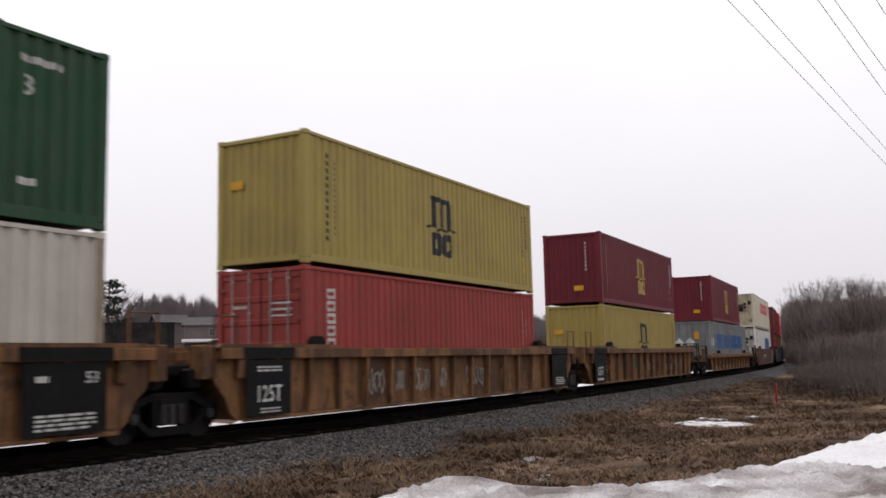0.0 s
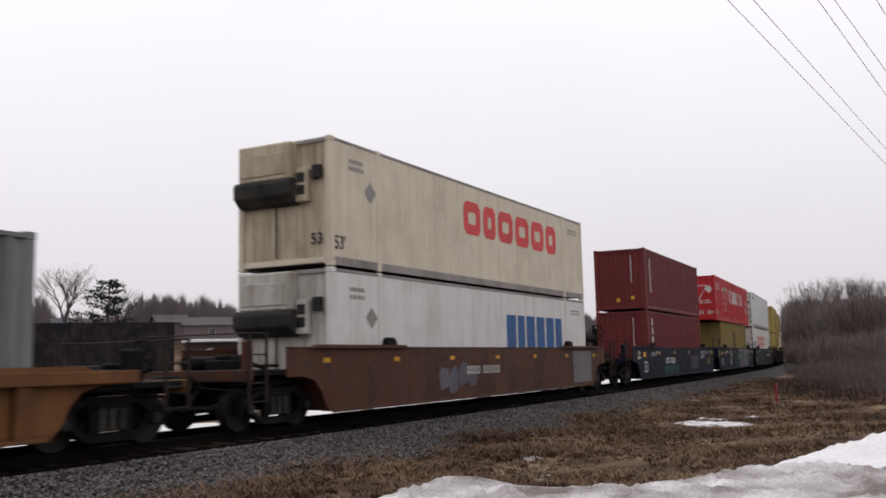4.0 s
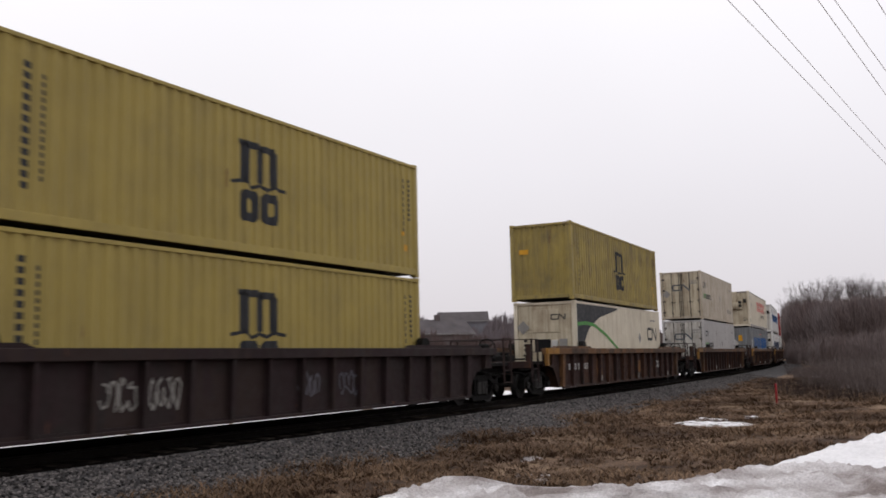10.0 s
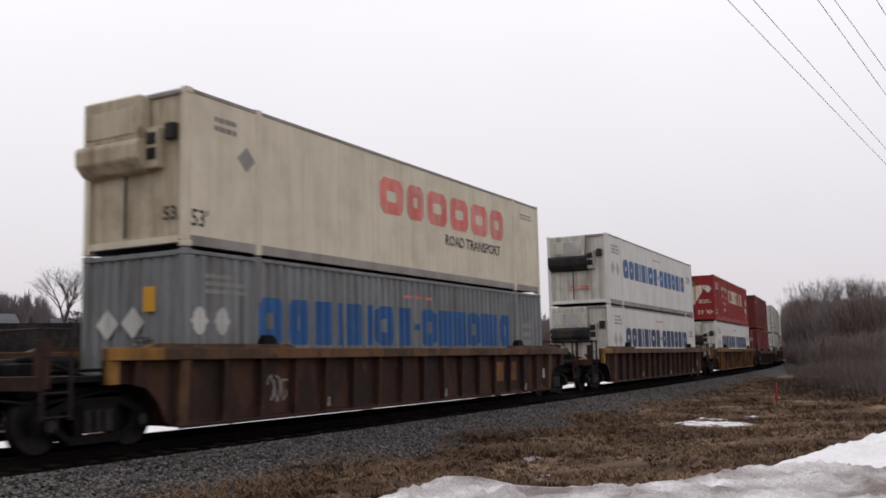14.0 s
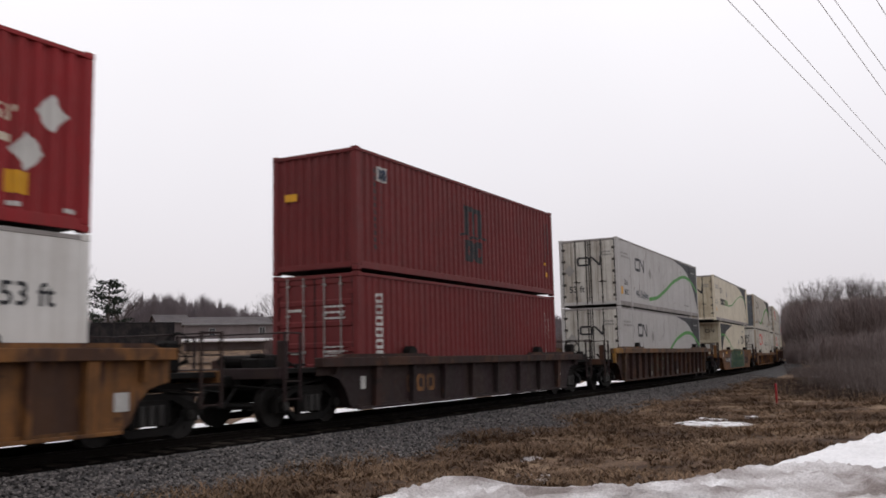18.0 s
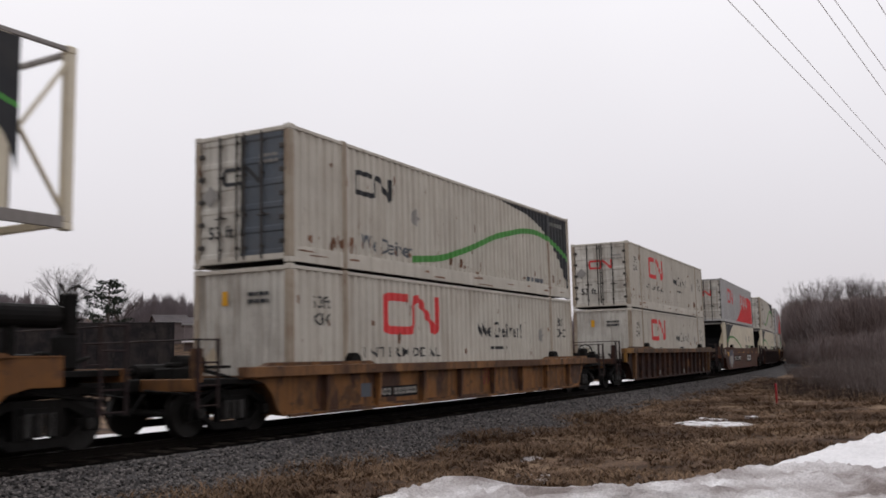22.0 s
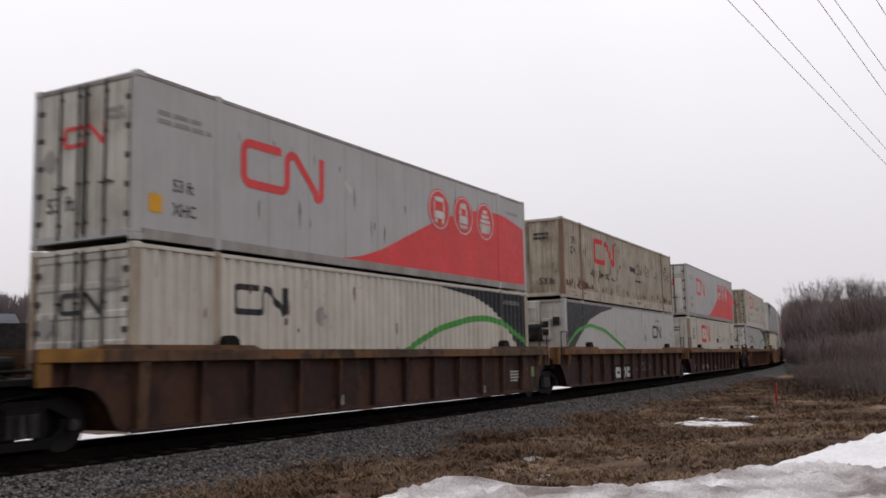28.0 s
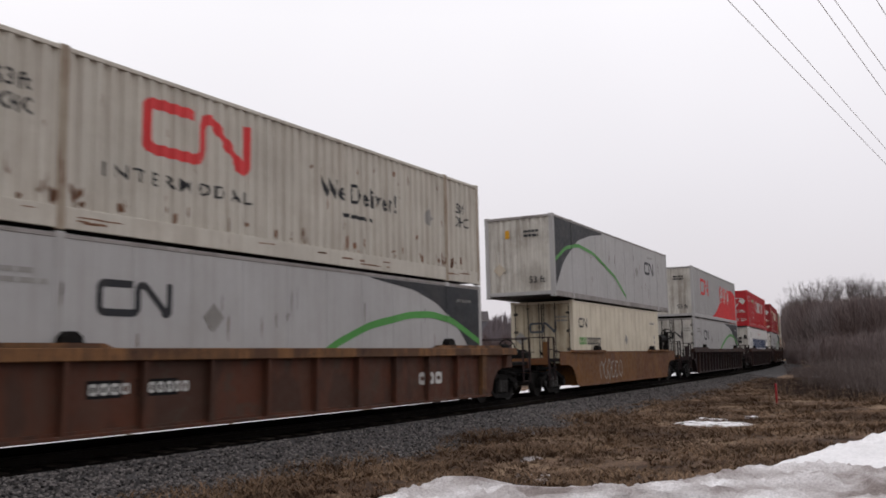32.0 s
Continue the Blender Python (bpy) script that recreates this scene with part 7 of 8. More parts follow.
# ---------------------------------------------------------------- snow, grass and stones beside the track
def snow_patch(name, label, outline, lift, material, seed, step=0.12):
    """A thin, uneven sheet of snow inside an outline on the ground."""
    r = random.Random(seed)
    n = len(outline)
    cx, cy = sum(p[0] for p in outline) / n, sum(p[1] for p in outline) / n
    rim = []
    for i in range(n):
        (ax, ay), (bx, by) = outline[i], outline[(i + 1) % n]
        for q in range(8):
            f = q / 8
            rim.append((ax + (bx - ax) * f + r.uniform(-1, 1) * step, ay + (by - ay) * f + r.uniform(-1, 1) * step))
    verts, faces, m = [(cx, cy, ground_z(cx, cy) + lift)], [], len(rim)
    for k in (0.4, 0.75, 1.0):
        for x, y in rim:
            px, py = cx + (x - cx) * k, cy + (y - cy) * k
            verts.append((px, py, ground_z(px, py) + (lift * r.uniform(0.6, 1.1) if k < 1 else -0.03)))
    for i in range(m):
        j = (i + 1) % m
        faces.append((0, 1 + i, 1 + j))
        for q in range(2):
            a, b = 1 + q * m, 1 + (q + 1) * m
            faces.append((a + i, b + i, b + j, a + j))
    return tagged(new(name, raw(name, verts, faces, material, True)), label, "snow", kind="stuff")


def ground_z(x, y):
    """Height of the ground at a place near the bend."""
    d = math.hypot(x, y - RADIUS)
    s = RADIUS * math.atan2(x, RADIUS - y)
    return terrain(RADIUS - d, s)


def snow_bank(label, crest, x0, x1, depth, material, top=-0.1):
    """A ploughed ridge of snow: its far edge follows the crest, its near side lies level."""
    xs, ys = zip(*crest)
    verts, faces = [], []
    us = np.linspace(x0, x1, int((x1 - x0) / 0.05))
    cross = np.concatenate([np.linspace(-depth, -0.6, 46), np.linspace(-0.55, 0.75, 34), [0.9, 1.1]])
    for u in us:
        cy = np.interp(u, xs, ys)
        end = min(1.0, (u - x0) / 0.9, (x1 - u) / 3.0)
        for c in cross:
            x, y = u + 0.25 * c, cy + c
            g = ground_z(x, y)
            n1 = noise.fractal(Vector((x * 0.9, y * 0.9, 1.0)), 1.0, 2.0, 5)
            n2 = noise.fractal(Vector((x * 3.5, y * 3.5, 5.0)), 0.9, 2.0, 4)
            n3 = noise.fractal(Vector((x * 11, y * 11, 8.0)), 0.8, 2.0, 3)
            shape = (math.exp(-(max(c, 0) / 0.45) ** 2)) * max(end, 0.0) ** 0.5
            z = g + (top - g) * shape + (0.075 * n1 + (0.07 if material is SNOW else 0.045) * n2 + (0.03 if material is SNOW else 0.004) * n3) * min(1, shape * 1.4) - (0.12 if c > 0.8 else 0)
            verts.append((x, y, z))
    k = len(cross)
    for i in range(len(us) - 1):
        for j in range(k - 1):
            a = i * k + j
            faces.append((a, a + k, a + k + 1, a + 1))
    return tagged(new("snow_bank", raw("snow_bank", verts, faces, material, True)), label, "snow", kind="stuff")


snow_bank("ploughed bank of old greyish snow beside the grass",
          [(6.4, -7.3), (7.3, -7.75), (7.55, -8.05), (8.0, -8.15), (8.65, -7.95), (8.7, -8.5), (8.75, -9.1), (8.9, -9.5), (9.4, -9.75), (9.6, -10.3), (10.5, -10.68), (11.4, -11.1), (12.3, -11.7), (14, -12.6)], 6.4, 14.0, 3.2, SNOW)
snow_bank("bank of clean white snow behind the grey one", [(11.6, -10.9), (12.3, -11.0), (13.3, -11.2), (16.6, -11.78), (22, -12.9), (34, -15)], 11.6, 34.0, 3.0, CLEANSNOW, -0.13)
for i, (label, pts) in enumerate([
        ("thin remnant of snow on brown grass", [(25.6, -6.25), (26.7, -6.3), (26.0, -7.1), (25.05, -7.2), (24.8, -6.75)]),
        ("ragged strip of snow on brown grass", [(23.6, -6.1), (24.1, -6.5), (23.95, -8.2), (22.9, -7.9), (22.7, -7.5), (23.1, -6.75)]),
        ("small remnant of snow on brown grass", [(27.98, -7.1), (28.29, -7.39), (27.26, -7.56), (26.98, -7.34)]),
        ("thin sliver of melting snow in the grass", [(15.12, -5.84), (15.49, -6.09), (15.15, -6.27), (14.79, -6.04)]),
        ("thin strip of melting snow in the grass", [(13.4, -6.53), (13.69, -7.13), (13.29, -7.32), (13.06, -6.88)]),
        ("last sliver of snow in the grass", [(12.88, -6.98), (13.08, -7.35), (12.77, -7.47), (12.59, -7.15)]),
        ("strip of snow at the foot of the wooded rise", [(67.5, -3.0), (71.5, -2.9), (70.5, -4.3), (66.0, -4.1)]),
        ("broken snow among the brush", [(46.0, -7.6), (48.0, -7.7), (47.6, -8.9), (45.6, -8.6)]),
        ("broken snow among the brush", [(48.0, -9.2), (50.5, -9.3), (49.6, -10.6), (47.4, -10.4)]),
        ("patch of snow below the thicket", [(50, -8.5), (56, -9), (58, -11), (52, -11)])]):
    snow_patch("snow_patch", label, pts, 0.035 if pts[0][0] < 20 else 0.06, SNOW if pts[0][0] < 20 else CLEANSNOW, 60 + i, 0.06 if pts[0][0] < 20 else 0.16)
def snow_strip():
    """Snow that still lies along the foot of the far side of the ballast."""
    verts, faces = [], []
    n = 190
    for i in range(n):
        s = -20 + i * 0.9
        w = 3.0 + 2.0 * noise.noise(Vector((s * 0.3, 0, 0)))
        c = 6.0 + 0.6 * noise.noise(Vector((s * 0.2, 4, 0)))
        for j in range(7):
            lat = c + w * (j / 6 - 0.5)
            p = along(s, lat).translation
            verts.append((p.x, p.y, ground_z(p.x, p.y) + ((0.16 if noise.noise(Vector((s * 0.55, 9, 0))) > 0.06 else -0.08) if 0 < j < 6 else -0.05) + 0.05 * noise.noise(Vector((s, lat, 0)))))
    for i in range(n - 1):
        for j in range(6):
            a = i * 7 + j
            faces.append((a, a + 7, a + 8, a + 1))
    return tagged(new("snow_strip", raw("snow_strip", verts, faces, CLEANSNOW, True)), "long strip of white snow beyond the track", "snow", kind="stuff")


snow_strip()
for i in range(10):
    r = random.Random(200 + i)
    s, lat = r.uniform(-4, 70), r.uniform(10.0, 18.0)
    c = along(s, lat).translation
    w, h = r.uniform(1.5, 5), r.uniform(0.8, 2.2)
    snow_patch("snow_patch", "melting snow on the far side of the track", [(c.x + w * math.cos(a), c.y + h * math.sin(a)) for a in (0, 1.05, 2.1, 3.14, 4.2, 5.2)], 0.08, CLEANSNOW, 300 + i, 0.25)


def grass():
    """Dead grass, flattened and uneven, in tufts."""
    r = np.random.RandomState(5)
    verts, faces = [], []
    for _ in range(24000):
        s = 4 + 60 * r.rand() ** 1.7
        lat = -(3.3 + 9.5 * r.rand())
        m = along(s, lat)
        x, y = m.translation.x, m.translation.y
        dens = noise.noise(Vector((x * 0.45, y * 0.45, 0)))
        if dens < -0.5:
            continue
        z = ground_z(x, y)
        tall = 0.035 + 0.11 * max(0.0, dens + 0.25) * (0.5 + 1.0 * r.rand())
        if lat > -4.6 and r.rand() < 0.4:
            tall += 0.06 * r.rand()
        lean = r.rand() * 6.283
        for b in range(8):
            a = lean + r.randn() * 0.9
            rad = 0.10 * r.rand()
            px, py = x + rad * math.cos(b), y + rad * math.sin(b)
            h = tall * (0.5 + r.rand())
            o = h * (0.8 + 2.2 * r.rand())
            w = 0.006 + 0.006 * r.rand()
            dx, dy = math.cos(a), math.sin(a)
            k = len(verts)
            verts += [(px - dy * w, py + dx * w, z - 0.02), (px + dy * w, py - dx * w, z - 0.02), (px + dx * o * 0.45 + dy * w * 0.8, py + dy * o * 0.45 - dx * w * 0.8, z + h * 0.65), (px + dx * o * 0.45 - dy * w * 0.8, py + dy * o * 0.45 + dx * w * 0.8, z + h * 0.65), (px + dx * o, py + dy * o, z + h)]
            faces += [(k, k + 1, k + 2, k + 3), (k + 3, k + 2, k + 4)]
    return tagged(new("dry_grass", raw("dry_grass", verts, faces, STRAW)), "flattened dead brown grass in tufts", "grass", kind="stuff")


grass()


def stones():
    """Crushed stone on the shoulder of the ballast."""
    r = np.random.RandomState(7)
    t = (1 + 5 ** 0.5) / 2
    ico = np.array([(-1, t, 0), (1, t, 0), (-1, -t, 0), (1, -t, 0), (0, -1, t), (0, 1, t), (0, -1, -t), (0, 1, -t), (t, 0, -1), (t, 0, 1), (-t, 0, -1), (-t, 0, 1)]) / 1.9
    tri = [(0, 11, 5), (0, 5, 1), (0, 1, 7), (0, 7, 10), (0, 10, 11), (1, 5, 9), (5, 11, 4), (11, 10, 2), (10, 7, 6), (7, 1, 8), (3, 9, 4), (3, 4, 2), (3, 2, 6), (3, 6, 8), (3, 8, 9), (4, 9, 5), (2, 4, 11), (6, 2, 10), (8, 6, 7), (9, 8, 1)]
    verts, faces = [], []
    bed = ((-4.4, -0.62), (-3.7, -0.54), (-2.9, -0.42), (-1.9, -0.27), (-1.3, -0.25))
    for _ in range(26000):
        s = 5 + 62 * r.rand() ** 1.9
        lat = -1.62 - 2.7 * r.rand() ** 0.9
        z = np.interp(lat, [b[0] for b in bed], [b[1] for b in bed])
        c = along(s, lat).translation
        size = 0.016 + 0.02 * r.rand()
        q = ico * (1 + 0.5 * (r.rand(12, 1) - 0.5)) * np.array((1, 0.6 + 0.4 * r.rand(), 0.5 + 0.3 * r.rand())) * size
        a = r.rand() * 6.283
        ca, sa = math.cos(a), math.sin(a)
        k = len(verts)
        verts += [(c.x + v[0] * ca - v[1] * sa, c.y + v[0] * sa + v[1] * ca, z + 0.012 + v[2]) for v in q]
        faces += [(k + p, k + u, k + w) for p, u, w in tri]
    return tagged(new("ballast_stones", raw("ballast_stones", verts, faces, STONE)), "grey crushed stones on the shoulder of the track", "stones", kind="stuff")


stones()


# ---------------------------------------------------------------- trees, thickets
def tube(verts, faces, a, b, ra, rb, n=5):
    d = (b - a).normalized()
    u = d.orthogonal().normalized()
    w = d.cross(u)
    k = len(verts)
    for p, rr in ((a, ra), (b, rb)):
        for i in range(n):
            t = 2 * math.pi * i / n
            verts.append(p + u * (rr * math.cos(t)) + w * (rr * math.sin(t)))
    for i in range(n):
        j = (i + 1) % n
        faces.append((k + i, k + j, k + n + j, k + n + i))


def grow(verts, faces, p, d, length, radius, depth, r, spread=0.55, up=0.18):
    q = p
    steps = 3 if depth > 2 else 2
    for i in range(steps):
        d = (d + Vector((r.gauss(0, 0.1), r.gauss(0, 0.1), r.gauss(0, 0.06) + up * 0.25))).normalized()
        e = q + d * (length / steps)
        tube(verts, faces, q, e, radius * (1 - 0.28 * i / steps), radius * (1 - 0.28 * (i + 1) / steps), 6 if depth > 3 else 3)
        q = e
        if depth > 0 and i > 0:
            for _ in range(2 if depth > 1 else 3):
                side = Vector((r.gauss(0, 1), r.gauss(0, 1), r.gauss(0, 0.3))).normalized()
                grow(verts, faces, q, (d + side * spread).normalized(), length * r.uniform(0.55, 0.78), radius * r.uniform(0.42, 0.6), depth - 1, r, spread, up)


def tree_meshes(seed, height, depth=5, spread=0.55, fork=1, lean=0.42, mat=TWIG, thin=1.0):
    r = random.Random(seed)
    tv, tf, cv, cf = [], [], [], []
    trunk_top = Vector((r.gauss(0, 0.2), r.gauss(0, 0.2), height * 0.3))
    tube(tv, tf, Vector((0, 0, -0.3)), trunk_top * 0.5, height * 0.017, height * 0.014, 8)
    tube(tv, tf, trunk_top * 0.5, trunk_top, height * 0.014, height * 0.012, 8)
    for i in range(3 + fork):
        a = i * 2.2 + r.random()
        grow(cv, cf, trunk_top, Vector((lean * math.cos(a), lean * math.sin(a), 1.0)).normalized(), height * 0.26, height * 0.009 * thin, depth - 1, r, spread)
    return raw("trunk", [tuple(v) for v in tv], tf, BARK, True), raw("crown", [tuple(v) for v in cv], cf, mat)


def tree(meshes, x, y, z, turn, size, label, group):
    ob = empty("bare_tree")
    hang("trunk", meshes[0], ob)
    hang("crown", meshes[1], ob, "bare grey twigs")
    ob.matrix_basis = Matrix.Translation((x, y, z)) @ Matrix.Rotation(turn, 4, "Z") @ Matrix.Diagonal((size, size, size, 1))
    return tagged(ob, label, "tree", group=group)


def at_bearing(deg, dist):
    a = radians(deg)
    return EYE[0] + dist * math.sin(a), EYE[1] + dist * math.cos(a)


OAK = [tree_meshes(s, 11.0, 5, 0.3, lean=0.13, mat=CRESTTWIG, thin=0.95) for s in (1, 2, 3, 5)]
ELM = tree_meshes(4, 11.0, 6, 0.55, lean=0.36, thin=1.25)
ELM_TOP = max(v.co.z for v in ELM[1].vertices)
rt = random.Random(12)
# wood on the rise past the bend
OAK_TOP = [max(v.co.z for v in m[1].vertices) for m in OAK]
for i, deg in enumerate((80.8, 81.3, 81.7, 81.95, 82.6, 82.85, 83.1, 83.35, 84.0, 84.25, 84.75, 85.0, 85.3, 85.75, 86.3, 87.2, 88.0, 89.1, 90.3, 91.2, 92.6, 94.0)):
    dist = np.interp(deg, (80.6, 82, 84, 96), (205, 165, 142, 132)) * rt.uniform(0.96, 1.04)
    x, y = at_bearing(deg, dist)
    crest = 1.2 + dist * float(np.interp(deg, (80.7, 81.7, 82.9, 85, 86, 94), (0.059, 0.0745, 0.079, 0.076, 0.075, 0.08))) * rt.uniform(0.9, 1.0)
    base = ground_z(x, y)
    tree(OAK[i % 4], x, y, base, rt.uniform(0, 6), (crest - base) / OAK_TOP[i % 4], "tall bare tree of the wood on the rise", "trees of the wood")
# single trees behind the far side
for deg, dist, size, base in ((37.6, 120, 11.2, 3.2), (49.93, 110, 8.6, 1.7), (40.6, 122, 8.6, 3.0), (53.8, 75, 4.6, 0.5)):
    x, y = at_bearing(deg, dist)
    tree(ELM, x, y, base, deg, size / ELM_TOP, "bare tree standing above the far thicket", "single trees")


def thicket(name, label, rows, n, seed, hmin, hmax, w=0.03, mat=TWIG, rise=False):
    """Leafless scrub: a mass of thin upright and leaning stems with side twigs. rows: bearing, near, far, foot height, scale."""
    r = np.random.RandomState(seed)
    verts, faces = [], []
    degs = [q[0] for q in rows]
    for _ in range(n):
        deg = degs[0] + (degs[-1] - degs[0]) * r.rand()
        near, far, foot, sc = (np.interp(deg, degs, [q[k] for q in rows]) for k in (1, 2, 3, 4))
        dist = near + (far - near) * r.rand()
        x, y = at_bearing(deg, dist)
        if rise and noise.noise(Vector((x * 0.22, y * 0.4, 7))) < -0.45 + 0.5 * (dist < near + 7) * r.rand():
            continue
        h = (hmin + (hmax - hmin) * r.rand() ** 1.5) * sc * (0.75 + 0.5 * noise.noise(Vector((x * 0.15, y * 0.15, 2))))
        z = max(foot, ground_z(x, y) - 0.1) if rise else foot
        lx, ly = r.randn() * 0.14 * h, r.randn() * 0.14 * h
        p, q = Vector((x, y, z)), Vector((x + lx, y + ly, z + h))
        ww = w * (0.6 + 0.8 * r.rand())
        vx, vy = math.cos(radians(deg)), -math.sin(radians(deg))
        k = len(verts)
        verts += [(p.x - vx * ww, p.y - vy * ww, p.z), (p.x + vx * ww, p.y + vy * ww, p.z), tuple(q)]
        faces.append((k, k + 1, k + 2))
        for b in range(5):
            f = 0.25 + 0.65 * r.rand()
            c = p.lerp(q, f)
            e = c + Vector((r.randn() * 0.3, r.randn() * 0.3, 0.25 + 0.35 * r.rand())) * h * 0.42
            k = len(verts)
            verts += [tuple(c), (c.x + vx * ww * 0.9, c.y + vy * ww * 0.9, c.z + ww), tuple(e)]
            faces.append((k, k + 1, k + 2))
    return tagged(new(name, raw(name, verts, faces, mat)), label, "scrub", kind="stuff")


thicket("thicket", "dense leafless brown scrub on the rise past the bend", [(79.8, 128, 150, 0.0, 0.35), (81, 115, 150, 0.6, 0.75), (82.5, 100, 150, 0.6, 0.9), (95, 90, 140, 1.0, 0.95)], 16000, 21, 1.2, 4.2, 0.022, HILLTWIG, True)
thicket("thicket", "leafless brush on the near bank of the track", [(80.3, 85, 110, -2, 0.25), (81.3, 48, 90, -2, 0.5), (83, 43, 75, -2, 0.8), (88, 33, 60, -2, 0.85), (96, 26, 50, -2, 1.0)], 15000, 22, 0.5, 2.3, 0.010, BRUSHTWIG, True)
thicket("thicket", "brown hedge of scrub behind the track", [(49, 62, 75, -0.3, 0.75), (52, 52, 66, -0.3, 1.0), (58, 52, 66, -0.3, 0.95), (62, 62, 80, 0.0, 0.7), (70, 80, 100, 0.0, 0.9), (80, 150, 180, 0.0, 1.0)], 9000, 23, 1.5, 3.4, 0.018, HEDGETWIG)
thicket("thicket", "low dark brush at the foot of the rise", [(78.6, 46, 58, -2, 0.35), (80.0, 42, 62, -2, 0.9), (81.2, 38, 58, -2, 1.3), (82.6, 36, 56, -2, 1.0), (85.5, 34, 50, -2, 0.75), (90, 30, 44, -2, 0.8)], 4200, 35, 0.22, 0.75, 0.011, DARKTWIG, True)


def wood(name, label, rows, n, seed, hmin, hmax, twigs, w, mat=TWIG, rise=False, crest=0.0):
    """Leafless trees in a mass: a stem each, and a rounded crown of fine twigs. rows: bearing, near, far, foot height, scale."""
    r = np.random.RandomState(seed)
    verts, faces = [], []
    degs = [q[0] for q in rows]

    def blade(a, b, ww, vx, vy):
        k = len(verts)
        verts.extend([(a[0] - vx * ww, a[1] - vy * ww, a[2]), (a[0] + vx * ww, a[1] + vy * ww, a[2]), tuple(b)])
        faces.append((k, k + 1, k + 2))
    for _ in range(n):
        deg = degs[0] + (degs[-1] - degs[0]) * r.rand()
        near, far, foot, sc = (np.interp(deg, degs, [q[k] for q in rows]) for k in (1, 2, 3, 4))
        dist = near + (far - near) * r.rand()
        x, y = at_bearing(deg, dist)
        h = (hmin + (hmax - hmin) * r.rand()) * sc
        foot = max(foot, ground_z(x, y) - 0.1) if rise else foot
        if crest:
            h = max((1.2 + crest * dist * r.uniform(0.66, 1.0) * sc - foot) / 0.92, 1.5)
        vx, vy = math.cos(radians(deg)), -math.sin(radians(deg))
        blade((x, y, foot), (x + r.randn() * 0.03 * h, y + r.randn() * 0.03 * h, foot + h * 0.9), w * 2.5, vx, vy)
        rad = h * (0.22 + 0.1 * r.rand())
        for _ in range(twigs):
            a, u = r.rand() * 6.283, r.rand() ** 0.6
            zz = 0.25 + 0.55 * r.rand()
            c = np.array((x, y, foot + h * zz)) + np.array((math.cos(a), math.sin(a), 0)) * rad * 0.35 * u * r.rand()
            out = rad * (0.5 + 0.6 * r.rand()) * math.sin(math.pi * min(0.25 + zz * 0.8, 0.95))
            t = c + np.array((math.cos(a) * out * u * 0.6, math.sin(a) * out * u * 0.6, h * (0.14 + 0.3 * r.rand()) * (1.25 - zz)))
            blade(c, t, w * (0.6 + 0.8 * r.rand()), vx, vy)
    return tagged(new(name, raw(name, verts, faces, mat)), label, "wood", kind="stuff")


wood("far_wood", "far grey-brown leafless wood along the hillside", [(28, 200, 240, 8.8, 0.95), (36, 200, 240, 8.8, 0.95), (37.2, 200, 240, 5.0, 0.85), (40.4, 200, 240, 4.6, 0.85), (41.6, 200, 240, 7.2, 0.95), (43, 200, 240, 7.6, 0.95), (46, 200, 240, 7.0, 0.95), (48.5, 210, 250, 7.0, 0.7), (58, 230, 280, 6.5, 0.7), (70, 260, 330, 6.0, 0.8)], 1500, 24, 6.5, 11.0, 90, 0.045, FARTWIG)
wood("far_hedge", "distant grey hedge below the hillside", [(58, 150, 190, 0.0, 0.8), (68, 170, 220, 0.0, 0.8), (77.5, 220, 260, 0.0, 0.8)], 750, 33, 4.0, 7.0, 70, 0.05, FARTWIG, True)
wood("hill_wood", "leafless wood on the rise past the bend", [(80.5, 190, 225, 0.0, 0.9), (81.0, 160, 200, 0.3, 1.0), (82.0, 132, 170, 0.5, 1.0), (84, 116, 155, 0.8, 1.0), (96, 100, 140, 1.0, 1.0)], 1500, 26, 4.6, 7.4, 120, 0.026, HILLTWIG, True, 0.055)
wood("scrub_wood", "tangle of leafless scrub on the near slope of the rise", [(80.5, 115, 125, -0.2, 0.3), (82, 90, 120, -0.2, 0.6), (85, 70, 105, -0.2, 0.75), (96, 50, 90, 0.0, 0.8)], 900, 27, 2.0, 4.6, 80, 0.02, HILLTWIG, True)
wood("hedge_wood", "brown hedge of leafless scrub behind the track", [(48.5, 66, 80, -0.4, 0.6), (51, 54, 70, -0.3, 0.9), (54, 52, 68, -0.3, 1.1), (58, 54, 70, -0.3, 0.75), (62, 62, 80, 0.0, 0.6), (72, 80, 100, 0.0, 0.8), (80, 150, 170, 0.0, 0.8)], 420, 28, 3.6, 5.6, 80, 0.018, HEDGETWIG)


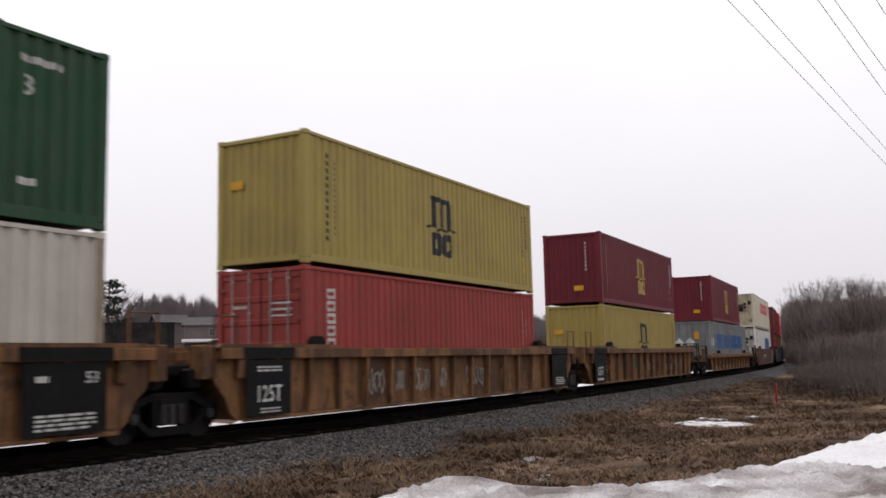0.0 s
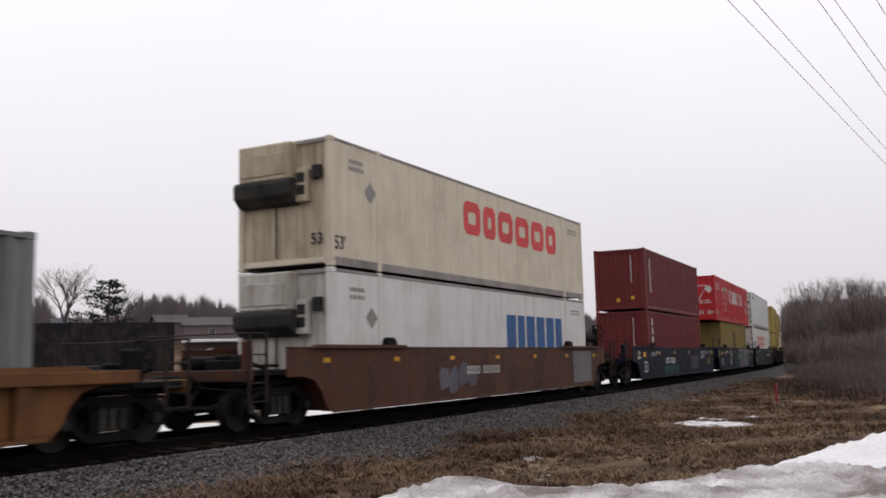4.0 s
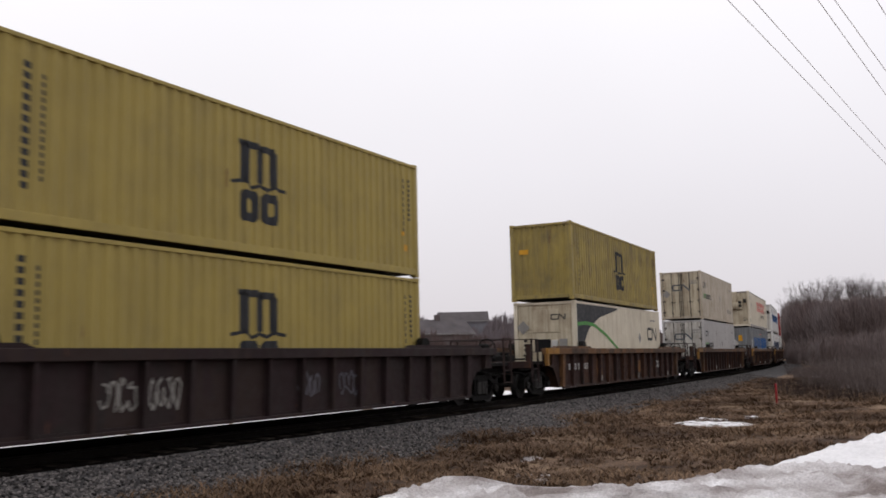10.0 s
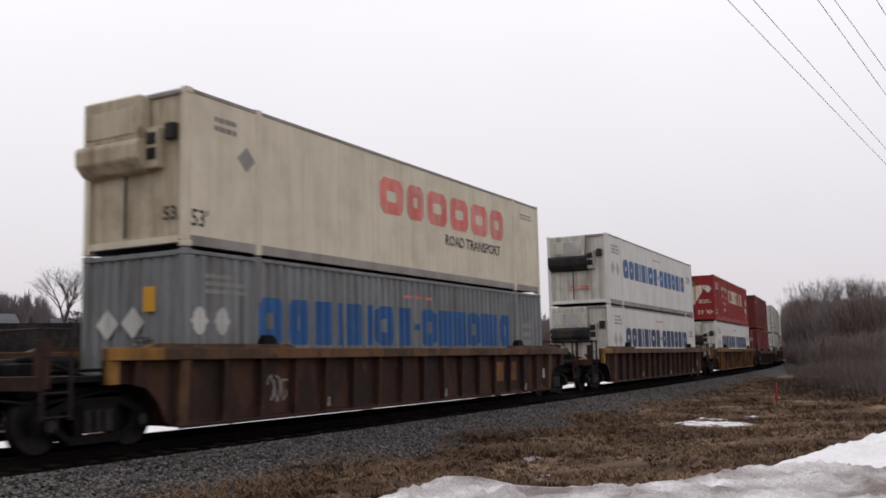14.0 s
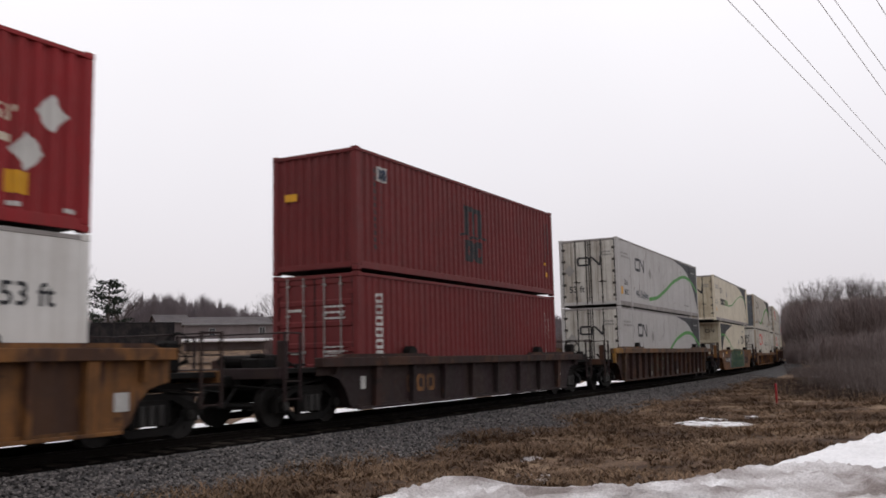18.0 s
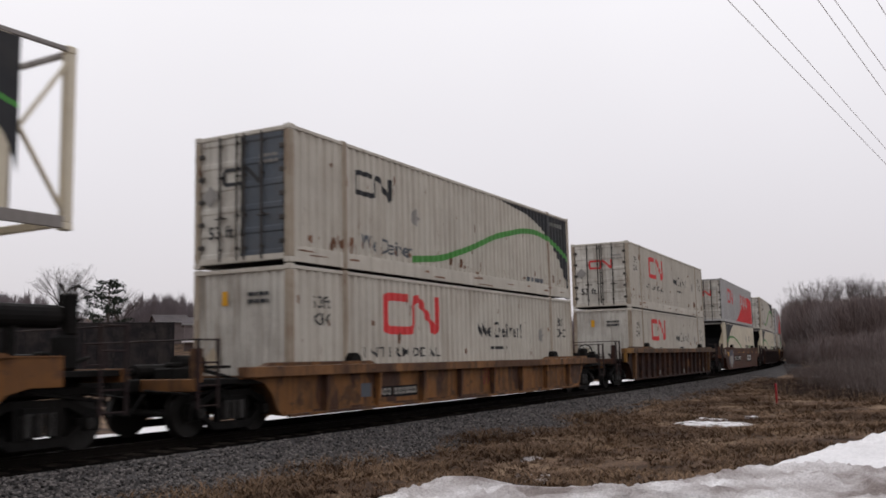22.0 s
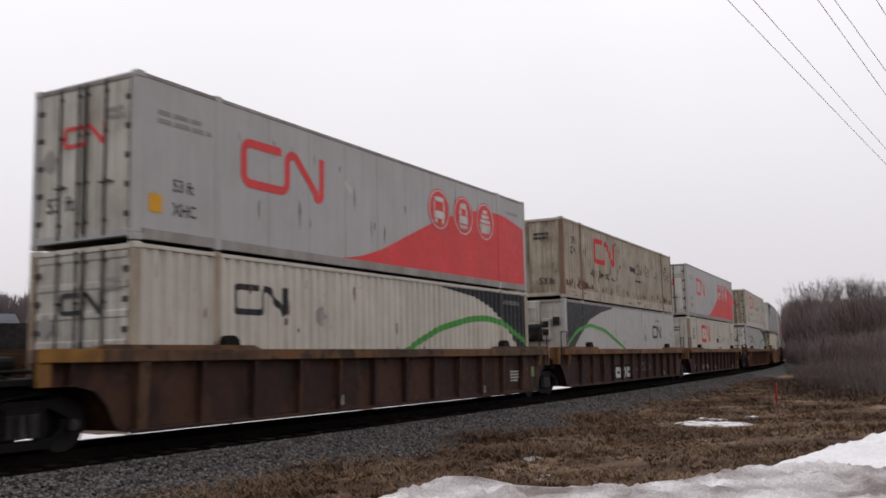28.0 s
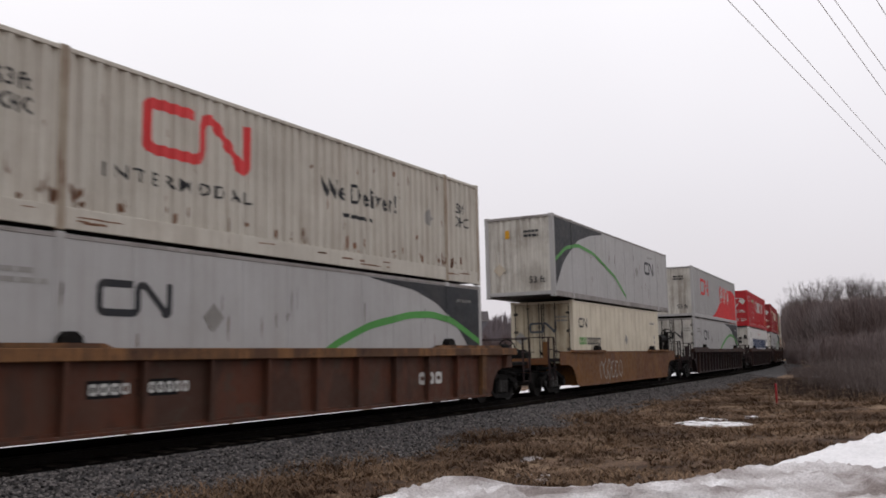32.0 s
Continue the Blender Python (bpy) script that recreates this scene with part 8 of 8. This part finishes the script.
def pine(deg, dist, base, height):
    """A broad, ragged pine of layered boughs."""
    r = random.Random(31)
    ob = empty("pine_tree")
    tv, tf, v, f = [], [], [], []
    tube(tv, tf, Vector((0, 0, -0.3)), Vector((0.2, 0, height * 0.95)), 0.22, 0.05, 7)
    for i in range(34):
        z = height * (0.18 + 0.8 * (i / 34))
        reach = (1 - (i / 34) ** 1.4) * height * 0.5 * r.uniform(0.2, 1.15) + 0.6
        a = r.uniform(0, 6.283)
        tip = Vector((reach * math.cos(a), reach * math.sin(a), z + reach * r.uniform(0.05, 0.4)))
        tube(tv, tf, Vector((0.1, 0, z)), tip, 0.05, 0.02, 3)
        for _ in range(70):
            c = Vector((0, 0, z)).lerp(tip, r.uniform(0.35, 1.08)) + Vector((r.gauss(0, 0.3), r.gauss(0, 0.3), r.gauss(0, 0.1)))
            d1, d2 = Vector((r.gauss(0, 1), r.gauss(0, 1), r.gauss(0.4, 0.6))).normalized() * 0.3, Vector((r.gauss(0, 1), r.gauss(0, 1), r.gauss(0, 1))).normalized() * 0.12
            k = len(v)
            v += [tuple(c - d2), tuple(c + d2), tuple(c + d1)]
            f.append((k, k + 1, k + 2))
    hang("trunk", raw("trunk", [tuple(q) for q in tv], tf, BARK), ob)
    hang("crown", raw("crown", v, f, NEEDLE), ob, "dark green needles in ragged boughs")
    x, y = at_bearing(deg, dist)
    ob.matrix_basis = Matrix.Translation((x, y, base))
    return tagged(ob, "dark green pine above the sheds", "tree")


pine(39.9, 105, 2.4, 8.4)


# ---------------------------------------------------------------- buildings on the slope behind
# distance haze is in these colours: siding lifted to mauve, white trim dulled
SIDING = surface("hazed_beige_siding", (0.13, 0.106, 0.106), 0.8, dirty=0.3, streak=0.2)
PALESIDING = surface("pale_siding", (0.17, 0.17, 0.19), 0.8, dirty=0.2)
SLATEROOF = surface("blue_grey_shingles", (0.10, 0.105, 0.125), 0.9, vary=0.15)
SHINGLE = surface("dark_shingles", (0.085, 0.075, 0.08), 0.9, vary=0.25)
TIN = surface("dark_ribbed_sheet", (0.013, 0.011, 0.013), 0.7, dirty=0.3)
TRIM = surface("hazed_white_trim", (0.24, 0.235, 0.235), 0.6)
PANE = surface("dark_window_glass", (0.02, 0.022, 0.026), 0.12, spec=0.6, bump=0)


def house(label, deg, dist, base, length, depth, wall_h, roof_h, turn, wall, roof, windows=(), chimney=False, snow=False, hip=False):
    ob = empty("house")
    part("wall", boxes((-length / 2, length / 2, -depth / 2, depth / 2, -1.5, wall_h)), wall, ob)
    o = 0.4
    bm = bmesh.new()
    for y0, y1 in ((-depth / 2 - o, 0), (depth / 2 + o, 0)):
        e = [(-length / 2 - o, y0, wall_h - 0.1), (length / 2 + o, y0, wall_h - 0.1), (length / 2 + (o if not hip else -depth * 0.4), y1, wall_h + roof_h), (-length / 2 - (o if not hip else -depth * 0.4), y1, wall_h + roof_h)]
        lo = [bm.verts.new(q) for q in e]
        hi = [bm.verts.new((q[0], q[1], q[2] + 0.18)) for q in e]
        bm.faces.new(lo)
        bm.faces.new(hi[::-1])
        for i in range(4):
            j = (i + 1) % 4
            bm.faces.new((lo[i], lo[j], hi[j], hi[i]))
    bmesh.ops.recalc_face_normals(bm, faces=bm.faces)
    r = part("roof", bm, roof, ob)
    for sx in (-1, 1):
        bm = bmesh.new()
        v = [bm.verts.new((sx * (length / 2 - 0.02), y, z)) for y, z in ((-depth / 2, wall_h), (depth / 2, wall_h), (0, wall_h + roof_h))]
        bm.faces.new(v)
        part("gable", bm, wall, ob)
    part("fascia", boxes((-length / 2 - o, length / 2 + o, -depth / 2 - o - 0.04, -depth / 2 - o, wall_h - 0.14, wall_h + 0.08)), TRIM, ob)
    for x, w, z, h in windows:
        win = part("window", boxes((x - w / 2 - 0.1, x + w / 2 + 0.1, -depth / 2 - 0.06, -depth / 2 + 0.02, z - 0.1, z + h + 0.1)), TRIM, ob, "white-framed window")
        part("pane", boxes((x - w / 2, x - 0.03, -depth / 2 - 0.075, -depth / 2 - 0.05, z, z + h), (x + 0.03, x + w / 2, -depth / 2 - 0.075, -depth / 2 - 0.05, z, z + h)), PANE, win)
    if chimney:
        part("chimney", boxes((length * 0.2 - 0.4, length * 0.2 + 0.4, -0.4, 0.4, wall_h, wall_h + roof_h + 1.0), bev=0.02), SIDING, r)
    if snow:
        part("snow_edge", boxes((-length / 2 - o, length / 2 + o, -depth / 2 - 2.4, -depth / 2 - 0.1, -0.3, 0.15), bev=0.08), CLEANSNOW, ob, "snow along the foot of the wall")
    x, y = at_bearing(deg, dist)
    ob.matrix_basis = Matrix.Translation((x, y, base)) @ Matrix.Rotation(radians(turn), 4, "Z")
    return tagged(ob, label, "house", group="buildings on the slope")


house("long low house with dark shingles and white windows", 47.6, 150, 5.0, 17.5, 8, 2.5, 1.1, -44, SIDING, SHINGLE, [(-4.6, 0.8, 0.8, 1.0), (3.0, 0.8, 0.9, 1.0)], snow=True)
house("small house with a pale gable above the shed", 43.4, 170, 6.6, 5.4, 5, 2.3, 1.2, -30, SIDING, SHINGLE)
house("pale grey house with a dark roof on the slope", 33.9, 150, 5.6, 5.0, 5, 2.2, 1.5, -20, PALESIDING, SLATEROOF)
house("small white outbuilding on the slope", 37.5, 150, 5.0, 3, 3, 2.2, 1.4, -30, PALESIDING, SLATEROOF)
house("dark roofed house with a chimney behind the scrub", 58.6, 150, 2.9, 15, 9, 2.4, 2.3, -40, SIDING, SHINGLE, chimney=True)
house("distant pale house among trees", 61.3, 230, 7.5, 12, 8, 3.0, 2.4, -60, PALESIDING, SHINGLE)


def shed():
    ob = empty("shed")
    L, H = 40, 4.75
    part("wall", boxes((-L, 0, 0, 9, -1.0, H - 0.5)), TIN, ob)
    bm = bmesh.new()
    for i in range(int(L / 0.9)):
        box(bm, -0.3 - i * 0.9, -0.15 - i * 0.9, -0.06, 0.02, -1.0, H - 0.5)
    part("siding_ribs", bm, TIN, ob)
    part("roof", boxes((-L, 0.0, -0.02, 9.0, H - 0.5, H - 0.42), bev=0.02), TIN, ob)
    x, y = at_bearing(43.7, 64)
    ob.matrix_basis = Matrix.Translation((x, y, -0.2)) @ Matrix.Rotation(radians(-39), 4, "Z")
    return tagged(ob, "long dark ribbed metal shed behind the track", "shed")


shed()

# ---------------------------------------------------------------- marker stake and overhead wires
stake = empty("marker_stake")
part("post", boxes((-0.05, 0.05, -0.03, 0.03, -0.2, 0.66), bev=0.01), RED_OLD, stake, "dull red plastic post")
part("cap", boxes((-0.06, 0.06, -0.035, 0.035, 0.66, 0.71), bev=0.01), RED_OLD, stake)
stake.matrix_basis = Matrix.Translation((33.4, -7.05, ground_z(33.4, -7.05)))
tagged(stake, "dull red marker stake in the dry grass", "stake")

WIRE = surface("bare_aluminium_wire", (0.9, 0.9, 0.9), 0.35, metal=1.0, vary=0.05, dirty=0.1, bump=0)


def wire(a, b, sag):
    cu = bpy.data.curves.new("overhead_wire", "CURVE")
    cu.dimensions, cu.bevel_depth, cu.bevel_resolution = "3D", 0.011, 1
    sp = cu.splines.new("POLY")
    sp.points.add(40)
    for i in range(41):
        f = i / 40
        p = Vector(a).lerp(Vector(b), f)
        sp.points[i].co = (p.x, p.y, p.z - sag * 4 * f * (1 - f), 1)
    cu.materials.append(WIRE)
    return tagged(new("overhead_wire", cu), "thin grey overhead power line", "wire", group="overhead wires")


# five wires along the road, high over the snow bank
for (ax, ay), (bx, by) in (((20.6, 4.2), (43.6, 2.6)), ((20.9, 3.7), (40.0, 2.37)), ((21.8, 2.43), (31.5, 1.72)), ((22.0, 2.1), (28.7, 1.52)), ((22.55, 1.27), (28.7, 0.72))):
    k = (by - ay) / (bx - ax)
    wire((-30.0, EYE[1] + ay + k * (-30 - ax), 9.2), (110.0, EYE[1] + ay + k * (110 - ax), 9.2), 0.0)


motions()
